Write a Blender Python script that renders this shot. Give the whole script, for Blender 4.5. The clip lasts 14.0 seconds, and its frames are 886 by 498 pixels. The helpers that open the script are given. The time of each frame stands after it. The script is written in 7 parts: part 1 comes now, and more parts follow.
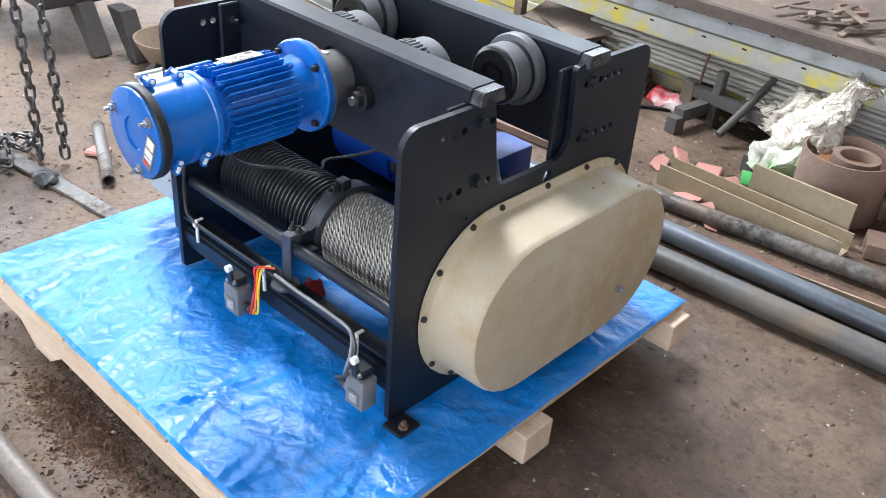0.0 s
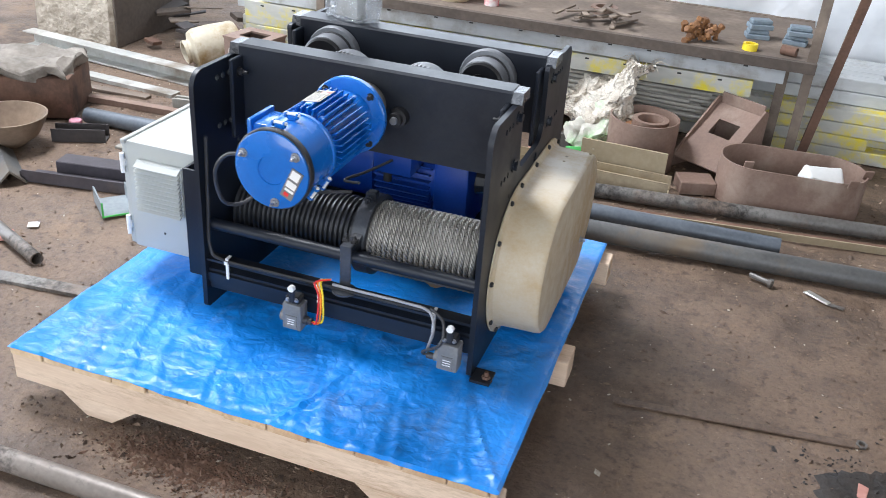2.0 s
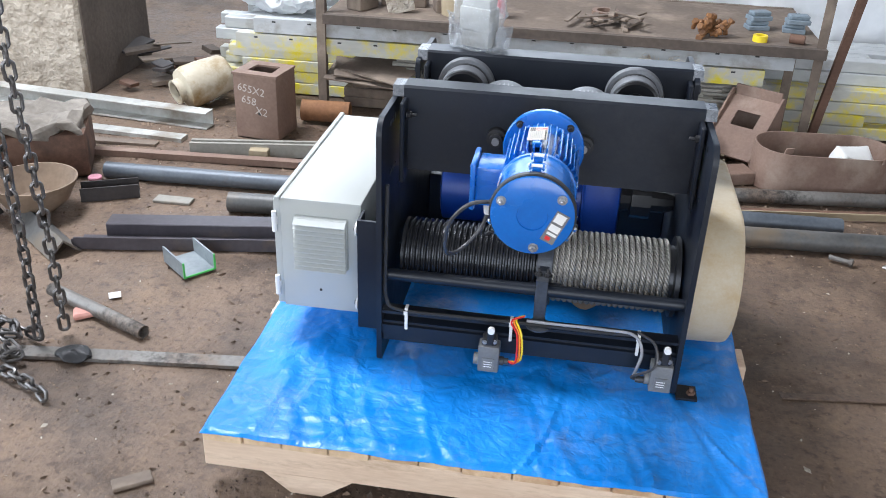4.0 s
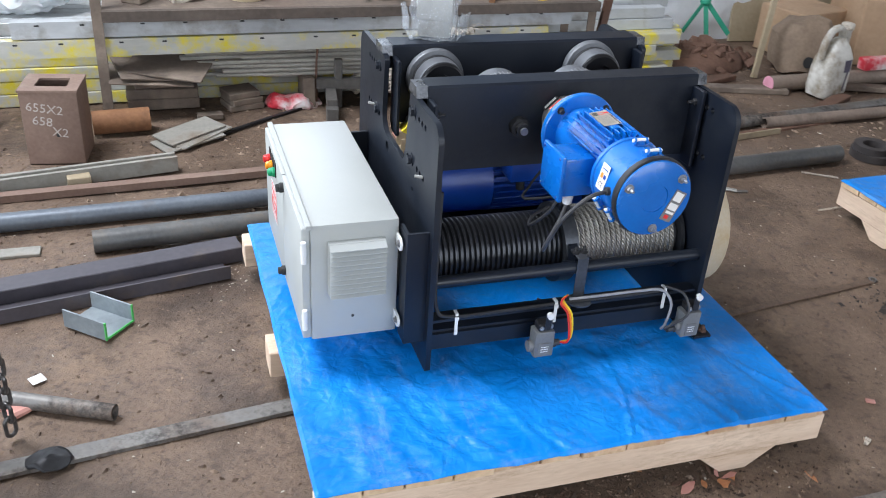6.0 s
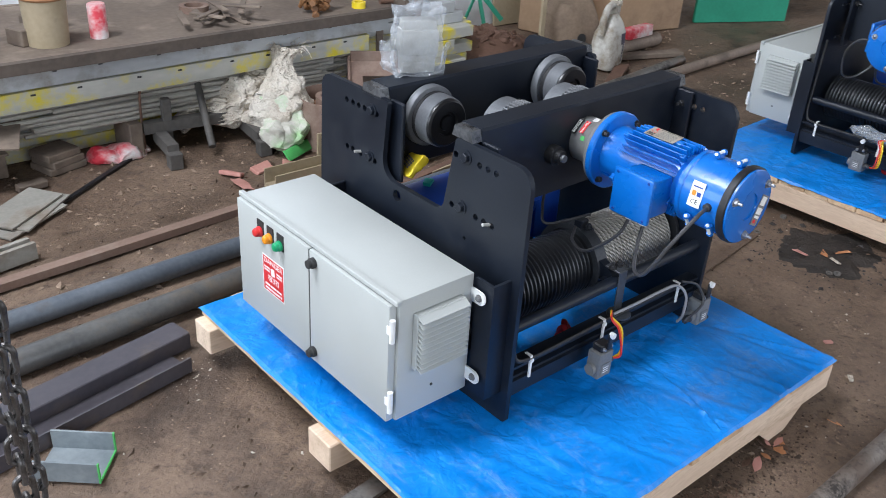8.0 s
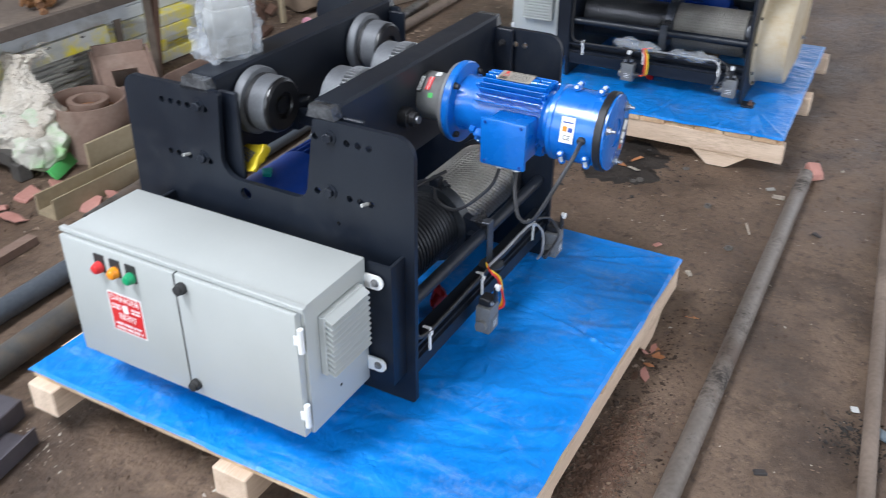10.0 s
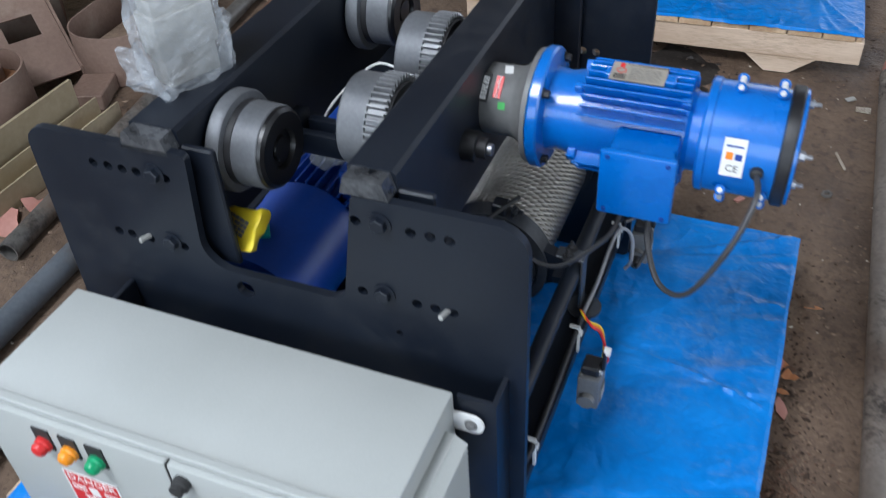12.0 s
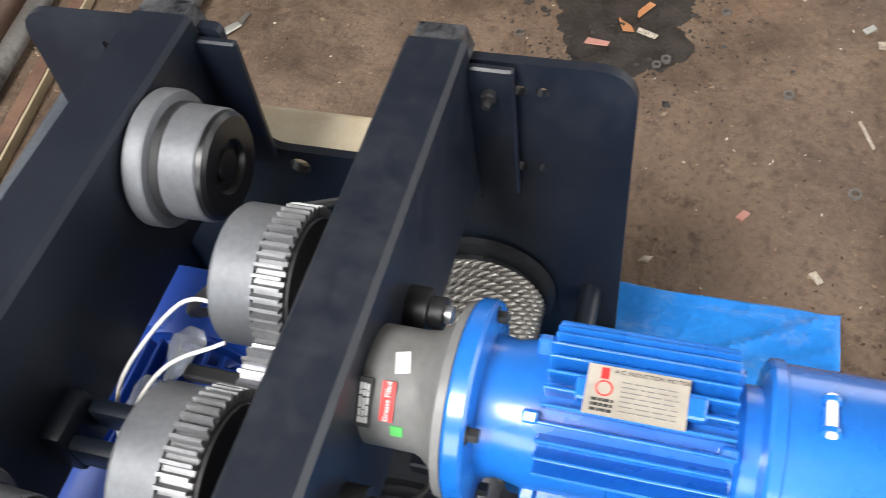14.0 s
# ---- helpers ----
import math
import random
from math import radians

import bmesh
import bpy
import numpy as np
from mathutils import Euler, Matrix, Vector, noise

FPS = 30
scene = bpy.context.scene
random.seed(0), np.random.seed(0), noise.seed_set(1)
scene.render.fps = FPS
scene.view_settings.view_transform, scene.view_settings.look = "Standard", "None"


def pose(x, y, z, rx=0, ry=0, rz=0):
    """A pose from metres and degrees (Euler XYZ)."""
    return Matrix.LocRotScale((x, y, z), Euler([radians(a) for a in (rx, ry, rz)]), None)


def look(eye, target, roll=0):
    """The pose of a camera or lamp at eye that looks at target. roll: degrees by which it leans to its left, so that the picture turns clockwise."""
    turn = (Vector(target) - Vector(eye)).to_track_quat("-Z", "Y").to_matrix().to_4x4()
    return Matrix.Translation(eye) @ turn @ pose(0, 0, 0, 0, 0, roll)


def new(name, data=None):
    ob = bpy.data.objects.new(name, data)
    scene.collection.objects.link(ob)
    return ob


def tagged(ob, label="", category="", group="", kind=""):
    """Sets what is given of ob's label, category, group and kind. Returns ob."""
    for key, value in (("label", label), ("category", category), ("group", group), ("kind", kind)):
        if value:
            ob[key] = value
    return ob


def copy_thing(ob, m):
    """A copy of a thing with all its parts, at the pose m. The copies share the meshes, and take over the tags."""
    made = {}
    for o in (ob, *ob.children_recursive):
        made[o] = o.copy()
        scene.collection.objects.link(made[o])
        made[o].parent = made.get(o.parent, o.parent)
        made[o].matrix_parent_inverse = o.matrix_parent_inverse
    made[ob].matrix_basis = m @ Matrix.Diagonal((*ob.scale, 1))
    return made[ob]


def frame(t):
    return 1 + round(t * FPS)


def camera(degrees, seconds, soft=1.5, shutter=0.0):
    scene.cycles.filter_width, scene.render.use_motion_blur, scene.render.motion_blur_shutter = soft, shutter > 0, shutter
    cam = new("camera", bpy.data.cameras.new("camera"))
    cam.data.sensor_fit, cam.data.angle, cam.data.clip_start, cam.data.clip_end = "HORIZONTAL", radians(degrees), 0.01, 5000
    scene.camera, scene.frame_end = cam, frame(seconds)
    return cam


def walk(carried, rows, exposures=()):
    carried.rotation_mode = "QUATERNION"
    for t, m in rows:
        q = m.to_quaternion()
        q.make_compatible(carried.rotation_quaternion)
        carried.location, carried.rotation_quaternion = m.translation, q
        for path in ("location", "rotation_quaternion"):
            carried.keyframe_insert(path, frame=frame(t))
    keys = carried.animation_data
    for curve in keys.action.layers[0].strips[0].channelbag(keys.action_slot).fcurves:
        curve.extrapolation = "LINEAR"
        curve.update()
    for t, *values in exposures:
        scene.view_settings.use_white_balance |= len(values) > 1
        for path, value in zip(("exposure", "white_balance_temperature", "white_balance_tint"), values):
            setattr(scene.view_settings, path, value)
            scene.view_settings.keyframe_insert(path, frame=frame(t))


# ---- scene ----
cam = camera(52.5, 14.0, soft=0.5, shutter=0.3)
PATH = [
    (0, (0.017, -0.04, 1.568), (-1.096, 1.235, 0.502), 5.1),
    (0.5, (-0.046, -0.125, 1.572), (-1.161, 1.159, 0.52), 5.1),
    (1, (-0.163, -0.328, 1.569), (-1.042, 1.199, 0.622), 5.1),
    (1.5, (-0.285, -0.738, 1.645), (-0.988, 0.86, 0.669), 5.0),
    (2, (-0.523, -0.871, 1.615), (-1.056, 0.804, 0.661), 4.4),
    (2.5, (-0.786, -1.06, 1.619), (-1.266, 0.635, 0.672), 4.2),
    (3, (-0.972, -1.241, 1.641), (-1.376, 0.478, 0.702), 3.2),
    (3.5, (-1.157, -1.134, 1.623), (-1.47, 0.603, 0.683), 2.6),
    (3.7, (-1.246, -1.077, 1.628), (-1.539, 0.666, 0.692), 2.4),
    (5.8, (-2.292, -0.861, 1.619), (-1.824, 0.831, 0.661), 3.3),
    (6, (-2.444, -0.836, 1.646), (-1.876, 0.815, 0.672), 3.8),
    (6.5, (-2.691, -0.718, 1.651), (-1.987, 0.868, 0.657), 3.2),
    (7, (-2.894, -0.482, 1.674), (-2.008, 1.015, 0.687), 3.3),
    (9.3, (-3.331, -0.102, 1.661), (-1.957, 0.968, 0.677), 1.0),
    (9.5, (-3.319, -0.072, 1.66), (-1.927, 0.96, 0.661), 0.2),
    (10, (-3.302, 0.135, 1.633), (-1.795, 0.962, 0.612), 0.3),
    (10.5, (-3.276, 0.35, 1.664), (-1.648, 0.831, 0.607), 1.6),
    (11, (-3.222, 0.471, 1.631), (-1.677, 0.975, 0.464), -1.6),
    (11.5, (-2.933, 0.572, 1.586), (-1.473, 1.139, 0.342), -2.7),
    (12, (-2.679, 0.751, 1.61), (-1.294, 1.377, 0.31), -3.7),
    (12.5, (-2.389, 0.867, 1.639), (-1.008, 1.463, 0.321), -4.2),
    (13, (-1.999, 0.831, 1.579), (-0.662, 1.291, 0.164), -3.8),
    (13.5, (-1.828, 0.862, 1.569), (-0.622, 1.275, 0.028), -6.2),
    (14, (-1.803, 0.958, 1.592), (-0.694, 1.427, -0.005), -9.9),
]
EXPOSURE = [(0, 0.64, 6290, 14), (1.5, 0.46, 6340, 15), (3.5, 0.3, 6290, 15), (6.5, 0.01, 6240, 15), (9.5, -0.24, 6220, 15), (10.5, -0.02, 6290, 15), (11, -0.3, 6290, 15), (11.5, -0.5, 6290, 14), (12, -0.52, 6080, 13), (12.5, 0.26, 6230, 13), (13, 0.23, 6540, 14), (13.5, 0.4, 7000, 15), (14, 0.48, 7050, 15)]
walk(cam, [(t, look(eye, target, roll)) for t, eye, target, roll in PATH], EXPOSURE)

# ---- light: an open-sided shed, daylight from the open side and the front ----
world = bpy.data.worlds.new("world")
scene.world = world
world.use_nodes = True
wt = world.node_tree
sky = wt.nodes.new("ShaderNodeTexSky")
sky.sky_type = 'NISHITA'
sky.sun_disc = False
sky.sun_elevation, sky.sun_rotation = radians(55), radians(-70)
wt.links.new(sky.outputs[0], wt.nodes["Background"].inputs[0])
wt.nodes["Background"].inputs[1].default_value = 0.1


def area(name, eye, target, sx, sy, power, colour):
    data = bpy.data.lights.new(name, 'AREA')
    data.shape, data.size, data.size_y, data.energy, data.color = 'RECTANGLE', sx, sy, power, colour
    ob = new(name, data)
    ob.matrix_basis = look(eye, target)
    return ob


area("open_side_light", (-8.8, 1.2, 2.7), (-1.5, 1.4, 2.2), 11.0, 3.4, 620, (0.86, 0.96, 1.0))
area("rear_opening_light", (-3.4, 7.8, 3.4), (-3.0, 2.0, 2.4), 6.5, 3.2, 220, (0.86, 0.96, 1.0))
area("front_opening_light", (-0.4, -5.85, 2.5), (-0.4, 1.0, 0.9), 7.2, 3.8, 330, (0.90, 0.97, 1.0))
# Fill added to brighten the floor; no door is known on this side.
area("yard_door_light", (6.85, -1.6, 2.0), (0.0, -0.4, 0.2), 6.4, 3.4, 130, (0.95, 0.98, 1.0))
area("roof_light", (-4.2, 2.5, 5.3), (-1.3, 1.4, 0.4), 1.6, 2.0, 400, (0.92, 0.975, 1.0))


# ---- materials ----
def mat(name, a, b, rough=0.6, rough2=None, metal=0.0, scale=6.0, fine=60.0, bump=0.15, dirt=None, dirt_at=0.62, stretch=(1, 1, 1), coat=0.0, spec=0.5, dist=0.002):
    m = bpy.data.materials.new(name)
    m.use_nodes = True
    nt = m.node_tree
    n, k = nt.nodes, nt.links
    bsdf = n["Principled BSDF"]
    tex, mp = n.new("ShaderNodeTexCoord"), n.new("ShaderNodeMapping")
    mp.inputs["Scale"].default_value = stretch
    k.new(tex.outputs["Object"], mp.inputs["Vector"])
    big, small = n.new("ShaderNodeTexNoise"), n.new("ShaderNodeTexNoise")
    big.inputs["Scale"].default_value, small.inputs["Scale"].default_value = scale, fine
    big.inputs["Detail"].default_value, small.inputs["Detail"].default_value = 6, 5
    for x in (big, small):
        k.new(mp.outputs[0], x.inputs["Vector"])
    add = n.new("ShaderNodeMath")
    add.operation = 'MULTIPLY_ADD'
    k.new(small.outputs["Fac"], add.inputs[0])
    add.inputs[1].default_value = 0.5
    k.new(big.outputs["Fac"], add.inputs[2])
    ramp = n.new("ShaderNodeMapRange")
    ramp.inputs["From Min"].default_value, ramp.inputs["From Max"].default_value = 0.5, 1.0
    k.new(add.outputs[0], ramp.inputs["Value"])
    mix = n.new("ShaderNodeMix")
    mix.data_type = 'RGBA'
    mix.inputs["A"].default_value, mix.inputs["B"].default_value = (*a, 1), (*b, 1)
    info = n.new("ShaderNodeObjectInfo")
    shift = n.new("ShaderNodeMath")
    shift.operation = 'MULTIPLY_ADD'
    k.new(info.outputs["Random"], shift.inputs[0])
    shift.inputs[1].default_value = 0.3
    sub = n.new("ShaderNodeMath")
    sub.operation = 'SUBTRACT'
    k.new(ramp.outputs[0], sub.inputs[0])
    sub.inputs[1].default_value = 0.15
    k.new(sub.outputs[0], shift.inputs[2])
    k.new(shift.outputs[0], mix.inputs["Factor"])
    colour = mix.outputs["Result"]
    if dirt:
        dn, dr, dm = n.new("ShaderNodeTexNoise"), n.new("ShaderNodeMapRange"), n.new("ShaderNodeMix")
        dn.inputs["Scale"].default_value, dn.inputs["Detail"].default_value, dn.inputs["Roughness"].default_value = scale * 0.7, 9, 0.65
        k.new(tex.outputs["Object"], dn.inputs["Vector"])
        dr.inputs["From Min"].default_value, dr.inputs["From Max"].default_value = dirt_at - 0.1, dirt_at + 0.08
        k.new(dn.outputs["Fac"], dr.inputs["Value"])
        dm.data_type = 'RGBA'
        k.new(dr.outputs[0], dm.inputs["Factor"])
        k.new(colour, dm.inputs["A"])
        dm.inputs["B"].default_value = (*dirt, 1)
        colour = dm.outputs["Result"]
    k.new(colour, bsdf.inputs["Base Color"])
    rr = n.new("ShaderNodeMapRange")
    rr.inputs["From Min"].default_value, rr.inputs["From Max"].default_value = 0.35, 0.65
    rr.inputs["To Min"].default_value, rr.inputs["To Max"].default_value = rough, rough2 if rough2 is not None else rough + 0.15
    k.new(big.outputs["Fac"], rr.inputs["Value"])
    k.new(rr.outputs[0], bsdf.inputs["Roughness"])
    bsdf.inputs["Metallic"].default_value = metal
    bsdf.inputs["Specular IOR Level"].default_value = spec
    bsdf.inputs["Coat Weight"].default_value = coat
    bsdf.inputs["Coat Roughness"].default_value = 0.12
    bp = n.new("ShaderNodeBump")
    bp.inputs["Strength"].default_value, bp.inputs["Distance"].default_value = bump, dist
    k.new(add.outputs[0], bp.inputs["Height"])
    k.new(bp.outputs[0], bsdf.inputs["Normal"])
    return m


M_SOIL = mat("trodden_soil", (0.088, 0.054, 0.035), (0.200, 0.135, 0.092), 0.5, 0.78, scale=2.6, fine=60, bump=0.8, dist=0.009, dirt=(0.045, 0.027, 0.017), dirt_at=0.59, spec=0.55)
M_BLACK = mat("black_satin_paint", (0.004, 0.0065, 0.013), (0.008, 0.012, 0.020), 0.38, 0.5, scale=5, fine=160, bump=0.06, spec=0.45)
M_BLUE = mat("blue_gloss_enamel", (0.003, 0.120, 0.47), (0.004, 0.160, 0.58), 0.22, 0.36, scale=9, fine=120, bump=0.05, coat=0.4)
M_NAVY = mat("dark_blue_enamel", (0.004, 0.035, 0.22), (0.006, 0.05, 0.30), 0.3, 0.45, scale=9, fine=120, bump=0.06)
M_CREAM = mat("pebble_grey_paint", (0.49, 0.42, 0.305), (0.55, 0.48, 0.36), 0.36, 0.48, scale=4, fine=140, bump=0.04)
M_BOX = mat("light_grey_powder_coat", (0.395, 0.412, 0.396), (0.435, 0.452, 0.436), 0.42, 0.52, scale=5, fine=300, bump=0.06, dist=0.0006)
M_TARP = mat("blue_plastic_sheet", (0.001, 0.18, 0.60), (0.002, 0.24, 0.74), 0.29, 0.46, scale=7, fine=70, bump=0.14, spec=0.5)
M_WOOD = mat("raw_pine", (0.60, 0.44, 0.315), (0.76, 0.60, 0.46), 0.65, 0.8, scale=3, fine=24, bump=0.2, stretch=(1, 7, 7))
M_WOODE = mat("pine_end_grain", (0.46, 0.31, 0.18), (0.76, 0.58, 0.38), 0.7, 0.85, scale=8, fine=60, bump=0.3)
M_GREY = mat("grey_cast_paint", (0.13, 0.13, 0.13), (0.20, 0.20, 0.195), 0.38, 0.5, scale=7, fine=110, bump=0.15)
M_STEEL = mat("machined_steel", (0.30, 0.31, 0.33), (0.42, 0.43, 0.45), 0.32, 0.5, metal=0.8, scale=8, fine=140, bump=0.08)
M_WHEEL = mat("grey_oiled_wheel_steel", (0.105, 0.111, 0.121), (0.175, 0.182, 0.195), 0.45, 0.56, metal=0.3, scale=8, fine=140, bump=0.06)
M_DRUM = mat("blackened_drum", (0.03, 0.032, 0.036), (0.06, 0.062, 0.068), 0.28, 0.4, metal=0.6, scale=10, fine=90, bump=0.05)
M_DSTEEL = mat("blackened_steel", (0.010, 0.010, 0.012), (0.028, 0.028, 0.03), 0.4, 0.6, metal=0.2, scale=10, fine=90, bump=0.15)
M_ROPE = mat("galvanised_wire_rope", (0.26, 0.245, 0.222), (0.42, 0.40, 0.365), 0.36, 0.46, metal=0.7, scale=14, fine=120, bump=0.07)
M_PIPE = mat("grey_mill_pipe", (0.125, 0.117, 0.108), (0.23, 0.217, 0.20), 0.4, 0.58, metal=0.35, scale=5, fine=70, bump=0.2, dirt=(0.16, 0.11, 0.08), dirt_at=0.58)
M_PIPEB = mat("blue_grey_mill_pipe", (0.085, 0.10, 0.12), (0.155, 0.175, 0.20), 0.4, 0.58, metal=0.35, scale=5, fine=70, bump=0.15, dirt=(0.12, 0.10, 0.08), dirt_at=0.68)
M_RUST = mat("rusty_steel", (0.10, 0.052, 0.034), (0.20, 0.11, 0.075), 0.75, 0.9, scale=6, fine=60, bump=0.3, dirt=(0.06, 0.035, 0.026), dirt_at=0.6)
M_BROWN = mat("brown_primer", (0.17, 0.105, 0.078), (0.26, 0.175, 0.135), 0.65, 0.8, scale=5, fine=70, bump=0.15, dirt=(0.31, 0.24, 0.19), dirt_at=0.63)
M_PURP = mat("mill_scale_channel", (0.062, 0.056, 0.066), (0.105, 0.095, 0.108), 0.42, 0.6, metal=0.35, scale=4, fine=50, bump=0.15, dirt=(0.17, 0.13, 0.10), dirt_at=0.62)
M_GALV = mat("galvanised_steel", (0.38, 0.38, 0.36), (0.55, 0.55, 0.52), 0.42, 0.6, metal=0.4, scale=5, fine=50, bump=0.12, dirt=(0.28, 0.24, 0.19), dirt_at=0.6)
M_YGREY = mat("pale_stock_with_yellow_paint", (0.40, 0.40, 0.36), (0.56, 0.55, 0.50), 0.5, 0.65, scale=11, fine=40, bump=0.2, stretch=(0.35, 1, 1), dirt=(0.70, 0.58, 0.03), dirt_at=0.56)
M_PLAST = mat("rough_cement_plaster", (0.34, 0.285, 0.22), (0.58, 0.51, 0.42), 0.9, 1.0, scale=16, fine=45, bump=1.0, dist=0.03)
M_WHITE = mat("white_plastic", (0.70, 0.70, 0.68), (0.80, 0.80, 0.78), 0.4, 0.6, scale=5, fine=40, bump=0.1)
M_SHEETW = mat("white_poly_sheeting", (0.74, 0.77, 0.80), (0.86, 0.88, 0.90), 0.4, 0.6, scale=3, fine=12, bump=0.3, dist=0.02)
M_CABLE = mat("black_rubber", (0.015, 0.015, 0.016), (0.03, 0.03, 0.032), 0.45, 0.6, scale=20, fine=200, bump=0.05)
M_GCABLE = mat("grey_cable", (0.028, 0.028, 0.030), (0.050, 0.050, 0.054), 0.4, 0.55, scale=20, fine=200, bump=0.05)
M_SACK = mat("woven_sack", (0.40, 0.33, 0.25), (0.68, 0.63, 0.55), 0.7, 0.85, scale=7, fine=120, bump=0.4)
M_CONC = mat("crumbling_mortar", (0.12, 0.102, 0.085), (0.27, 0.24, 0.205), 0.9, 1.0, scale=9, fine=40, bump=0.9, dist=0.012)
M_BENCH = mat("dusty_rack_steel", (0.12, 0.09, 0.07), (0.20, 0.155, 0.12), 0.75, 0.9, scale=5, fine=40, bump=0.25, dirt=(0.28, 0.22, 0.17), dirt_at=0.6)
M_TAN = mat("tan_painted_steel", (0.31, 0.245, 0.15), (0.42, 0.34, 0.23), 0.6, 0.75, scale=5, fine=50, bump=0.15, dirt=(0.20, 0.15, 0.10), dirt_at=0.62)
M_RED = mat("red_plastic", (0.55, 0.02, 0.02), (0.68, 0.03, 0.03), 0.35, 0.45, scale=10, fine=90, bump=0.05)
M_AMBER = mat("amber_lens", (0.80, 0.25, 0.01), (0.85, 0.32, 0.02), 0.25, 0.3, scale=10, fine=90, bump=0.02)
M_GREEN = mat("green_plastic", (0.0, 0.26, 0.10), (0.01, 0.34, 0.14), 0.3, 0.4, scale=10, fine=90, bump=0.02)
M_LGREEN = mat("green_paint_edge", (0.07, 0.42, 0.10), (0.10, 0.52, 0.14), 0.5, 0.6, scale=10, fine=90, bump=0.05)
M_YELLOW = mat("yellow_plastic", (0.75, 0.55, 0.01), (0.85, 0.66, 0.04), 0.35, 0.5, scale=9, fine=60, bump=0.2)
M_ORANGE = mat("orange_insulation", (0.80, 0.20, 0.01), (0.9, 0.28, 0.02), 0.4, 0.5, scale=9, fine=60, bump=0.05)
M_PAPER = mat("white_label", (0.72, 0.72, 0.70), (0.80, 0.80, 0.78), 0.5, 0.6, scale=9, fine=60, bump=0.03)
M_PLATE = mat("aluminium_nameplate", (0.36, 0.325, 0.275), (0.45, 0.41, 0.35), 0.35, 0.5, metal=0.3, scale=30, fine=200, bump=0.1)
M_INK = mat("black_print", (0.02, 0.02, 0.02), (0.03, 0.03, 0.03), 0.6, 0.7, scale=9, fine=60, bump=0.02)
M_PINK = mat("pink_tile", (0.45, 0.20, 0.16), (0.58, 0.30, 0.25), 0.7, 0.85, scale=9, fine=60, bump=0.2)
M_DEBRIS = mat("mixed_scrap", (0.14, 0.09, 0.06), (0.34, 0.25, 0.18), 0.8, 0.95, scale=9, fine=60, bump=0.3)
M_OIL = mat("oil_soaked_soil", (0.010, 0.008, 0.007), (0.04, 0.031, 0.025), 0.5, 0.9, scale=14, fine=80, bump=0.9, dist=0.009)
M_CYAN = mat("cyan_print", (0.01, 0.35, 0.60), (0.02, 0.45, 0.70), 0.5, 0.6, scale=9, fine=60, bump=0.05)
M_BLOCK = mat("blue_grey_castings", (0.13, 0.17, 0.20), (0.22, 0.27, 0.31), 0.6, 0.75, scale=9, fine=60, bump=0.2)
M_WALL = mat("limewashed_wall", (0.40, 0.355, 0.29), (0.54, 0.485, 0.41), 0.9, 1.0, scale=2, fine=30, bump=0.4, dist=0.01)
M_ROOF = mat("corrugated_roof_sheet", (0.20, 0.19, 0.18), (0.32, 0.30, 0.28), 0.6, 0.8, metal=0.2, scale=2, fine=30, bump=0.2)


M_RUSTO = mat("orange_rust", (0.20, 0.085, 0.035), (0.34, 0.17, 0.08), 0.75, 0.9, scale=6, fine=60, bump=0.25, dirt=(0.12, 0.06, 0.035), dirt_at=0.6)
M_STOCKG = mat("pale_galvanised_stock", (0.40, 0.42, 0.43), (0.56, 0.58, 0.585), 0.4, 0.55, metal=0.2, scale=6, fine=40, bump=0.2, stretch=(0.4, 1, 1), dirt=(0.26, 0.23, 0.19), dirt_at=0.6)
M_SCUFF = mat("scuffed_weld_metal", (0.010, 0.012, 0.016), (0.15, 0.155, 0.165), 0.2, 0.4, metal=0.4, scale=26, fine=120, bump=0.4)
M_UCHAN = mat("blue_grey_channel_steel", (0.17, 0.20, 0.22), (0.30, 0.335, 0.35), 0.4, 0.55, metal=0.3, scale=6, fine=60, bump=0.15)
M_HUB = mat("black_hub_paint", (0.004, 0.004, 0.005), (0.009, 0.009, 0.011), 0.3, 0.42, scale=8, fine=120, bump=0.05)
M_CHALK = mat("faint_chalk", (0.40, 0.34, 0.29), (0.58, 0.53, 0.48), 0.9, 1.0, scale=60, fine=200, bump=0.1)
M_IRON = mat("dark_cast_iron", (0.03, 0.026, 0.026), (0.06, 0.05, 0.048), 0.6, 0.75, scale=7, fine=60, bump=0.3)
M_TOOTH = mat("bright_cut_gear_steel", (0.17, 0.175, 0.185), (0.27, 0.275, 0.285), 0.4, 0.5, metal=0.4, scale=20, fine=140, bump=0.08)
M_SWITCH = mat("dark_grey_switch_casting", (0.12, 0.123, 0.125), (0.19, 0.193, 0.195), 0.4, 0.55, scale=20, fine=150, bump=0.15)
M_GUIDE = mat("oiled_grey_strap_steel", (0.045, 0.05, 0.058), (0.09, 0.097, 0.11), 0.32, 0.44, metal=0.5, scale=10, fine=120, bump=0.08)
M_DBROWN = mat("bare_mud_mortar", (0.075, 0.058, 0.047), (0.13, 0.102, 0.083), 0.9, 1.0, scale=5, fine=40, bump=0.6, dist=0.01)
M_FRAME = mat("dusty_dark_frame_steel", (0.06, 0.055, 0.05), (0.125, 0.115, 0.105), 0.6, 0.75, metal=0.15, scale=5, fine=50, bump=0.2)
M_LCABLE = mat("pale_grey_cable", (0.26, 0.265, 0.28), (0.36, 0.365, 0.38), 0.4, 0.55, scale=20, fine=200, bump=0.05)
M_JUG = mat("dirty_white_plastic", (0.46, 0.44, 0.39), (0.62, 0.60, 0.55), 0.4, 0.6, scale=9, fine=60, bump=0.1, dirt=(0.24, 0.19, 0.13), dirt_at=0.57)
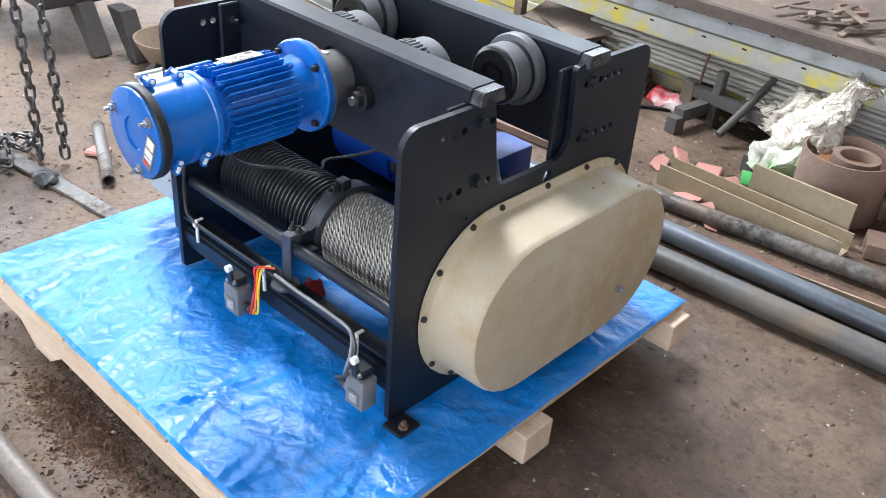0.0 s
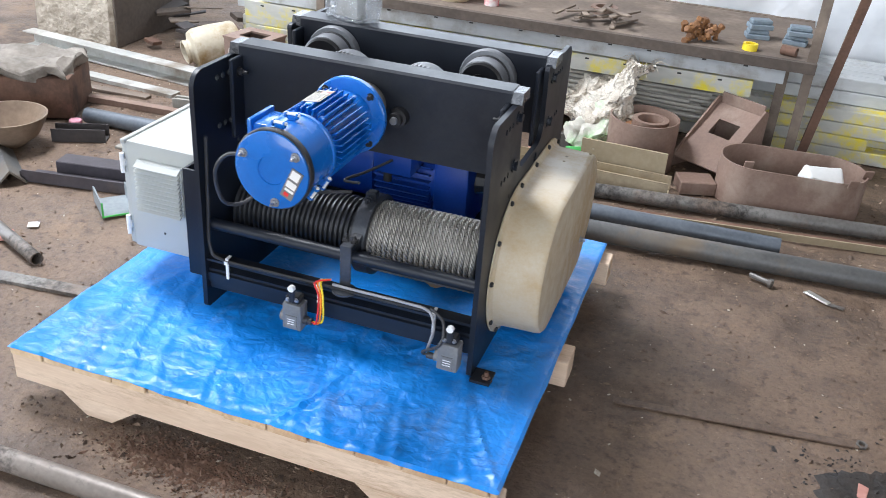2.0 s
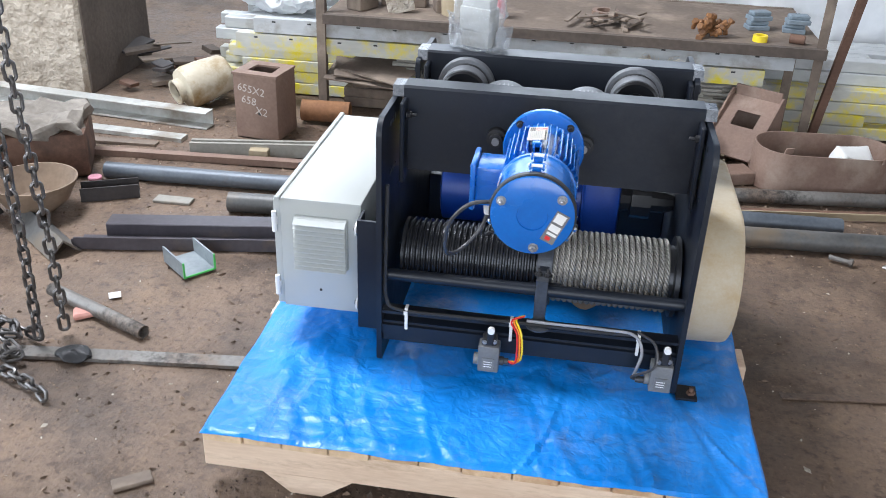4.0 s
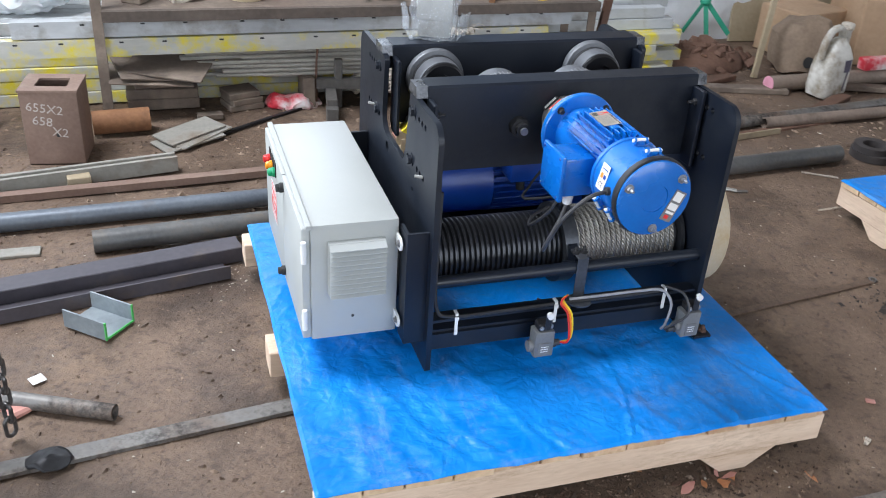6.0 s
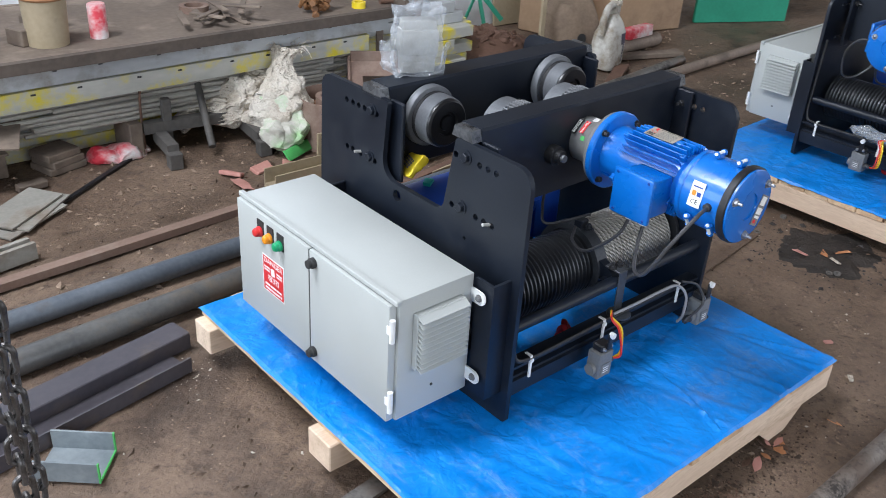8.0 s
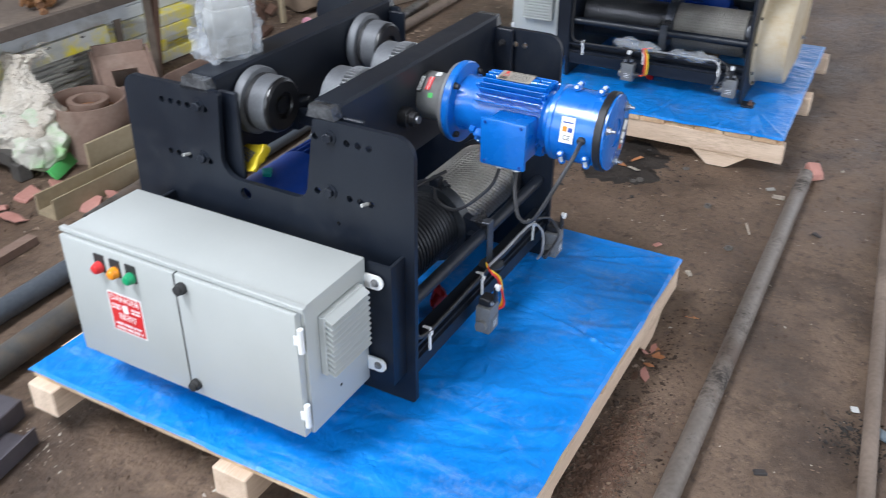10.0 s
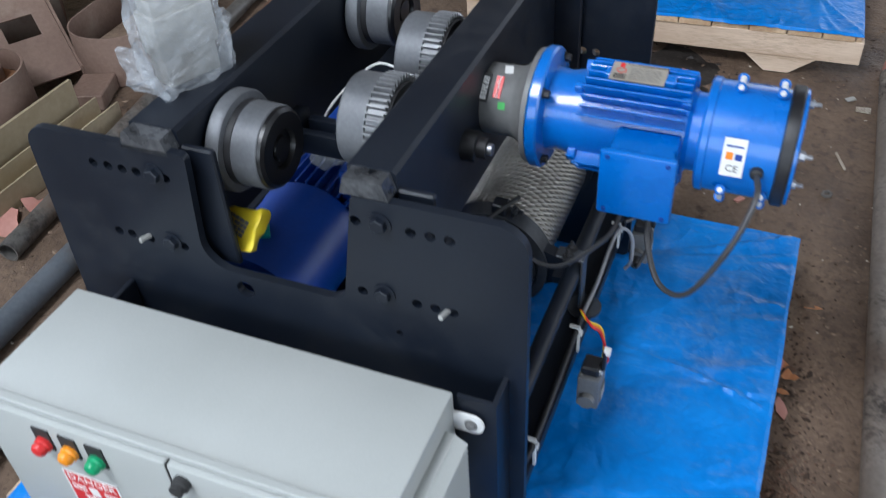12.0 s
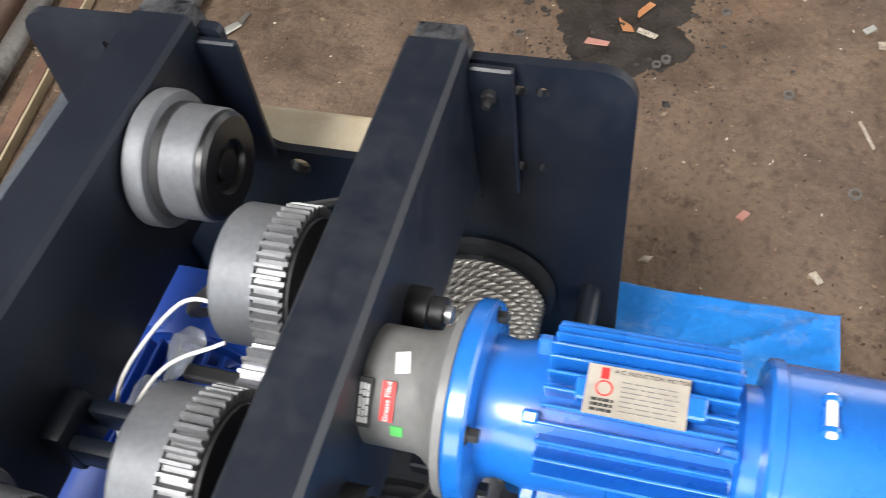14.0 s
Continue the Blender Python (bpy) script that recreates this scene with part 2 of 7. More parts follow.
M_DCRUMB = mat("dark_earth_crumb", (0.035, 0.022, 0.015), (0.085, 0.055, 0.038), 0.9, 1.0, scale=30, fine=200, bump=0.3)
M_LONGP = mat("stained_grey_brown_pipe", (0.16, 0.135, 0.115), (0.29, 0.25, 0.22), 0.42, 0.6, metal=0.25, scale=5, fine=70, bump=0.2, dirt=(0.12, 0.085, 0.065), dirt_at=0.6)
M_RUSTP = mat("rust_brown_pipe", (0.165, 0.122, 0.094), (0.30, 0.232, 0.185), 0.6, 0.8, metal=0.1, scale=5, fine=70, bump=0.25, dirt=(0.09, 0.065, 0.05), dirt_at=0.63)
M_PIPED = mat("dark_mill_pipe", (0.08, 0.08, 0.08), (0.15, 0.148, 0.142), 0.45, 0.62, metal=0.35, scale=5, fine=70, bump=0.2, dirt=(0.18, 0.14, 0.10), dirt_at=0.6)
M_GREYBAR = mat("grey_primed_bar", (0.24, 0.23, 0.20), (0.36, 0.34, 0.30), 0.7, 0.85, scale=5, fine=60, bump=0.2, dirt=(0.18, 0.13, 0.09), dirt_at=0.6)
M_CREAMD = mat("cream_jar", (0.50, 0.44, 0.33), (0.62, 0.56, 0.45), 0.55, 0.7, scale=6, fine=40, bump=0.2, dirt=(0.30, 0.19, 0.07), dirt_at=0.56)
M_SACKW = mat("white_bag_with_green_print", (0.50, 0.48, 0.41), (0.66, 0.64, 0.57), 0.6, 0.75, scale=6, fine=120, bump=0.3, dirt=(0.22, 0.48, 0.16), dirt_at=0.56)
M_BOLTS = mat("orange_rust_bolts", (0.13, 0.06, 0.028), (0.33, 0.15, 0.05), 0.7, 0.85, scale=25, fine=90, bump=0.2)
M_RODS = mat("dusty_steel_rod", (0.32, 0.30, 0.265), (0.50, 0.48, 0.43), 0.5, 0.7, metal=0.1, scale=4, fine=50, bump=0.2)
M_REDBAG = mat("red_white_plastic", (0.60, 0.03, 0.05), (0.66, 0.05, 0.07), 0.35, 0.5, scale=9, fine=60, bump=0.3, dirt=(0.75, 0.68, 0.66), dirt_at=0.52)
M_PINKE = mat("pink_rubber", (0.60, 0.25, 0.32), (0.68, 0.32, 0.40), 0.6, 0.7, scale=9, fine=60, bump=0.1)
M_CARD = mat("brown_cardboard", (0.34, 0.22, 0.13), (0.44, 0.30, 0.19), 0.8, 0.9, scale=3, fine=40, bump=0.15, dirt=(0.25, 0.16, 0.10), dirt_at=0.6)
M_GREENB = mat("green_painted_board", (0.01, 0.22, 0.13), (0.02, 0.30, 0.18), 0.5, 0.65, scale=4, fine=40, bump=0.1)
M_STAIN = mat("violet_oil_stain", (0.035, 0.028, 0.05), (0.10, 0.085, 0.13), 0.4, 0.6, scale=40, fine=150, bump=0.1)
M_TEAL = mat("teal_plastic", (0.0, 0.22, 0.20), (0.01, 0.30, 0.27), 0.4, 0.55, scale=12, fine=90, bump=0.1)
M_RUSTC = mat("brown_chips", (0.085, 0.048, 0.032), (0.19, 0.112, 0.075), 0.85, 0.95, scale=40, fine=200, bump=0.2)
M_PAPERC = mat("pale_grit", (0.40, 0.35, 0.28), (0.62, 0.57, 0.49), 0.8, 0.9, scale=40, fine=200, bump=0.2)
M_BOWL = mat("dusty_brown_dish", (0.16, 0.11, 0.075), (0.28, 0.205, 0.145), 0.75, 0.9, scale=7, fine=50, bump=0.2)
M_ORL = mat("dry_orange_leaf", (0.42, 0.16, 0.06), (0.56, 0.26, 0.12), 0.7, 0.85, scale=20, fine=90, bump=0.2)


def creased(m, scale, strength, distance, warp=0.12):
    """Adds sharp crease lines to a material's relief."""
    nt = m.node_tree
    n, k = nt.nodes, nt.links
    tex, nz, add = n.new("ShaderNodeTexCoord"), n.new("ShaderNodeTexNoise"), n.new("ShaderNodeVectorMath")
    nz.inputs["Scale"].default_value, nz.inputs["Detail"].default_value = scale * 0.6, 3
    add.operation = 'MULTIPLY_ADD'
    k.new(tex.outputs["Object"], nz.inputs["Vector"])
    k.new(nz.outputs["Color"], add.inputs[0])
    add.inputs[1].default_value = (warp, warp, warp)
    k.new(tex.outputs["Object"], add.inputs[2])
    last = n["Principled BSDF"].inputs["Normal"].links[0].from_socket
    for f, w in ((1.0, 1.0), (2.7, 0.45), (7.0, 0.16)):
        vo, mr, bp = n.new("ShaderNodeTexVoronoi"), n.new("ShaderNodeMapRange"), n.new("ShaderNodeBump")
        vo.feature = 'DISTANCE_TO_EDGE'
        vo.inputs["Scale"].default_value = scale * f
        k.new(add.outputs[0], vo.inputs["Vector"])
        mr.inputs["From Max"].default_value = 0.35
        mr.interpolation_type = 'SMOOTHSTEP'
        k.new(vo.outputs["Distance"], mr.inputs["Value"])
        bp.inputs["Strength"].default_value, bp.inputs["Distance"].default_value = strength, distance * w
        bp.invert = True
        k.new(mr.outputs[0], bp.inputs["Height"])
        k.new(last, bp.inputs["Normal"])
        last = bp.outputs[0]
    k.new(last, n["Principled BSDF"].inputs["Normal"])
    return m


def dusted(m, colour, amount, speck=0.0, stretch=(1, 1, 1), scale=3.0, lo=0.27):
    """Lays smeared dust and, if asked, small pale specks over a material."""
    nt = m.node_tree
    n, k = nt.nodes, nt.links
    bsdf = n["Principled BSDF"]
    tex, mp = n.new("ShaderNodeTexCoord"), n.new("ShaderNodeMapping")
    mp.inputs["Scale"].default_value = stretch
    k.new(tex.outputs["Object"], mp.inputs["Vector"])
    a, b, mul, r = n.new("ShaderNodeTexNoise"), n.new("ShaderNodeTexNoise"), n.new("ShaderNodeMath"), n.new("ShaderNodeMapRange")
    a.inputs["Scale"].default_value, a.inputs["Detail"].default_value = scale, 5
    b.inputs["Scale"].default_value, b.inputs["Detail"].default_value, b.inputs["Roughness"].default_value = scale * 9, 8, 0.75
    for x in (a, b):
        k.new(mp.outputs[0], x.inputs["Vector"])
    mul.operation = 'MULTIPLY'
    k.new(a.outputs["Fac"], mul.inputs[0])
    k.new(b.outputs["Fac"], mul.inputs[1])
    r.inputs["From Min"].default_value, r.inputs["From Max"].default_value, r.inputs["To Max"].default_value = lo, lo + 0.15, amount
    k.new(mul.outputs[0], r.inputs["Value"])
    fac = r.outputs[0]
    if speck:
        v, vr, vn, vm, mx = n.new("ShaderNodeTexVoronoi"), n.new("ShaderNodeMapRange"), n.new("ShaderNodeMapRange"), n.new("ShaderNodeMath"), n.new("ShaderNodeMath")
        v.inputs["Scale"].default_value, v.inputs["Randomness"].default_value = speck, 1.0
        k.new(tex.outputs["Object"], v.inputs["Vector"])
        vr.inputs["From Min"].default_value, vr.inputs["From Max"].default_value, vr.inputs["To Min"].default_value, vr.inputs["To Max"].default_value = 0.05, 0.13, 0.85, 0.0
        k.new(v.outputs["Distance"], vr.inputs["Value"])
        vn.inputs["From Min"].default_value, vn.inputs["From Max"].default_value = 0.56, 0.66
        k.new(a.outputs["Fac"], vn.inputs["Value"])
        vm.operation, mx.operation = 'MULTIPLY', 'MAXIMUM'
        k.new(vr.outputs[0], vm.inputs[0])
        k.new(vn.outputs[0], vm.inputs[1])
        k.new(vm.outputs[0], mx.inputs[0])
        k.new(fac, mx.inputs[1])
        fac = mx.outputs[0]
    mix = n.new("ShaderNodeMix")
    mix.data_type = 'RGBA'
    k.new(fac, mix.inputs["Factor"])
    k.new(bsdf.inputs["Base Color"].links[0].from_socket, mix.inputs["A"])
    mix.inputs["B"].default_value = (*colour, 1)
    k.new(mix.outputs["Result"], bsdf.inputs["Base Color"])
    old, up, top = bsdf.inputs["Roughness"].links[0].from_socket, n.new("ShaderNodeMath"), n.new("ShaderNodeMath")
    up.operation, up.use_clamp = 'MULTIPLY_ADD', True
    k.new(fac, up.inputs[0])
    up.inputs[1].default_value = 0.4
    k.new(old, up.inputs[2])
    k.new(up.outputs[0], bsdf.inputs["Roughness"])
    return m


dusted(M_TARP, (0.30, 0.40, 0.58), 0.26, 75.0, scale=5.0)
dusted(M_TARP, (0.36, 0.46, 0.62), 0.22, 160.0, (4.5, 0.7, 1), 4.0, 0.29)
dusted(M_BLACK, (0.05, 0.05, 0.052), 0.18)
dusted(M_CREAM, (0.44, 0.31, 0.16), 0.75, scale=1.5, lo=0.19)
dusted(M_PIPE, (0.035, 0.032, 0.03), 0.9, scale=4.0, lo=0.23)
dusted(M_WOOD, (0.34, 0.22, 0.13), 0.45, stretch=(1, 5, 5))
dusted(M_WOOD, (0.22, 0.14, 0.09), 0.4, scale=7.0, lo=0.34)
dusted(M_LONGP, (0.03, 0.025, 0.022), 0.9, scale=5.0, lo=0.26)
dusted(M_WOODE, (0.42, 0.23, 0.13), 0.7, lo=0.22)
dusted(M_SOIL, (0.27, 0.188, 0.128), 0.6)
creased(M_TARP, 6.5, 0.44, 0.007)
creased(M_SHEETW, 2.0, 0.3, 0.015)
creased(M_SACK, 11.0, 0.7, 0.016)
creased(M_SACKW, 10.0, 0.3, 0.008)


def trodden(m, scale, strength, distance, pit, grit):
    """Adds clods, dark pits and grit to the soil's relief and colour."""
    nt = m.node_tree
    n, k = nt.nodes, nt.links
    bsdf = n["Principled BSDF"]
    tex = n.new("ShaderNodeTexCoord")
    last = bsdf.inputs["Normal"].links[0].from_socket
    colour = bsdf.inputs["Base Color"].links[0].from_socket
    for f, w, tone, lo in ((1.0, 1.0, pit, 0.53), (3.1, 0.5, pit, 0.56), (8.0, 0.22, grit, 0.60)):
        nz, mr, bp, mix = n.new("ShaderNodeTexNoise"), n.new("ShaderNodeMapRange"), n.new("ShaderNodeBump"), n.new("ShaderNodeMix")
        nz.inputs["Scale"].default_value, nz.inputs["Detail"].default_value, nz.inputs["Roughness"].default_value = scale * f, 7, 0.68
        k.new(tex.outputs["Object"], nz.inputs["Vector"])
        mr.inputs["From Min"].default_value, mr.inputs["From Max"].default_value, mr.inputs["To Max"].default_value = lo, lo + 0.14, 0.75
        k.new(nz.outputs["Fac"], mr.inputs["Value"])
        bp.inputs["Strength"].default_value, bp.inputs["Distance"].default_value = strength, distance * w
        bp.invert = tone is pit
        k.new(nz.outputs["Fac"], bp.inputs["Height"])
        k.new(last, bp.inputs["Normal"])
        last = bp.outputs[0]
        mix.data_type = 'RGBA'
        k.new(mr.outputs[0], mix.inputs["Factor"])
        k.new(colour, mix.inputs["A"])
        mix.inputs["B"].default_value = (*tone, 1)
        colour = mix.outputs["Result"]
    k.new(last, bsdf.inputs["Normal"])
    k.new(colour, bsdf.inputs["Base Color"])
    return m


trodden(M_SOIL, 22.0, 0.65, 0.015, (0.05, 0.031, 0.021), (0.33, 0.25, 0.185))


def plastic_wrap():
    m = mat("clear_stretch_wrap", (0.52, 0.56, 0.60), (0.72, 0.75, 0.79), 0.07, 0.2, scale=14, fine=60, bump=0.5, dist=0.006, spec=0.7)
    m.node_tree.nodes["Principled BSDF"].inputs["Alpha"].default_value = 0.3
    return m


M_WRAP = creased(plastic_wrap(), 20.0, 0.6, 0.008, 0.05)


# ---- building blocks ----
def box(x0, x1, y0, y1, z0, z1, bevel=0.0, seg=2):
    bm = bmesh.new()
    bmesh.ops.create_cube(bm, size=1.0)
    for v in bm.verts:
        v.co = Vector((x0 if v.co.x < 0 else x1, y0 if v.co.y < 0 else y1, z0 if v.co.z < 0 else z1))
    if bevel:
        bmesh.ops.bevel(bm, geom=bm.edges[:], offset=bevel, segments=seg, affect='EDGES', profile=0.5)
    return bm


def merge(*bms):
    out = bms[0]
    for b in bms[1:]:
        me = bpy.data.meshes.new("tmp")
        b.to_mesh(me)
        out.from_mesh(me)
        b.free()
        bpy.data.meshes.remove(me)
    return out


def moved(bm, m):
    bm.transform(m)
    return bm


def lathe(profile, axis='z', at=(0, 0, 0), seg=32, wobble=0.0):
    """profile: (radius, height along the axis); closed with caps. Axis y runs from low to high y."""
    bm = bmesh.new()
    rings = []
    for r, h in profile:
        ring = []
        for i in range(seg):
            a = 2 * math.pi * i / seg
            rr = r * (1 + wobble * noise.noise((math.cos(a) * 1.5, math.sin(a) * 1.5, h * 5)))
            c, s = rr * math.cos(a), rr * math.sin(a)
            p = (c, s, h) if axis == 'z' else ((h, c, s) if axis == 'x' else (c, h, s))
            ring.append(bm.verts.new(Vector(p) + Vector(at)))
        rings.append(ring)
    for a, b in zip(rings, rings[1:]):
        for i in range(seg):
            f = bm.faces.new((a[i], a[(i + 1) % seg], b[(i + 1) % seg], b[i]))
            f.smooth = True
    bm.faces.new(rings[0][::-1])
    bm.faces.new(rings[-1])
    bmesh.ops.recalc_face_normals(bm, faces=bm.faces[:])
    return bm


def shell(profile, axis='z', at=(0, 0, 0), seg=40):
    """A closed loop of (radius, height) turned round the axis: an open vessel, ring or tube."""
    bm = bmesh.new()
    rings = []
    for r, h in profile:
        ring = []
        for i in range(seg):
            a = 2 * math.pi * i / seg
            c, s = r * math.cos(a), r * math.sin(a)
            p = (c, s, h) if axis == 'z' else ((h, c, s) if axis == 'x' else (c, h, s))
            ring.append(bm.verts.new(Vector(p) + Vector(at)))
        rings.append(ring)
    for k in range(len(rings)):
        a, b = rings[k], rings[(k + 1) % len(rings)]
        for i in range(seg):
            bm.faces.new((a[i], a[(i + 1) % seg], b[(i + 1) % seg], b[i])).smooth = True
    bmesh.ops.recalc_face_normals(bm, faces=bm.faces[:])
    return bm


def prism(outline, holes=(), axis='x', lo=0.0, hi=0.01, bevel=0.0):
    """A plate: outline and holes as 2D loops in the two other axes, from lo to hi along the axis."""
    bm = bmesh.new()
    edges = []
    for loop in (outline, *holes):
        vs = []
        for a, b in loop:
            p = (lo, a, b) if axis == 'x' else ((a, lo, b) if axis == 'y' else (a, b, lo))
            vs.append(bm.verts.new(p))
        edges += [bm.edges.new((vs[i], vs[(i + 1) % len(vs)])) for i in range(len(vs))]
    if holes:
        bmesh.ops.triangle_fill(bm, use_beauty=True, use_dissolve=False, edges=edges)
    else:
        bm.faces.new(bm.verts[:])
    d = Vector((hi - lo, 0, 0)) if axis == 'x' else (Vector((0, hi - lo, 0)) if axis == 'y' else Vector((0, 0, hi - lo)))
    rim = [e for e in bm.edges if len(e.link_faces) == 1]
    res = bmesh.ops.extrude_face_region(bm, geom=bm.faces[:])
    bmesh.ops.translate(bm, vec=d, verts=[g for g in res['geom'] if isinstance(g, bmesh.types.BMVert)])
    bmesh.ops.recalc_face_normals(bm, faces=bm.faces[:])
    if bevel:
        sharp = [e for e in bm.edges if len(e.link_faces) == 2 and e.calc_face_angle(0) > 1.2]
        bmesh.ops.bevel(bm, geom=sharp, offset=bevel, segments=1, affect='EDGES')
    return bm


def circle(a, b, r, n=14):
    return [(a + r * math.cos(2 * math.pi * i / n), b + r * math.sin(2 * math.pi * i / n)) for i in range(n)]


def rounded(points, n=5):
    """points: (a, b, radius) corners of a loop; returns the loop with rounded corners."""
    out = []
    for i, (a, b, r) in enumerate(points):
        p, q0, q1 = Vector((a, b)), Vector(points[i - 1][:2]), Vector(points[(i + 1) % len(points)][:2])
        if r <= 0:
            out.append((a, b))
            continue
        u, w = (q0 - p).normalized(), (q1 - p).normalized()
        half = u.angle(w) / 2
        t = r / math.tan(half)
        c = p + (u + w).normalized() * (r / math.sin(half))
        s, e = p + u * t, p + w * t
        for k in range(n + 1):
            v = ((s - c) * (1 - k / n) + (e - c) * (k / n))
            out.append(tuple(c + v.normalized() * r))
    return out


def smooth_path(pts, n=8):
    pts = [Vector(p) for p in pts]
    ext = [pts[0] * 2 - pts[1]] + pts + [pts[-1] * 2 - pts[-2]]
    out = []
    for i in range(1, len(ext) - 2):
        p0, p1, p2, p3 = ext[i - 1:i + 3]
        for k in range(n):
            t = k / n
            out.append(0.5 * ((2 * p1) + (p2 - p0) * t + (2 * p0 - 5 * p1 + 4 * p2 - p3) * t * t + (3 * p1 - p0 - 3 * p2 + p3) * t ** 3))
    return out + [pts[-1]]


def tube(pts, r, seg=8, n=8, raw=False):
    path = [Vector(p) for p in pts] if raw else smooth_path(pts, n)
    bm = bmesh.new()
    up = Vector((0.13, 0.21, 0.97))
    rings = []
    for i, p in enumerate(path):
        d = (path[min(i + 1, len(path) - 1)] - path[max(i - 1, 0)]).normalized()
        s = up.cross(d)
        if s.length < 1e-4:
            s = Vector((1, 0, 0)).cross(d)
        s.normalize()
        up = d.cross(s)
        rings.append([bm.verts.new(p + (s * math.cos(2 * math.pi * k / seg) + up * math.sin(2 * math.pi * k / seg)) * r) for k in range(seg)])
    for a, b in zip(rings, rings[1:]):
        for k in range(seg):
            bm.faces.new((a[k], a[(k + 1) % seg], b[(k + 1) % seg], b[k])).smooth = True
    bm.faces.new(rings[0][::-1])
    bm.faces.new(rings[-1])
    bmesh.ops.recalc_face_normals(bm, faces=bm.faces[:])
    return bm


def rod(p, q, r, seg=16):
    return tube([p, q], r, seg, raw=True)


def pipe(p, q, r, wall=0.006, seg=28):
    """A hollow pipe between two points, with a real bore."""
    p, q = Vector(p), Vector(q)
    d = q - p
    bm = shell([(r, 0), (r, d.length), (r - wall, d.length), (r - wall, 0)], 'z', seg=seg)
    return moved(bm, Matrix.Translation(p) @ d.to_track_quat('Z', 'Y').to_matrix().to_4x4())


def beam(p, q, section, up=(0, 0, 1)):
    """A straight bar between two points with the 2D section (side, up) loop."""
    p, q = Vector(p), Vector(q)
    d = (q - p).normalized()
    s = d.cross(Vector(up)).normalized()
    u = s.cross(d)
    bm = bmesh.new()
    ra = [bm.verts.new(p + s * a + u * b) for a, b in section]
    rb = [bm.verts.new(q + s * a + u * b) for a, b in section]
    n = len(section)
    for i in range(n):
        bm.faces.new((ra[i], ra[(i + 1) % n], rb[(i + 1) % n], rb[i]))
    bm.faces.new(ra[::-1])
    bm.faces.new(rb)
    bmesh.ops.recalc_face_normals(bm, faces=bm.faces[:])
    return bm


def chan(w, h, t):
    """Channel section lying on its web, flanges up."""
    return [(-w / 2, 0), (w / 2, 0), (w / 2, h), (w / 2 - t, h), (w / 2 - t, t), (-w / 2 + t, t), (-w / 2 + t, h), (-w / 2, h)]


def angle_iron(w, h, t):
    return [(0, 0), (w, 0), (w, t), (t, t), (t, h), (0, h)]


def rect(w, h):
    return [(-w / 2, 0), (w / 2, 0), (w / 2, h), (-w / 2, h)]


def hexnut(r, h, stud=0.0):
    """A hex nut on a washer, along +z from 0."""
    bm = lathe([(r * 1.45, 0), (r * 1.45, h * 0.2)], 'z', seg=14)
    merge(bm, lathe([(r, h * 0.2), (r, h * 0.9), (r * 0.85, h)], 'z', seg=6))
    if stud:
        merge(bm, lathe([(r * 0.5, h), (r * 0.5, h + stud), (r * 0.4, h + stud + 0.002)], 'z', seg=10))
    for f in bm.faces:
        f.smooth = False
    return bm


def mesh_of(name, bm, material):
    me = bpy.data.meshes.new(name)
    bm.to_mesh(me)
    bm.free()
    me.set_sharp_from_angle(angle=radians(34))
    for m in (material if isinstance(material, (list, tuple)) else [material]):
        me.materials.append(m)
    return me


def empty(name, at, label, category, group=""):
    ob = new(name)
    ob.location = at
    ob.empty_display_size = 0.1
    return tagged(ob, label, category, group)


def inverse_of(parent):
    return Matrix.Translation(-parent.location) if parent.parent is None else Matrix.Identity(4)


def part(name, bm, material, parent, label=""):
    ob = new(name, mesh_of(name, bm, material))
    ob.parent = parent
    ob.matrix_parent_inverse = inverse_of(parent)
    return tagged(ob, label)


def again(ob, m):
    """The same part once more, on the same mesh, at the pose m."""
    o = new(ob.name.split(".")[0], ob.data)
    o.parent, o.matrix_parent_inverse, o.matrix_basis = ob.parent, ob.matrix_parent_inverse, m
    return o


def thing(name, bm, material, label, category, group="", kind="", at=None):
    """A top-level thing of one mesh; its origin goes to the middle of its base."""
    lo = Vector([min(v.co[i] for v in bm.verts) for i in range(3)])
    hi = Vector([max(v.co[i] for v in bm.verts) for i in range(3)])
    o = Vector(((lo.x + hi.x) / 2, (lo.y + hi.y) / 2, lo.z))
    bm.transform(Matrix.Translation(-o))
    ob = new(name, mesh_of(name, bm, material))
    ob.location = o
    return tagged(ob, label, category, group, kind)


def lettering(name, text, size, m, material, parent, label=""):
    """Letters as a thin mesh; the text stands centred in the xy plane of m."""
    cu = bpy.data.curves.new(name, 'FONT')
    cu.body, cu.size, cu.extrude, cu.align_x, cu.align_y, cu.resolution_u = text, size, 0.0003, 'CENTER', 'CENTER', 2
    tmp = bpy.data.objects.new(name, cu)
    scene.collection.objects.link(tmp)
    me = bpy.data.meshes.new_from_object(tmp.evaluated_get(bpy.context.evaluated_depsgraph_get()))
    bpy.data.objects.remove(tmp)
    me.materials.clear()
    me.materials.append(material)
    ob = new(name, me)
    me.transform(m)
    ob.parent, ob.matrix_parent_inverse = parent, inverse_of(parent)
    return tagged(ob, label)


def frame_of(origin, right, up):
    """A pose whose x runs along right and whose y runs along up."""
    r, u = Vector(right).normalized(), Vector(up).normalized()
    n = r.cross(u)
    return Matrix.Translation(origin) @ Matrix((r, u, n)).transposed().to_4x4()


def crumple(bm, amount, scale, seed=0.0):
    for v in bm.verts:
        d = noise.noise_vector(v.co * scale + Vector((seed, seed * 2, seed * 3)))
        v.co += d * amount
    return bm


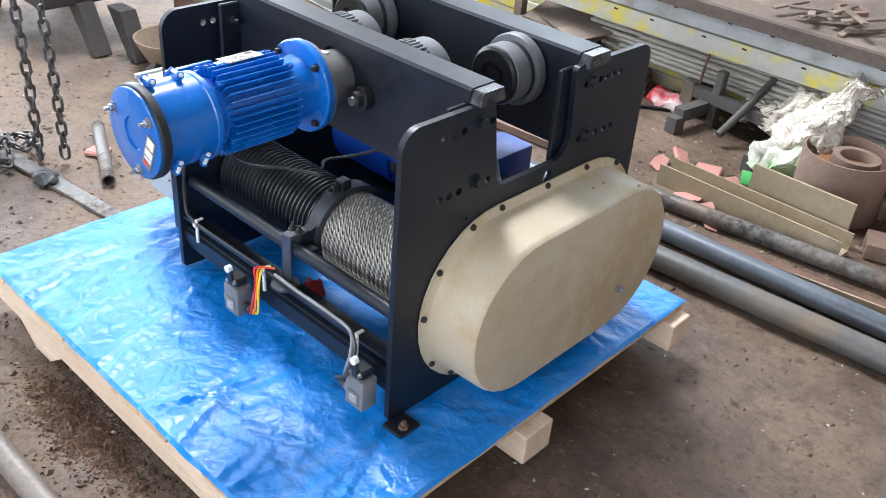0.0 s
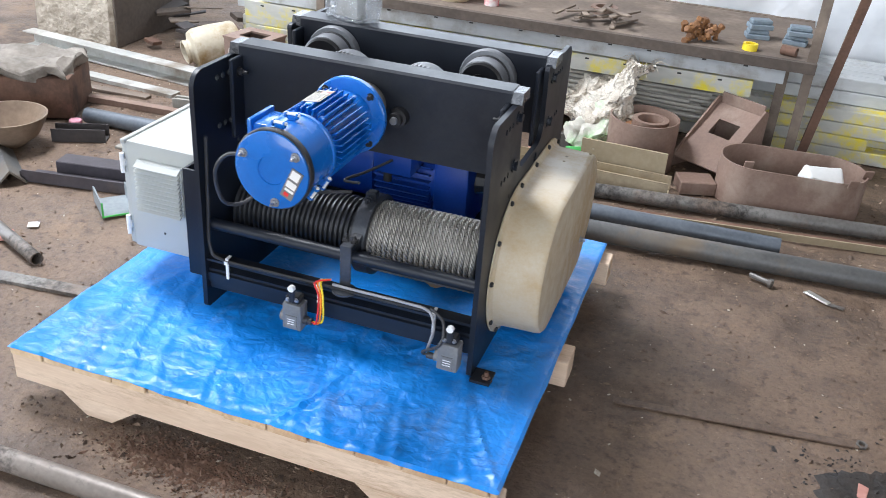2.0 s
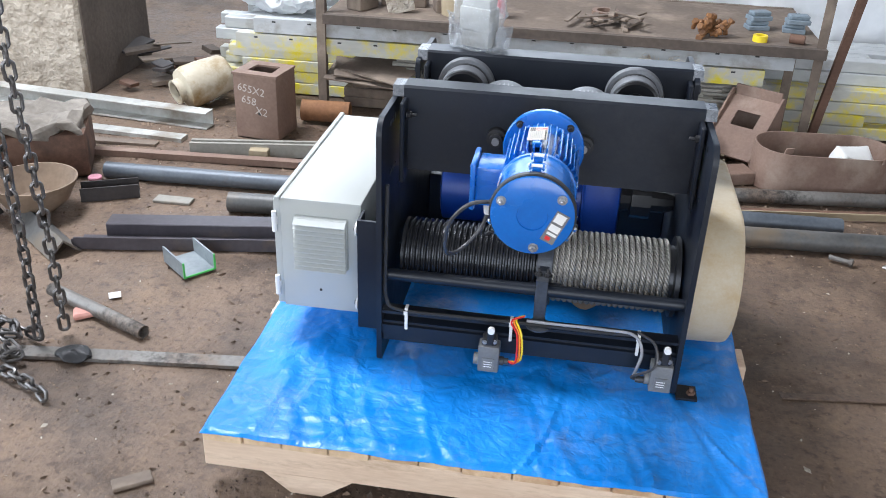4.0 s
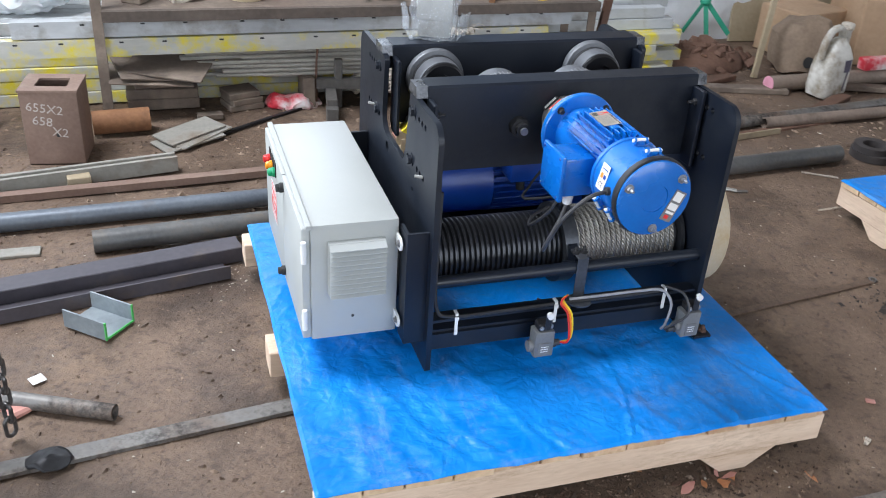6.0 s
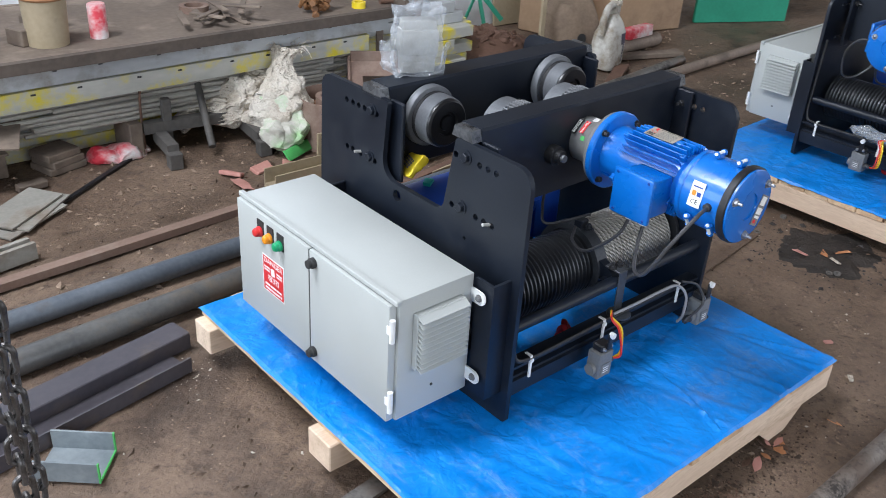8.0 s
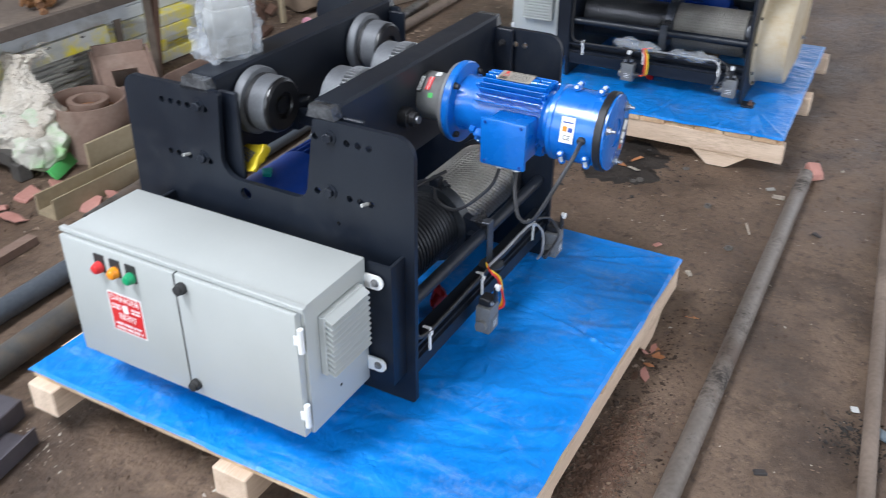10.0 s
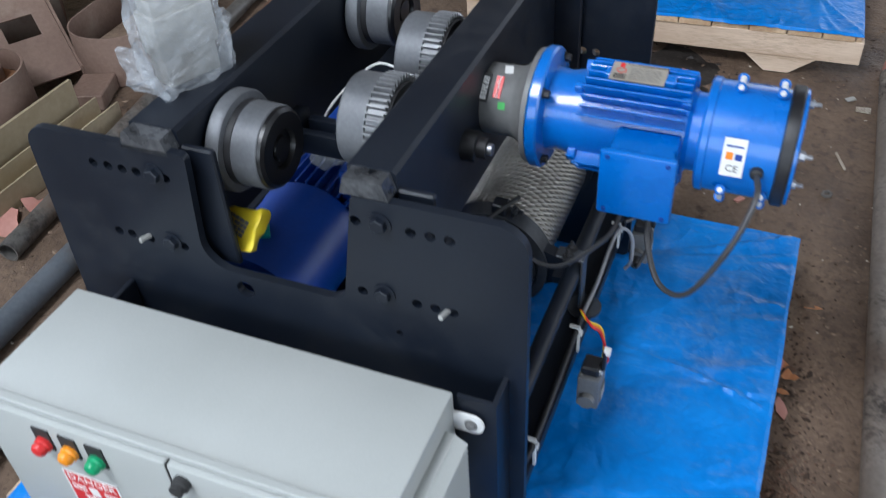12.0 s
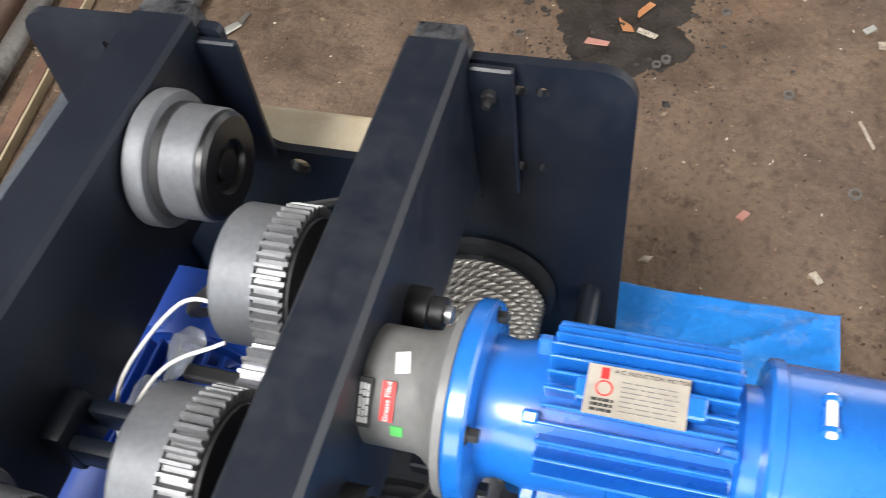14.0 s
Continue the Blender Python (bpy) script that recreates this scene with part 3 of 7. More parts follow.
def blob(rx, ry, rz, at, cuts=3, amount=0.02, scale=8, seed=0.0, flat=True):
    bm = bmesh.new()
    bmesh.ops.create_icosphere(bm, subdivisions=cuts, radius=1.0)
    bm.transform(Matrix.Diagonal((rx, ry, rz, 1)))
    crumple(bm, amount, scale, seed)
    bm.transform(Matrix.Translation(at))
    if flat:
        for v in bm.verts:
            v.co.z = max(v.co.z, 0.0)
    for f in bm.faces:
        f.smooth = True
    return bm


# ---- the shed ----
def structure(name, bm, material, label, category=""):
    ob = new(name, mesh_of(name, bm, material))
    return tagged(ob, label, category or name.split("_")[0], "", "structure")


def lines(lo, hi, a, b, step, coarse):
    """Grid lines that lie close together between a and b."""
    out = list(np.arange(lo, a, coarse)) + list(np.arange(a, b, step)) + list(np.arange(b, hi, coarse)) + [hi]
    return [float(v) for v in out]


def ground_height(x, y):
    h = 0.010 * noise.noise((x * 1.1, y * 1.1, 0.3)) + 0.005 * noise.noise((x * 4.0, y * 4.0, 2.0)) + 0.0040 * noise.noise((x * 12, y * 12, 5.0)) + 0.0035 * abs(noise.noise((x * 21, y * 21, 9.0)))
    return h - 0.006


def build_floor():
    xs, ys = lines(-9, 7, -3.6, 1.4, 0.022, 0.25), lines(-6, 8, -0.5, 3.0, 0.022, 0.25)
    verts = [(x, y, ground_height(x, y)) for y in ys for x in xs]
    w = len(xs)
    faces = [(j * w + i, j * w + i + 1, (j + 1) * w + i + 1, (j + 1) * w + i) for j in range(len(ys) - 1) for i in range(w - 1)]
    me = bpy.data.meshes.new("floor")
    me.from_pydata(verts, [], faces)
    me.polygons.foreach_set("use_smooth", [True] * len(me.polygons))
    me.materials.append(M_SOIL)
    return tagged(new("floor", me), "trodden brown earth floor of a workshop", "floor", "", "structure")


build_floor()
# Enclosure added out of view: walls and roof that shape the daylight.
structure("wall_west", prism([(-6, -0.1), (8, -0.1), (8, 5.4), (-6, 5.4)], [[(-4.6, 0.9), (7.0, 0.9), (7.0, 5.3), (-4.6, 5.3)]], 'x', -9.2, -9.0), M_WALL, "unseen limewashed wall, added with a wide bay for daylight")
structure("wall_south", prism([(-9.2, -0.1), (7.2, -0.1), (7.2, 5.4), (-9.2, 5.4)], [[(-4.4, 0.2), (3.6, 0.2), (3.6, 4.6), (-4.4, 4.6)]], 'y', -6.2, -6.0), M_WALL, "unseen limewashed wall, added with a front opening for daylight")
structure("wall_east", prism([(-6, -0.1), (8, -0.1), (8, 5.4), (-6, 5.4)], [[(-5.0, 0.1), (1.8, 0.1), (1.8, 3.9), (-5.0, 3.9)]], 'x', 7.0, 7.2), M_WALL, "unseen limewashed wall, added with an opening for the fill light")
structure("wall_north", prism([(-9.2, -0.1), (7.2, -0.1), (7.2, 5.4), (-9.2, 5.4)], [[(-7.4, 1.2), (1.8, 1.2), (1.8, 5.2), (-7.4, 5.2)]], 'y', 8.0, 8.2), M_WALL, "limewashed wall with a long open window bay")
structure("ceiling", prism([(-9.2, -6.2), (7.2, -6.2), (7.2, 8.2), (-9.2, 8.2)], [[(-5.8, 0.9), (-2.9, 0.9), (-2.9, 4.1), (-5.8, 4.1)]], 'z', 5.4, 5.5), M_ROOF, "unseen grey roof, added with an opening for light from above", "ceiling")


# ---- pallet with its blue sheet ----
def build_pallet():
    p = empty("wooden_pallet", (-1.52, 1.31, 0.0), "raw pine pallet with notched feet standing on the soil", "pallet")
    rng = random.Random(4)
    x, k = -2.195, 0
    while x < -0.845:
        w = min(rng.uniform(0.098, 0.125), -0.828 - x)
        a, b = rng.uniform(-0.006, 0.006), rng.uniform(-0.01, 0.012)
        part("plank", box(x + 0.002, x + w - 0.002, 0.640 + a, 1.965 + b, 0.142, 0.166 + rng.uniform(-0.002, 0.001), 0.002, 1), M_WOODE, p)
        x += w
        k += 1
    for y0, y1 in ((0.642, 0.69), (1.235, 1.335), (1.865, 1.955)):
        part("stringer", box(-2.222 if y0 > 1 else -2.197, -0.796 if y0 > 1 else -0.819, y0, y1, 0.058, 0.142, 0.003, 1), M_WOOD, p)
        for xc in (-1.93, -1.07):
            part("foot", prism([(xc - 0.115, 0.058), (xc - 0.045, 0.0), (xc + 0.035, 0.0), (xc + 0.115, 0.058)], (), 'y', y0 + 0.002, y1 - 0.002), M_WOOD, p)
    return p


def fold_lines(seed, n):
    """Long soft folds across the sheet: start, slope, height, half width, reach."""
    rng = random.Random(seed)
    return [(-2.16 + 1.28 * (i + rng.uniform(0.1, 0.9)) / n, rng.uniform(-0.45, 0.35), rng.uniform(0.003, 0.0075), rng.uniform(0.010, 0.022), rng.uniform(0.25, 0.75)) for i in range(n)]


FOLDS = fold_lines(5, 11) + [(-0.838, -0.5, 0.011, 0.008, 0.5), (-0.90, -0.35, 0.008, 0.008, 0.4), (-1.41, 0.25, 0.010, 0.007, 0.55), (-1.36, -0.2, 0.007, 0.008, 0.3), (-1.10, 0.15, 0.006, 0.010, 0.35)]


def sheet_height(x, y):
    h = 0.0
    for x0, slope, amp, w, reach in FOLDS:
        v = y - 0.64
        d = x - x0 - slope * v - 0.03 * noise.noise((v * 4, x0 * 9, 0))
        if abs(d) < 4 * w:
            fade = max(0.0, 1 - v / reach) ** 0.6
            h += amp * fade * (math.exp(-(d / w) ** 2) - 0.5 * math.exp(-((d - 1.8 * w) / w) ** 2)) * (0.6 + 0.4 * noise.noise((v * 7, x0 * 5, 3)))
    g = 1 - abs(noise.noise((x * 5.0, y * 11.0, 7.1)))
    h += 0.0035 * (max(0, g - 0.86) / 0.14) ** 2 * (0.5 + 0.5 * noise.noise((x * 2, y * 2, 3)))
    return max(h, -0.0015) + 0.0015 * noise.noise((x * 9, y * 9, 0)) + 0.0011 * noise.noise((x * 24, y * 24, 6)) + 0.0005 * noise.noise((x * 45, y * 45, 4))


def build_tarp():
    bm = bmesh.new()
    nx, ny = 170, 160
    x0, x1, y0, y1 = -2.199, -0.825, 0.634, 1.970
    rows = []
    for j in range(ny + 1):
        row = []
        for i in range(nx + 1):
            x, y = x0 + (x1 - x0) * i / nx, y0 + (y1 - y0) * j / ny
            edge = min(i, nx - i, j, ny - j)
            z = 0.1705 + sheet_height(x, y) * (1.0 if edge > 2 else 0.4)
            if -1.84 < x < -1.01 and 0.98 < y < 1.85:
                z = min(z, 0.1735)
            if edge == 0:
                z -= 0.004 + 0.006 * (0.5 + noise.noise((x * 9, y * 9, 2)))
            x += 0.004 * noise.noise((0, y * 6, 1)) if i in (0, nx) else 0
            y += 0.004 * noise.noise((x * 6, 0, 1)) if j in (0, ny) else 0
            row.append(bm.verts.new((x, y, z)))
        rows.append(row)
    for j in range(ny):
        for i in range(nx):
            bm.faces.new((rows[j][i], rows[j][i + 1], rows[j + 1][i + 1], rows[j + 1][i])).smooth = True
    low = bmesh.ops.extrude_face_region(bm, geom=bm.faces[:])
    bmesh.ops.translate(bm, vec=(0, 0, 0.0012), verts=[g for g in low['geom'] if isinstance(g, bmesh.types.BMVert)])
    bmesh.ops.recalc_face_normals(bm, faces=bm.faces[:])
    return thing("tarpaulin", bm, M_TARP, "creased blue plastic sheet spread over the pallet", "tarpaulin")


# ---- the wire rope hoist ----
def text_bars(rows, w, h, fill=0.6):
    """Thin bars for unreadable lines of print, centred on the origin in the xy plane."""
    bm = bmesh.new()
    rng = random.Random(rows * 7 + 1)
    for i in range(rows):
        y = h / 2 - (i + 0.5) * h / rows
        x = -w / 2
        while x < w / 2 - w * 0.06:
            l = min(rng.uniform(0.1, 0.32) * w, w / 2 - x)
            merge(bm, box(x, x + l * 0.85, y - h / rows * fill / 2, y + h / rows * fill / 2, 0, 0.0004))
            x += l
    return bm


def side_plate(hoist, x0, x1):
    outline = rounded([(0.995, 0.176, 0.012), (0.992, 0.878, 0.045), (1.248, 0.878, 0.012), (1.283, 0.668, 0.035), (1.536, 0.668, 0.05), (1.516, 0.885, 0.012), (1.818, 0.882, 0.04), (1.836, 0.176, 0.012)])
    holes = [circle(1.466, 0.636, 0.0165)]
    for y in (1.104, 1.132, 1.161, 1.245, 1.562, 1.616, 1.642, 1.669, 1.697):
        holes.append(circle(y, 0.835, 0.0085, 10))
    for y in (1.104, 1.132, 1.161, 1.249, 1.632, 1.566, 1.668, 1.694):
        holes.append(circle(y, 0.700, 0.0085, 10))
    holes.append(circle(1.195, 0.628, 0.006, 8))
    return part("side_plate", prism(outline, holes, 'x', x0, x1), M_BLACK, hoist, "black painted steel side plate with rows of holes")


def trolley_beam(hoist, y0, y1, z1, depth):
    """A pressed channel: web in front, top flange, short return."""
    t = 0.010
    sec = [(y0, z1 - depth), (y0 + t, z1 - depth), (y0 + t, z1 - t), (y1 - t, z1 - t), (y1 - t, z1 - 0.09), (y1, z1 - 0.09), (y1, z1 - 0.004), (y1 - 0.004, z1), (y0 + 0.006, z1), (y0, z1 - 0.006)]
    b = part("crossbeam", prism(sec, (), 'x', -1.806, -1.037), M_BLACK, hoist, "black painted pressed channel")
    for x0, x1 in ((-1.806, -1.794), (-1.049, -1.037)):
        part("end_flange", box(x0, x1, y0 - 0.055, y0 + 0.002, z1 - depth - 0.02, z1 - 0.03, 0.003, 1), M_BLACK, b)
    for x0, x1 in ((-1.836, -1.806), (-1.037, -1.008)):
        part("end_cap", prism([(y0, z1 - 0.03), (y1, z1 - 0.03), (y1 - 0.008, z1 - 0.002), (y0 + 0.008, z1 - 0.002)], (), 'x', x0, x1), M_SCUFF, b, "weld-on end cap with scuffed paint")
    return b


def flanged_wheel(hoist, x, y, z):
    w = part("travel_wheel", lathe([(0.030, y + 0.02), (0.082, y + 0.019), (0.0845, y + 0.016), (0.0845, y - 0.002), (0.082, y - 0.006), (0.070, y - 0.008), (0.067, y - 0.011), (0.067, y - 0.015), (0.070, y - 0.018), (0.0690, y - 0.062), (0.0675, y - 0.064), (0.03, y - 0.064)], 'y', (x, 0, z), 64), M_WHEEL, hoist, "turned steel wheel with a black hub face")
    part("hub", lathe([(0.05, y - 0.0635), (0.0668, y - 0.0642), (0.0655, y - 0.070), (0.060, y - 0.0745), (0.034, y - 0.0745), (0.031, y - 0.066), (0.022, y - 0.066), (0.020, y - 0.071), (0.010, y - 0.0715)], 'y', (x, 0, z), 48), M_HUB, w)
    # Dark ring fills the turned recess; the recess's darkness is put into its colour.
    part("groove", lathe([(0.0700, y - 0.0055), (0.0712, y - 0.0065), (0.0712, y - 0.0185), (0.0700, y - 0.0195)], 'y', (x, 0, z), 56), M_DSTEEL, w, "dark ring filling the recess beside the flange")
    return w


def gear_wheel(hoist, x, y, z, teeth=46, r=0.085, width=0.034):
    """Toothed rim in front, plain tread behind."""
    prof = []
    for i in range(teeth):
        for f, rr in ((0.0, r - 0.010), (0.34, r - 0.010), (0.44, r), (0.74, r), (0.84, r - 0.010)):
            a = 2 * math.pi * (i + f) / teeth
            prof.append((x + rr * math.cos(a), z + rr * math.sin(a)))
    g = part("gear_wheel", lathe([(0.02, y - width), (r - 0.0125, y - width), (r - 0.0125, y), (0.02, y)], 'y', (x, 0, z), 48), M_DSTEEL, hoist, "blackened gear wheel with bright tooth tips")
    part("tread", lathe([(0.079, y), (0.079, y + 0.046), (0.076, y + 0.050), (0.05, y + 0.050)], 'y', (x, 0, z), 56), M_WHEEL, g)
    part("tooth_band", prism(prof[:], [circle(x, z, r - 0.0122, 46)], 'y', y - width + 0.001, y - 0.001), M_TOOTH, g)
    part("disc", lathe([(r - 0.013, y - width - 0.004), (r - 0.012, y - width - 0.001)], 'y', (x, 0, z), 48), M_DSTEEL, g)
    return g


def wire_rope(x0, x1, y, z, radius, r, turns, per=216):
    """Closely wound rope with six strands laid round a core."""
    n, k = turns * per, 12
    verts, faces = [], []
    for i in range(n + 1):
        a = 2 * math.pi * i / per
        cx = x0 + (x1 - x0) * i / n
        rad = Vector((0, math.cos(a), math.sin(a)))
        c = Vector((cx, y, z)) + rad * radius
        lay = 2 * math.pi * i / 27.0
        for j in range(k):
            b = 2 * math.pi * j / k + lay
            rr = r * (1.0 if j % 2 == 0 else 0.70)
            verts.append(c + rad * (rr * math.cos(b)) + Vector((1, 0, 0)) * (rr * math.sin(b)))
    for i in range(n):
        for j in range(k):
            faces.append((i * k + j, i * k + (j + 1) % k, (i + 1) * k + (j + 1) % k, (i + 1) * k + j))
    me = bpy.data.meshes.new("wire_rope")
    me.from_pydata(verts, [], faces)
    me.materials.append(M_ROPE)
    return me


def limit_switch(hoist, x, wires):
    s = part("limit_switch", box(x - 0.028, x + 0.028, 0.960, 1.003, 0.205, 0.285, 0.004, 2), M_SWITCH, hoist, "grey cast limit switch with a roller lever")
    part("face_plate", box(x - 0.016, x + 0.016, 0.9575, 0.961, 0.215, 0.25), M_GREY, s)
    part("print", moved(text_bars(3, 0.022, 0.022, 0.35), frame_of((x, 0.9572, 0.232), (1, 0, 0), (0, 0, 1))), M_PAPER, s)
    part("boss", lathe([(0.016, x - 0.040), (0.016, x - 0.028)], 'x', (0, 0.982, 0.232), 18), M_GREY, s)
    part("head", box(x - 0.020, x + 0.020, 0.964, 0.999, 0.285, 0.308, 0.004, 1), M_DSTEEL, s)
    part("lever", box(x - 0.006, x + 0.012, 0.956, 0.964, 0.293, 0.345, 0.003, 1), M_DSTEEL, s)
    part("roller", lathe([(0.009, 0.950), (0.009, 0.962)], 'y', (x + 0.004, 0, 0.340), 18), M_WHITE, s)
    nut = part("screw", moved(hexnut(0.0045, 0.006), pose(x - 0.012, 0.964, 0.297, 90, 0, 0)), M_STEEL, s)
    again(nut, pose(0.026, 0, 0.004))
    part("gland", lathe([(0.012, x + 0.028), (0.012, x + 0.040), (0.009, x + 0.041), (0.009, x + 0.052)] if wires else [(0.009, x - 0.062), (0.009, x - 0.041), (0.012, x - 0.040)], 'x', (0, 0.982, 0.232 if wires else 0.225), 14), M_GCABLE, s)
    if wires:
        for m, o in ((M_ORANGE, 0.0), (M_YELLOW, 0.006), (M_RED, -0.006)):
            part("wire", tube([(x + 0.050, 0.982, 0.232), (x + 0.078 + o, 0.972 + o, 0.245), (x + 0.076 + o, 0.985, 0.315), (x + 0.058 + o, 1.005 + o, 0.347), (x + 0.085, 1.03, 0.350)], 0.0028, 6), m, s)
    else:
        part("wire", tube([(x - 0.060, 0.982, 0.225), (x - 0.072, 0.972, 0.238), (x - 0.020, 0.958, 0.285), (x - 0.026, 0.985, 0.335), (x - 0.07, 1.012, 0.350)], 0.004, 6), M_GCABLE, s)
    return s


def travel_motor(hoist, x=-1.43, z=0.802):
    body = part("travel_motor", lathe([(0.05, 1.100), (0.098, 1.100), (0.101, 1.097), (0.101, 1.084), (0.098, 1.081), (0.070, 1.078), (0.066, 1.060), (0.071, 1.036), (0.070, 1.020), (0.069, 0.878), (0.068, 0.866), (0.062, 0.860), (0.062, 0.846), (0.086, 0.844), (0.0895, 0.841), (0.0895, 0.832), (0.0865, 0.830), (0.0865, 0.733), (0.06, 0.732)], 'y', (x, 0, z), 64), M_BLUE, hoist, "glossy blue geared travel motor with cooling fins")
    fin = part("fin", box(-0.0016, 0.0016, 0.868, 1.024, 0.064, 0.0915, 0.001, 1), M_BLUE, body)
    fin.matrix_basis = pose(x, 0, z, 0, -170, 0)
    for a in range(-160, 181, 10):
        if not (-115 < a < -65):
            again(fin, pose(x, 0, z, 0, a, 0))
    lug = part("lug", box(-0.006, 0.006, 1.024, 1.038, 0.066, 0.086, 0.002, 1), M_BLUE, body)
    lug.matrix_basis = pose(x, 0, z, 0, 28, 0)
    for a in (28, -28, 118, 152, 208, 242):
        if a != 28:
            again(lug, pose(x, 0, z, 0, a, 0))
        again(lug, pose(x, 0, z, 0, a, 0) @ Matrix.Translation((0, -0.160, -0.001)))
    # rating plate on top, leaning a little to the box side
    lean = pose(x, 0, z, 0, -7, 0)
    part("plate_seat", box(-0.010, 0.010, 0.893, 0.998, 0.080, 0.0925, 0.002, 1), M_BLUE, body).matrix_basis = lean
    plate = part("nameplate", box(-0.0225, 0.0225, 0.908, 0.990, 0.0926, 0.0938), M_PLATE, body, "bare aluminium rating plate with black print")
    plate.matrix_basis = lean
    f = frame_of((0, 0.949, 0.0940), (0, -1, 0), (1, 0, 0)) @ Matrix.Scale(0.84, 4)
    lettering("lettering", "A.C. INDUCTION MOTOR", 0.0062, f @ Matrix.Translation((0.013, 0.0215, 0)), M_INK, plate)
    part("maker_mark", moved(merge(box(-0.036, -0.028, 0.012, 0.024, 0, 0.0003), shell([(0.0085, 0), (0.0085, 0.0003), (0.007, 0.0003), (0.007, 0)], 'z', (-0.031, 0.002, 0), 18)), f), M_RED, plate)
    part("maker_print", moved(text_bars(3, 0.022, 0.016), f @ Matrix.Translation((-0.031, -0.016, 0))), M_INK, plate)
    part("rating_print", moved(text_bars(7, 0.056, 0.036, 0.22), f @ Matrix.Translation((0.013, -0.004, 0))), M_GREY, plate)
    # brake end
    end = part("brake_cover", lathe([(0.086, 0.733), (0.0925, 0.731), (0.0935, 0.728), (0.0935, 0.716), (0.0915, 0.7135), (0.0895, 0.7135)], 'y', (x, 0, z), 64), M_DSTEEL, body, "dark rubber band round the brake end")
    disc = part("end_plate", merge(lathe([(0.0893, 0.7135), (0.0893, 0.709), (0.087, 0.7075), (0.0335, 0.7075), (0.0325, 0.7112), (0.002, 0.7113)], 'y', (x, 0, z), 64)), M_BLUE, body)
    for a in (54, 174, 294):
        c = Vector((x + 0.074 * math.sin(radians(a)), 0.7075, z + 0.074 * math.cos(radians(a))))
        part("end_nut", moved(hexnut(0.0075, 0.009, 0.008), pose(*c, 90, 0, 0)), M_STEEL, body)
    part("end_label", box(-0.015, 0.015, -0.038, 0.038, 0, 0.0012), M_GREY, body, "black and silver label on the end plate").matrix_basis = frame_of((x + 0.05, 0.7072, z - 0.022), (0.85, 0, -0.4), (0.4, 0, 0.85))
    part("end_label_print", merge(box(-0.012, 0.012, -0.010, 0.006, 0.0012, 0.0016), box(-0.012, 0.010, 0.012, 0.034, 0.0012, 0.0016), box(-0.010, 0.012, -0.020, -0.014, 0.0012, 0.0016)), M_PAPER, body).matrix_basis = frame_of((x + 0.05, 0.7072, z - 0.022), (0.85, 0, -0.4), (0.4, 0, 0.85))
    part("end_label_mark", box(-0.008, 0.004, -0.033, -0.024, 0.0012, 0.0016), M_RED, body).matrix_basis = frame_of((x + 0.05, 0.7072, z - 0.022), (0.85, 0, -0.4), (0.4, 0, 0.85))
    clip = part("clip", merge(box(-0.010, 0.010, -0.006, 0.006, 0, 0.012, 0.002, 1), lathe([(0.008, -0.016), (0.008, -0.012)], 'x', (0, 0, 0.011), 12), lathe([(0.008, 0.012), (0.008, 0.016)], 'x', (0, 0, 0.011), 12)), M_BLUE, body, "blue brake clip")
    cpin = part("pin", rod((-0.019, 0, 0.013), (0.019, 0, 0.013), 0.0042, 8), M_WHITE, body, "pale plated clip pin")
    spots = [(yy, a) for a in (0, 122, 238) for yy in (0.802, 0.745)]
    for i, (yy, a) in enumerate(spots):
        m = pose(x, 0, z, 0, a, 0) @ pose(0, yy, 0.0855)
        if i == 0:
            clip.matrix_basis = cpin.matrix_basis = m
        else:
            again(clip, m)
            again(cpin, m)
    # terminal box at the side
    tb = part("terminal_box", box(x - 0.142, x - 0.064, 0.868, 0.962, z - 0.066, z + 0.030, 0.006, 2), M_BLUE, body, "blue terminal box with two pale glands")
    part("lid", box(x - 0.154, x - 0.141, 0.860, 0.970, z - 0.076, z + 0.040, 0.005, 2), M_BLUE, tb)
    for yy, zz in ((0.872, 0.03), (0.958, 0.03), (0.872, -0.066), (0.958, -0.066)):
        part("lid_screw", lathe([(0.004, x - 0.1545), (0.003, x - 0.156)], 'x', (0, yy, z + zz), 8), M_NAVY, tb)
    for yy in (0.936, 0.896):
        part("gland", lathe([(0.011, z - 0.096), (0.013, z - 0.077), (0.013, z - 0.066)], 'z', (x - 0.110, yy, 0), 14), M_WHITE, tb)
    part("brake_cable", tube([(x - 0.110, 0.896, z - 0.094), (x - 0.128, 0.890, z - 0.14), (x - 0.170, 0.860, z - 0.182), (x - 0.196, 0.815, z - 0.165), (x - 0.185, 0.770, z - 0.07), (x - 0.140, 0.750, z - 0.008), (x - 0.088, 0.757, z + 0.002)], 0.0046, 8), M_GCABLE, tb)
    part("motor_cable", tube([(x - 0.110, 0.936, z - 0.094), (x - 0.125, 0.955, z - 0.15), (x - 0.135, 1.03, z - 0.225), (x - 0.09, 1.11, z - 0.245), (x - 0.02, 1.16, z - 0.25)], 0.0042, 8), M_GCABLE, tb)
    part("cable_grommet", lathe([(0.010, 0), (0.009, 0.008), (0.005, 0.010)], 'z', (0, 0, 0), 14), M_CABLE, body).matrix_basis = pose(x, 0.757, z, 0, -89, 0) @ pose(0, 0, 0.086)
    st = part("sticker", prism([(-0.030, -0.016), (0.030, -0.016), (0.030, 0.016), (-0.030, 0.016)], (), 'z', 0, 0.0012), M_PAPER, body, "white sticker with a small orange square and print")
    sm = pose(x, 0.792, z, 0, -77, 0) @ frame_of((0, 0, 0.0867), (1, 0, 0), (0, 1, 0))
    st.matrix_basis = sm
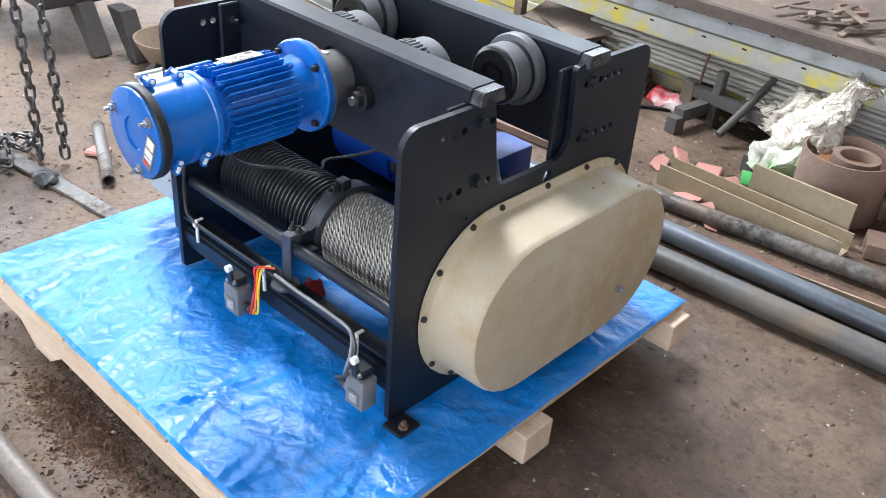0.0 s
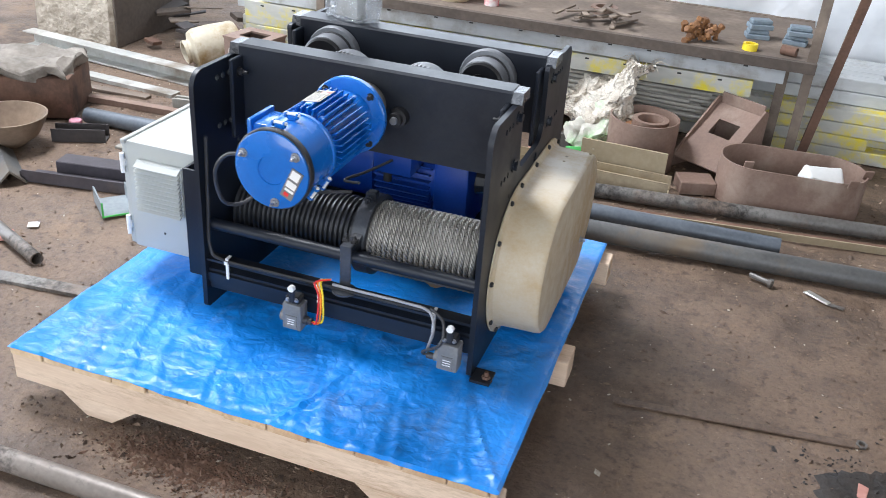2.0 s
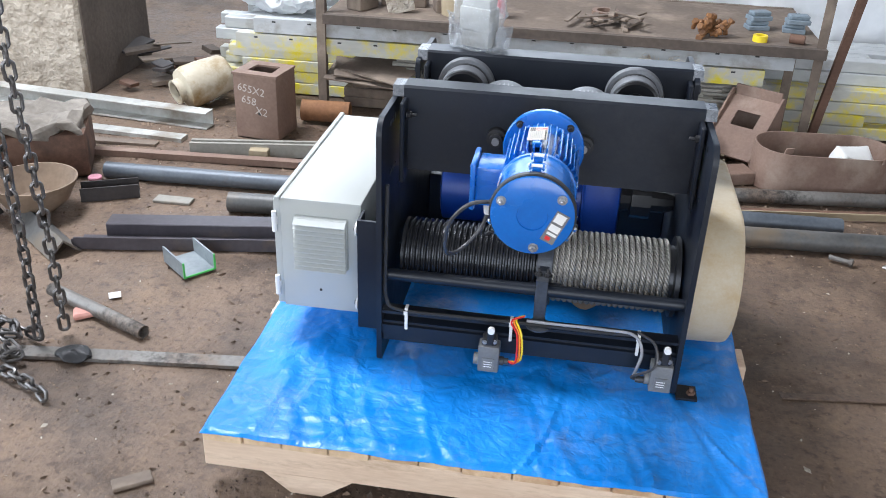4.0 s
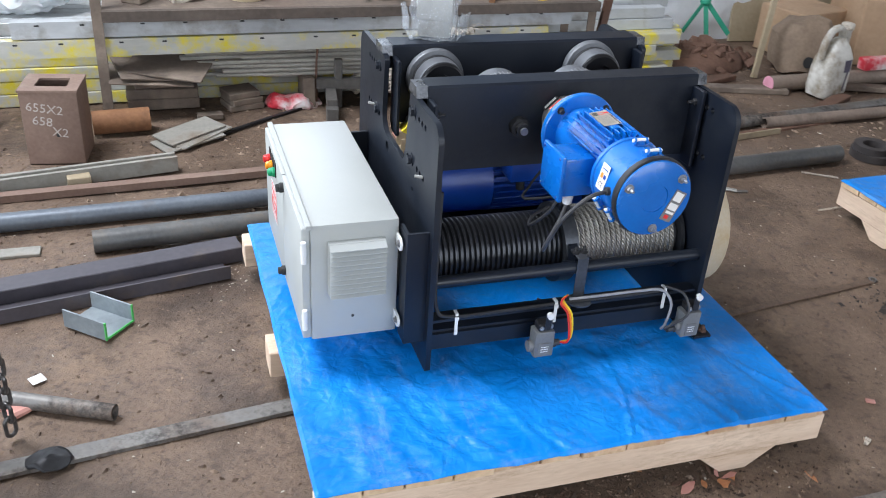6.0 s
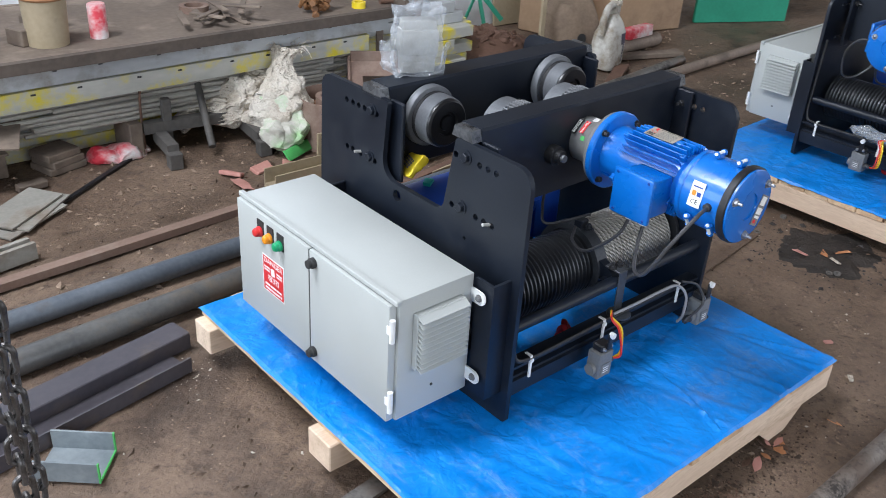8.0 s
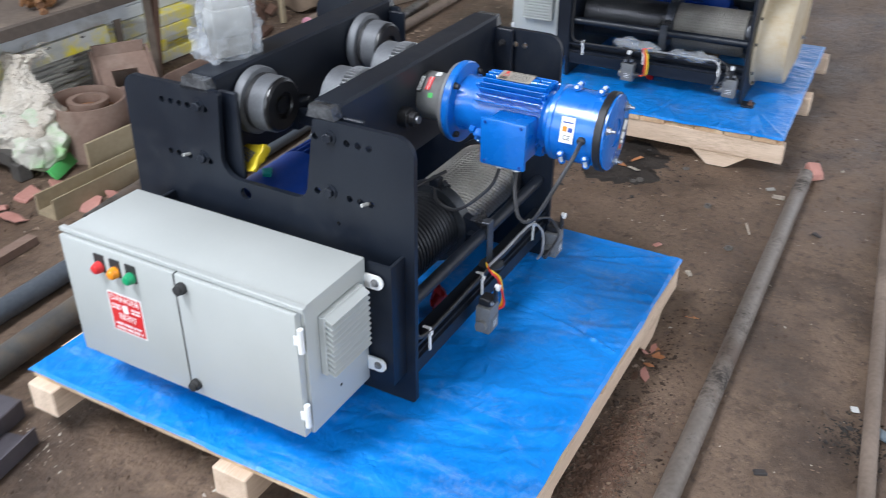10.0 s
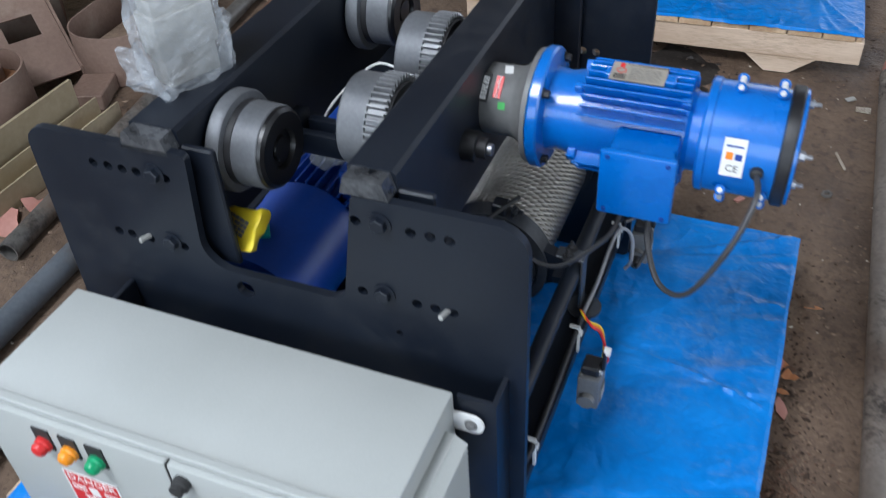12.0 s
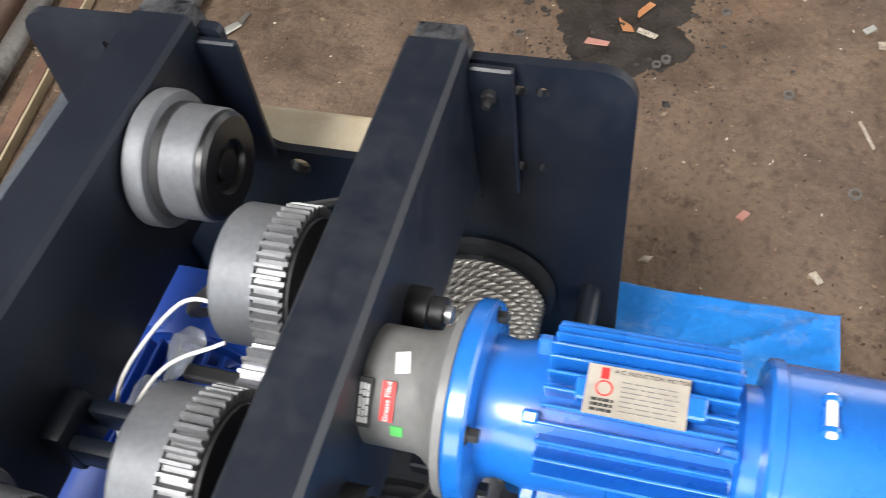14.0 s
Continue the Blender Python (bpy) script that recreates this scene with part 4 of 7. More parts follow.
    part("sticker_print", merge(box(-0.004, 0.008, 0.001, 0.011, 0.0012, 0.0016)), M_ORANGE, body).matrix_basis = sm
    part("sticker_bars", merge(box(-0.004, 0.006, -0.012, -0.002, 0.0012, 0.0016), box(0.016, 0.019, -0.012, 0.012, 0.0012, 0.0016)), M_NAVY, body).matrix_basis = sm
    lettering("sticker_mark", "CE", 0.015, sm @ Matrix.Translation((-0.018, 0, 0.0014)) @ pose(0, 0, 0, 0, 0, -90), M_INK, body)
    for a in (45, 135, 225, 315):
        c = Vector((x + 0.087 * math.sin(radians(a)), 1.082, z + 0.087 * math.cos(radians(a))))
        part("flange_bolt", moved(hexnut(0.007, 0.012), pose(*c, 90, 0, 0)), M_DSTEEL, body)
    # grey gearbox between motor and beam
    g = part("travel_gearbox", lathe([(0.05, 1.196), (0.058, 1.196), (0.060, 1.193), (0.060, 1.140), (0.063, 1.132), (0.076, 1.116), (0.084, 1.112), (0.095, 1.110), (0.096, 1.1015), (0.05, 1.1012)], 'y', (x, 0, z), 56), M_GREY, hoist, "grey painted cast gearbox with stickers")
    red = part("warning_sticker", box(-0.019, 0.019, -0.0065, 0.0065, 0, 0.0012), M_RED, g, "red sticker with white letters")
    rm = pose(x, 1.162, z, 0, -40, 0) @ frame_of((0, 0, 0.0602), (1, 0, 0), (0, 1, 0))
    red.matrix_basis = rm
    lettering("sticker_lettering", "Grease Filled", 0.0072, rm @ Matrix.Translation((0, 0, 0.0014)), M_PAPER, g)
    sl = part("paper_sticker", box(-0.011, 0.011, -0.007, 0.007, 0, 0.001), M_PAPER, g)
    sl.matrix_basis = pose(x, 1.155, z, 0, -4, 0) @ frame_of((0, 0, 0.0602), (1, 0.25, 0), (-0.25, 1, 0))
    gp = part("gear_plate", box(-0.024, 0.024, -0.009, 0.009, 0, 0.002), M_INK, g, "dark rating plate with pale columns")
    gm = pose(x, 1.186, z, 0, -44, 0) @ frame_of((0, 0, 0.0605), (1, 0, 0), (0, 1, 0))
    gp.matrix_basis = gm
    part("gear_plate_print", moved(text_bars(4, 0.04, 0.014, 0.7), Matrix.Translation((0, 0, 0.002))), M_PAPER, g).matrix_basis = gm
    part("green_sticker", box(-0.006, 0.006, -0.006, 0.006, 0, 0.001), M_LGREEN, g).matrix_basis = pose(x, 1.152, z, 0, -68, 0) @ pose(0, 0, 0.060)
    # pinion on the far side of the beam
    prof = []
    for i in range(14):
        for fr, rr in ((0.0, 0.022), (0.3, 0.022), (0.42, 0.030), (0.7, 0.030), (0.82, 0.022)):
            a = 2 * math.pi * (i + fr) / 14
            prof.append((x - 0.012 + rr * math.cos(a), z + rr * math.sin(a)))
    part("pinion", prism(prof, (), 'y', 1.262, 1.328), M_STEEL, hoist)
    # the motor is a little longer than its drawing and sits a little higher
    body.matrix_basis = Matrix.Translation((0, 1.10 * (1 - 1.042), 0.006)) @ Matrix.Diagonal((1, 1.042, 1, 1))
    g.location.z = 0.006
    return body


def control_box(hoist):
    b = part("control_box", merge(box(-2.118, -1.892, 1.084, 1.768, 0.270, 0.608, 0.004, 2), box(-2.131, -2.116, 1.076, 1.776, 0.600, 0.613, 0.002, 1)), M_BOX, hoist, "light grey powder-coated control box with two doors")
    for y0, y1, nm in ((1.420, 1.770, "lamp panel"), (1.092, 1.416, "door")):
        part("door", box(-2.140, -2.118, y0, y1, 0.272, 0.598, 0.003, 2), M_BOX, b)
    part("seam", box(-2.1385, -2.119, 1.4162, 1.4198, 0.275, 0.596), M_INK, b)
    for y, m in ((1.646, M_RED), (1.597, M_AMBER), (1.548, M_GREEN)):
        part("lamp_plate", box(-2.143, -2.1395, y - 0.015, y + 0.015, 0.535, 0.580), M_INK, b)
        part("lamp", lathe([(0.0145, -2.141), (0.0145, -2.149), (0.0125, -2.151), (0.0125, -2.157), (0.0095, -2.162), (0.004, -2.164)], 'x', (0, y, 0.548), 24), m, b, "round indicator lamp")
    for y, zz in ((1.394, 0.570), (1.398, 0.304)):
        part("lock", lathe([(0.014, -2.139), (0.014, -2.150), (0.011, -2.152), (0.011, -2.160), (0.008, -2.161)], 'x', (0, y, zz), 20), M_INK, b, "round black quarter-turn lock")
    for zz in (0.535, 0.335):
        part("hinge", merge(rod((-2.136, 1.084, zz - 0.03), (-2.136, 1.084, zz + 0.03), 0.007, 12), box(-2.142, -2.128, 1.084, 1.100, zz - 0.012, zz + 0.012, 0.002, 1)), M_WHITE, b)
    # danger sign
    f = frame_of((-2.1403, 1.590, 0.430), (0, -1, 0), (0, 0, 1))
    sign = part("danger_sign", moved(box(-0.050, 0.050, -0.052, 0.052, 0, 0.0008), f), M_RED, b, "red and white danger sign")
    part("sign_border", moved(merge(box(-0.053, 0.053, 0.0521, 0.0550, 0, 0.0009), box(-0.053, 0.053, -0.0550, -0.0521, 0, 0.0009), box(-0.053, -0.0501, -0.0521, 0.0521, 0, 0.0009), box(0.0501, 0.053, -0.0521, 0.0521, 0, 0.0009)), f), M_PAPER, b)
    lettering("sign_lettering", "DANGER", 0.023, f @ Matrix.Translation((0, 0.040, 0.0010)), M_PAPER, b)
    fp = f @ Matrix.Translation((0, 0, 0.0008))
    for x, y, w, h in ((-0.031, 0.016, 0.028, 0.017), (0.031, 0.016, 0.028, 0.017)):
        part("sign_print", moved(text_bars(2, w, h), fp @ Matrix.Translation((x, y, 0))), M_PAPER, b)
    part("sign_emblem", moved(box(-0.009, 0.009, 0.004, 0.026, 0, 0.0004), fp @ pose(0, 0, 0, 0, 0, 8)), M_PAPER, b)
    part("sign_print", moved(text_bars(2, 0.084, 0.024, 0.5), fp @ Matrix.Translation((0, -0.038, 0))), M_PAPER, b)
    lettering("sign_word", "\u0916\u0924\u0930\u093e", 0.027, f @ Matrix.Translation((0, -0.010, 0.0010)), M_PAPER, b)
    # louvred vent on the end
    v = part("vent", box(-2.076, -1.928, 1.0665, 1.0845, 0.408, 0.562, 0.002, 1), M_BOX, b, "louvred ventilation grille")
    for i in range(11):
        z0 = 0.4090 + i * 0.0137
        part("louvre", prism([(1.0665, z0 + 0.0060), (1.0490, z0), (1.0490, z0 + 0.0020), (1.0665, z0 + 0.0132)], (), 'x', -2.074, -1.930), M_BOX, v)
    part("drain_hole", lathe([(0.004, 1.0825), (0.004, 1.0838)], 'y', (-2.010, 0, 0.333), 12), M_INK, b)
    # lugs and bracket that carry the box on the side plate
    for zz in (0.552, 0.322):
        lug = part("lug", prism(rounded([(1.036, zz - 0.018, 0.017), (1.036, zz + 0.018, 0.017), (1.088, zz + 0.018, 0.0), (1.088, zz - 0.018, 0.0)]), [circle(1.056, zz, 0.008, 10)], 'x', -1.899, -1.894), M_WHITE, b)
        lugn = part("lug_bolt", moved(hexnut(0.007, 0.007), pose(-1.899, 1.056, zz, 0, -90, 0)), M_GREY, b)
    part("bracket", prism([(-1.8935, 1.020), (-1.836, 1.020), (-1.836, 1.028), (-1.8865, 1.028), (-1.8865, 1.082), (-1.8935, 1.082)], (), 'z', 0.262, 0.590), M_BLACK, hoist, "black steel bracket between box and side plate")
    part("bracket", box(-1.8915, -1.836, 1.70, 1.71, 0.262, 0.590, 0.002, 1), M_BLACK, hoist)
    b.location = (-0.006, 0, -0.004)
    part("back_rail", box(-1.8912, -1.836, 1.10, 1.70, 0.36, 0.40, 0.003, 1), M_BLACK, hoist)
    return b


def stadium(y0, y1, z, r, n=18):
    out = []
    for i in range(n + 1):
        a = math.pi / 2 + math.pi * i / n
        out.append((y0 + r * math.cos(a), z + r * math.sin(a)))
    for i in range(n + 1):
        a = -math.pi / 2 + math.pi * i / n
        out.append((y1 + r * math.cos(a), z + r * math.sin(a)))
    return out


def gear_cover(hoist):
    """Pressed cover with a rounded long shape, a bolting flange and a fillet."""
    bm = bmesh.new()
    rings = []
    for x, r in ((-1.016, 0.221), (-1.012, 0.221), (-1.011, 0.211), (-1.004, 0.202), (-0.992, 0.1985), (-0.895, 0.1960), (-0.886, 0.1935), (-0.881, 0.1885), (-0.880, 0.180)):
        rings.append([bm.verts.new((x, a, b)) for a, b in stadium(1.288, 1.630, 0.405, r)])
    n = len(rings[0])
    for a, b in zip(rings, rings[1:]):
        for i in range(n):
            bm.faces.new((a[i], a[(i + 1) % n], b[(i + 1) % n], b[i])).smooth = True
    bm.faces.new(rings[-1])
    bm.faces.new(rings[0][::-1])
    bmesh.ops.recalc_face_normals(bm, faces=bm.faces[:])
    c = part("gear_cover", bm, M_CREAM, hoist, "pebble grey pressed gear cover with a bolted flange")
    pts = [(1.288 + 0.212 * math.cos(radians(a)), 0.405 + 0.212 * math.sin(radians(a))) for a in (112, 145, 175, 215, 240)] + [(1.30, 0.617), (1.46, 0.617), (1.61, 0.617), (1.745, 0.588), (1.835, 0.46), (1.60, 0.193), (1.42, 0.193)]
    first = None
    for y, z in pts:
        m = Matrix.Translation((-1.012, y, z)) @ pose(0, 0, 0, 0, 90, 0)
        if first is None:
            first = part("cover_bolt", lathe([(0.0075, 0), (0.0075, 0.005), (0.005, 0.008)], 'z', seg=10), M_DSTEEL, c)
            first.matrix_basis = m
        else:
            again(first, m)
    part("drain_plug", moved(hexnut(0.009, 0.010, 0.006), pose(-0.880, 1.645, 0.318, 0, 90, 0)), M_STEEL, c, "steel drain plug")
    for y in (1.56, 1.66, 1.70, 1.60):
        part("rivet", lathe([(0.005, 0), (0.004, 0.003)], 'z', (-0.95 + 0.06 * (y > 1.63), y, 0.6005), 8), M_TAN, c)
    return c


def hoist_motor(hoist):
    y, z = 1.545, 0.487
    m = part("hoist_motor", lathe([(0.05, -1.742), (0.085, -1.742), (0.108, -1.735), (0.110, -1.52), (0.112, -1.516), (0.112, -1.508), (0.088, -1.505), (0.088, -1.315), (0.105, -1.312), (0.108, -1.300), (0.108, -1.250), (0.100, -1.235), (0.06, -1.215)], 'x', (0, y, z), 48), M_NAVY, hoist, "dark blue finned hoisting motor lying behind the drum")
    fin = part("fin", box(-1.502, -1.325, -0.0025, 0.0025, 0.086, 0.112, 0.001, 1), M_NAVY, m)
    fin.matrix_basis = pose(0, y, z, -180, 0, 0)
    for a in range(-168, 180, 12):
        again(fin, pose(0, y, z, a, 0, 0))
    tb = part("terminal_box", box(-1.48, -1.36, y - 0.17, y - 0.06, z + 0.045, z + 0.135, 0.006, 2), M_NAVY, m)
    part("clamp", box(-1.39, -1.37, y - 0.185, y - 0.05, z + 0.134, z + 0.15, 0.003, 1), M_DSTEEL, tb)
    part("cable_gland", lathe([(0.013, -0.03), (0.013, 0.0), (0.009, 0.004)], 'z', (-1.44, y - 0.15, z + 0.045), 12), M_DSTEEL, tb)
    part("gearcase", box(-1.31, -1.20, y - 0.11, y + 0.11, z - 0.13, z + 0.105, 0.012, 2), M_NAVY, m)
    cp = part("coupling", lathe([(0.02, -1.205), (0.045, -1.202), (0.036, -1.165), (0.058, -1.163), (0.058, -1.105), (0.036, -1.103), (0.036, -1.065), (0.026, -1.035)], 'x', (0, y, z + 0.007), 10), M_DSTEEL, hoist, "black jaw coupling")
    part("motor_foot", box(-1.62, -1.28, y - 0.09, y + 0.09, 0.205, 0.385, 0.004, 1), M_BLACK, hoist)
    return m


def build_hoist():
    h = empty("wire_rope_hoist", (-1.425, 1.41, 0.176), "black wire rope hoist with blue motors and a grey control box", "hoist", "hoists on pallets")
    side_plate(h, -1.836, -1.822)
    side_plate(h, -1.032, -1.018)
    front = trolley_beam(h, 1.190, 1.264, 0.909, 0.232)
    back = trolley_beam(h, 1.545, 1.630, 0.907, 0.232)
    for x, z in ((-1.684, 0.814), (-1.197, 0.822)):
        flanged_wheel(h, x, 1.522, z)
    for x in (-1.556, -1.330):
        gear_wheel(h, x, 1.332, 0.808)
    for x, r in ((-1.556, 0.026), (-1.330, 0.026)):
        ax = part("axle_nut", lathe([(0.018, 1.150), (0.018, 1.165), (r, 1.166), (r, 1.197)], 'y', (x, 0, 0.792), 24), M_DSTEEL, h)
        part("thread", lathe([(0.010, 1.142), (0.010, 1.151)], 'y', (x, 0, 0.792), 14), M_STEEL, ax)
    nut = None
    for y in (1.207, 1.581):
        for z in (0.840, 0.706):
            for x, s in ((-1.836, -90), (-1.018, 90)):
                m = pose(x, y + (0.006 if z < 0.8 else 0.0), z, 0, s, 0) @ pose(0, 0, 0, 0, 0, y * 900)
                if nut is None:
                    nut = part("plate_bolt", hexnut(0.0125, 0.012), M_BLACK, h, "black hexagon bolt")
                    nut.matrix_basis = m
                else:
                    again(nut, m)
    pin = part("split_pin", rod((0, 0, -0.004), (0.003, 0.004, 0.016), 0.0045, 8), M_GALV, h)
    pin.matrix_basis = pose(-1.838, 1.113, 0.700, 0, -90, 0)
    again(pin, pose(-1.838, 1.632, 0.705, 0, -90, 0))
    for x in (-1.792, -1.046):
        bolt = part("flange_bolt", moved(hexnut(0.010, 0.012, 0.012), pose(x, 1.165, 0.84, 0, 90 if x < -1.4 else -90, 0)), M_DSTEEL, h)
    part("weld_bead", rod((-1.12, 1.1965, 0.70), (-1.12, 1.1965, 0.88), 0.003, 8), M_BLACK, h)
    # drum, rope and rope guide
    grooves = [(0.06, -1.795), (0.094, -1.795)]
    x = -1.79
    while x < -1.415:
        grooves += [(0.094, x), (0.0945, x + 0.0040), (0.0855, x + 0.0075), (0.0855, x + 0.0110), (0.0945, x + 0.0145)]
        x += 0.0150
    grooves += [(0.094, -1.41), (0.086, -1.40), (0.086, -1.055), (0.112, -1.053), (0.112, -1.041), (0.06, -1.040)]
    part("drum", lathe(grooves, 'x', (0, 1.20, 0.425), 64), M_DRUM, h, "black grooved rope drum")
    rope = new("wire_rope", wire_rope(-1.378, -1.066, 1.20, 0.425, 0.0945, 0.0078, 20))
    rope.parent, rope.matrix_parent_inverse = h, inverse_of(h)
    tagged(rope, "bright steel wire rope wound on the drum")
    g = part("rope_guide", shell([(0.116, -1.418), (0.116, -1.378), (0.110, -1.376), (0.097, -1.378), (0.097, -1.418)], 'x', (0, 1.20, 0.425), 56), M_GUIDE, h, "dark grey rope guide ring clamped round the drum")
    part("ring_clamp", merge(box(-1.413, -1.383, 1.17, 1.20, 0.536, 0.562, 0.003, 1), moved(hexnut(0.009, 0.010, 0.008), pose(-1.398, 1.16, 0.545, 90, 0, 0))), M_BLACK, g)
    part("guide_arm", prism([(1.105, 0.38), (1.135, 0.485), (1.06, 0.462), (1.035, 0.445), (1.04, 0.415)], (), 'x', -1.411, -1.385), M_BLACK, g)
    part("guide_pad", prism([(-1.435, 0.010), (-1.35, 0.014), (-1.35, -0.006), (-1.43, -0.010)], (), 'y', 1.045, 1.07), M_BLACK, g).location = (0, 0, 0.425)
    part("guide_strap", merge(box(-1.415, -1.383, 1.014, 1.020, 0.345, 0.470, 0.002, 1), box(-1.415, -1.383, 1.014, 1.07, 0.466, 0.472, 0.002, 1), lathe([(0.034, 0.336), (0.034, 0.341)], 'z', (-1.398, 1.01, 0), 20)), M_GUIDE, g)
    for dx in (-0.012, 0.012):
        part("guide_bolt", moved(hexnut(0.008, 0.009, 0.008), pose(-1.399 + dx, 1.045, 0.472)), M_DSTEEL, g)
    part("tie_rod", rod((-1.823, 1.036, 0.432), (-1.031, 1.036, 0.432), 0.0165, 20), M_BLACK, h, "black round tie rod")
    part("front_rail", prism([(1.004, 0.262), (1.044, 0.262), (1.044, 0.335), (1.004, 0.335), (1.004, 0.327), (1.036, 0.327), (1.036, 0.305), (1.012, 0.300), (1.012, 0.292), (1.004, 0.290)], (), 'x', -1.822, -1.032), M_BLACK, h, "black channel rail between the side plates")
    part("lower_rail", box(-1.822, -1.032, 1.012, 1.04, 0.236, 0.262, 0.002, 1), M_BLACK, h)
    # Height added to block the rear light's reflection on the blue sheet.
    part("rear_rail", box(-1.822, -1.032, 1.74, 1.80, 0.19, 0.43, 0.003, 1), M_BLACK, h)
    limit_switch(h, -1.521, True).location = (0, -0.022, 0.014)
    limit_switch(h, -1.071, False).location = (0, -0.022, 0.014)
    part("loom", tube([(-1.812, 1.02, 0.70), (-1.815, 1.015, 0.50), (-1.812, 1.008, 0.375), (-1.77, 1.003, 0.343), (-1.60, 1.004, 0.341), (-1.42, 1.006, 0.342), (-1.25, 1.004, 0.342), (-1.14, 1.006, 0.344)], 0.0055, 8), M_CABLE, h, "black cable along the front rail")
    part("switch_cable", tube([(-1.43, 1.004, 0.352), (-1.33, 1.000, 0.354), (-1.22, 1.003, 0.352), (-1.15, 0.996, 0.350), (-1.125, 0.975, 0.315), (-1.135, 0.968, 0.255), (-1.138, 0.980, 0.228)], 0.0042, 8), M_LCABLE, h, "pale grey switch cable")
    for xx in (-1.755, -1.47, -1.135):
        tie = part("cable_tie", merge(box(xx - 0.004, xx + 0.004, 0.999, 1.0035, 0.285, 0.350), box(xx - 0.004, xx + 0.004, 0.999, 1.02, 0.349, 0.352), box(xx - 0.006, xx + 0.004, 0.994, 1.0, 0.333, 0.343)), M_WHITE, h, "white plastic cable tie")
    travel_motor(h)
    control_box(h)
    gear_cover(h)
    hoist_motor(h)
    # cables and packing inside the frame
    part("white_cord", tube([(-1.37, 1.39, 0.80), (-1.38, 1.44, 0.80), (-1.45, 1.50, 0.74), (-1.49, 1.52, 0.66)], 0.0025, 6), M_WHITE, h)
    part("white_cord", tube([(-1.40, 1.385, 0.77), (-1.44, 1.45, 0.755), (-1.49, 1.52, 0.66)], 0.0025, 6), M_WHITE, h)
    part("supply_cable", tube([(-1.20, 1.42, 0.62), (-1.22, 1.38, 0.70), (-1.28, 1.44, 0.72), (-1.30, 1.52, 0.64), (-1.24, 1.50, 0.56)], 0.007, 8), M_GCABLE, h)
    part("supply_cable", tube([(-1.10, 1.37, 0.66), (-1.17, 1.43, 0.70), (-1.22, 1.50, 0.65), (-1.15, 1.46, 0.57), (-1.08, 1.40, 0.60)], 0.006, 8), M_GCABLE, h)
    part("fork_prong", box(-1.50, -1.48, 1.36, 1.52, 0.70, 0.745, 0.006, 2), M_BLACK, h)
    part("fork_prong", box(-1.545, -1.525, 1.40, 1.52, 0.70, 0.745, 0.006, 2), M_BLACK, h)
    part("fork_bridge", box(-1.545, -1.48, 1.5205, 1.551, 0.68, 0.76, 0.006, 2), M_BLACK, h)
    part("lug_cable", tube([(-1.40, 1.33, 0.60), (-1.46, 1.28, 0.57), (-1.50, 1.22, 0.56), (-1.42, 1.14, 0.60)], 0.004, 6), M_CABLE, h)
    bm = box(-0.036, 0.036, -0.078, 0.078, -0.010, 0.010, 0.005, 2)
    bmesh.ops.subdivide_edges(bm, edges=[e for e in bm.edges if e.calc_length() > 0.03], cuts=11, use_grid_fill=True)
    crumple(bm, 0.014, 16, 2)
    crumple(bm, 0.004, 60, 5)
    pm = pose(-1.752, 1.545, 0.682, -16, -42, 6)
    packet = part("packet", moved(bm, pm), M_YELLOW, h, "crumpled yellow plastic packet in the frame")
    part("packet_print", moved(text_bars(4, 0.05, 0.03, 0.8), pm @ pose(0.004, -0.03, 0.0125, 0, 0, 70)), M_GREY, packet, "grey print on the packet")
    part("packet_print", moved(text_bars(2, 0.05, 0.018, 0.9), pm @ pose(-0.002, 0.035, 0.0125, 0, 0, 70)), M_INK, packet)
    part("scrap", crumple(moved(box(-0.02, 0.02, -0.012, 0.012, 0, 0.01, 0.002, 2), pose(-1.66, 1.545, 0.596, 0, 0, 40)), 0.006, 40, 4), M_TEAL, h, "teal plastic scrap")
    for px, py, pz, rx, sd in ((-1.44, 1.515, 0.635, 0.045, 3), (-1.36, 1.50, 0.64, 0.035, 7), (-1.285, 1.40, 0.345, 0.05, 9)):
        wp = crumple(blob(rx, rx * 0.7, rx * 0.4, (px, py, pz), 3, 0.014, 30, sd), 0.006, 70, sd)
        for f in wp.faces:
            f.smooth = False
        part("wrapping", wp, M_WRAP, h, "crumpled clear plastic wrapping")
    part("cardboard", crumple(blob(0.075, 0.05, 0.08, (-1.27, 1.41, 0.26), 3, 0.02, 16, 5), 0.008, 40, 2), M_CARD, h, "crushed brown cardboard packing")
    part("packing", crumple(blob(0.028, 0.022, 0.045, (-1.46, 1.14, 0.22), 3, 0.014, 40, 5, False), 0.006, 90, 2), M_RED, h, "red plastic wrapping under the drum")
    part("foot_bolt", moved(hexnut(0.012, 0.016, 0.010), pose(-0.978, 1.003, 0.174)), M_RUST, h)
    part("foot_lug", box(-1.018, -0.962, 0.978, 1.04, 0.174, 0.182, 0.001, 1), M_BLACK, h)
    h.location.y += 0.018
    return h


pallet = build_pallet()
tarp = build_tarp()
hoist = build_hoist()
OTHER = Matrix.Translation((0.285, 0.555, 0)) @ pose(0, 0, 0, 0, 0, -88) @ Matrix.Translation((0.842, -0.640, 0))
for ob in (pallet, tarp, hoist):
    copy_thing(ob, (Matrix.Translation((-0.09, 0.035, 0)) if ob is hoist else Matrix.Identity(4)) @ OTHER @ Matrix.Translation(ob.location))

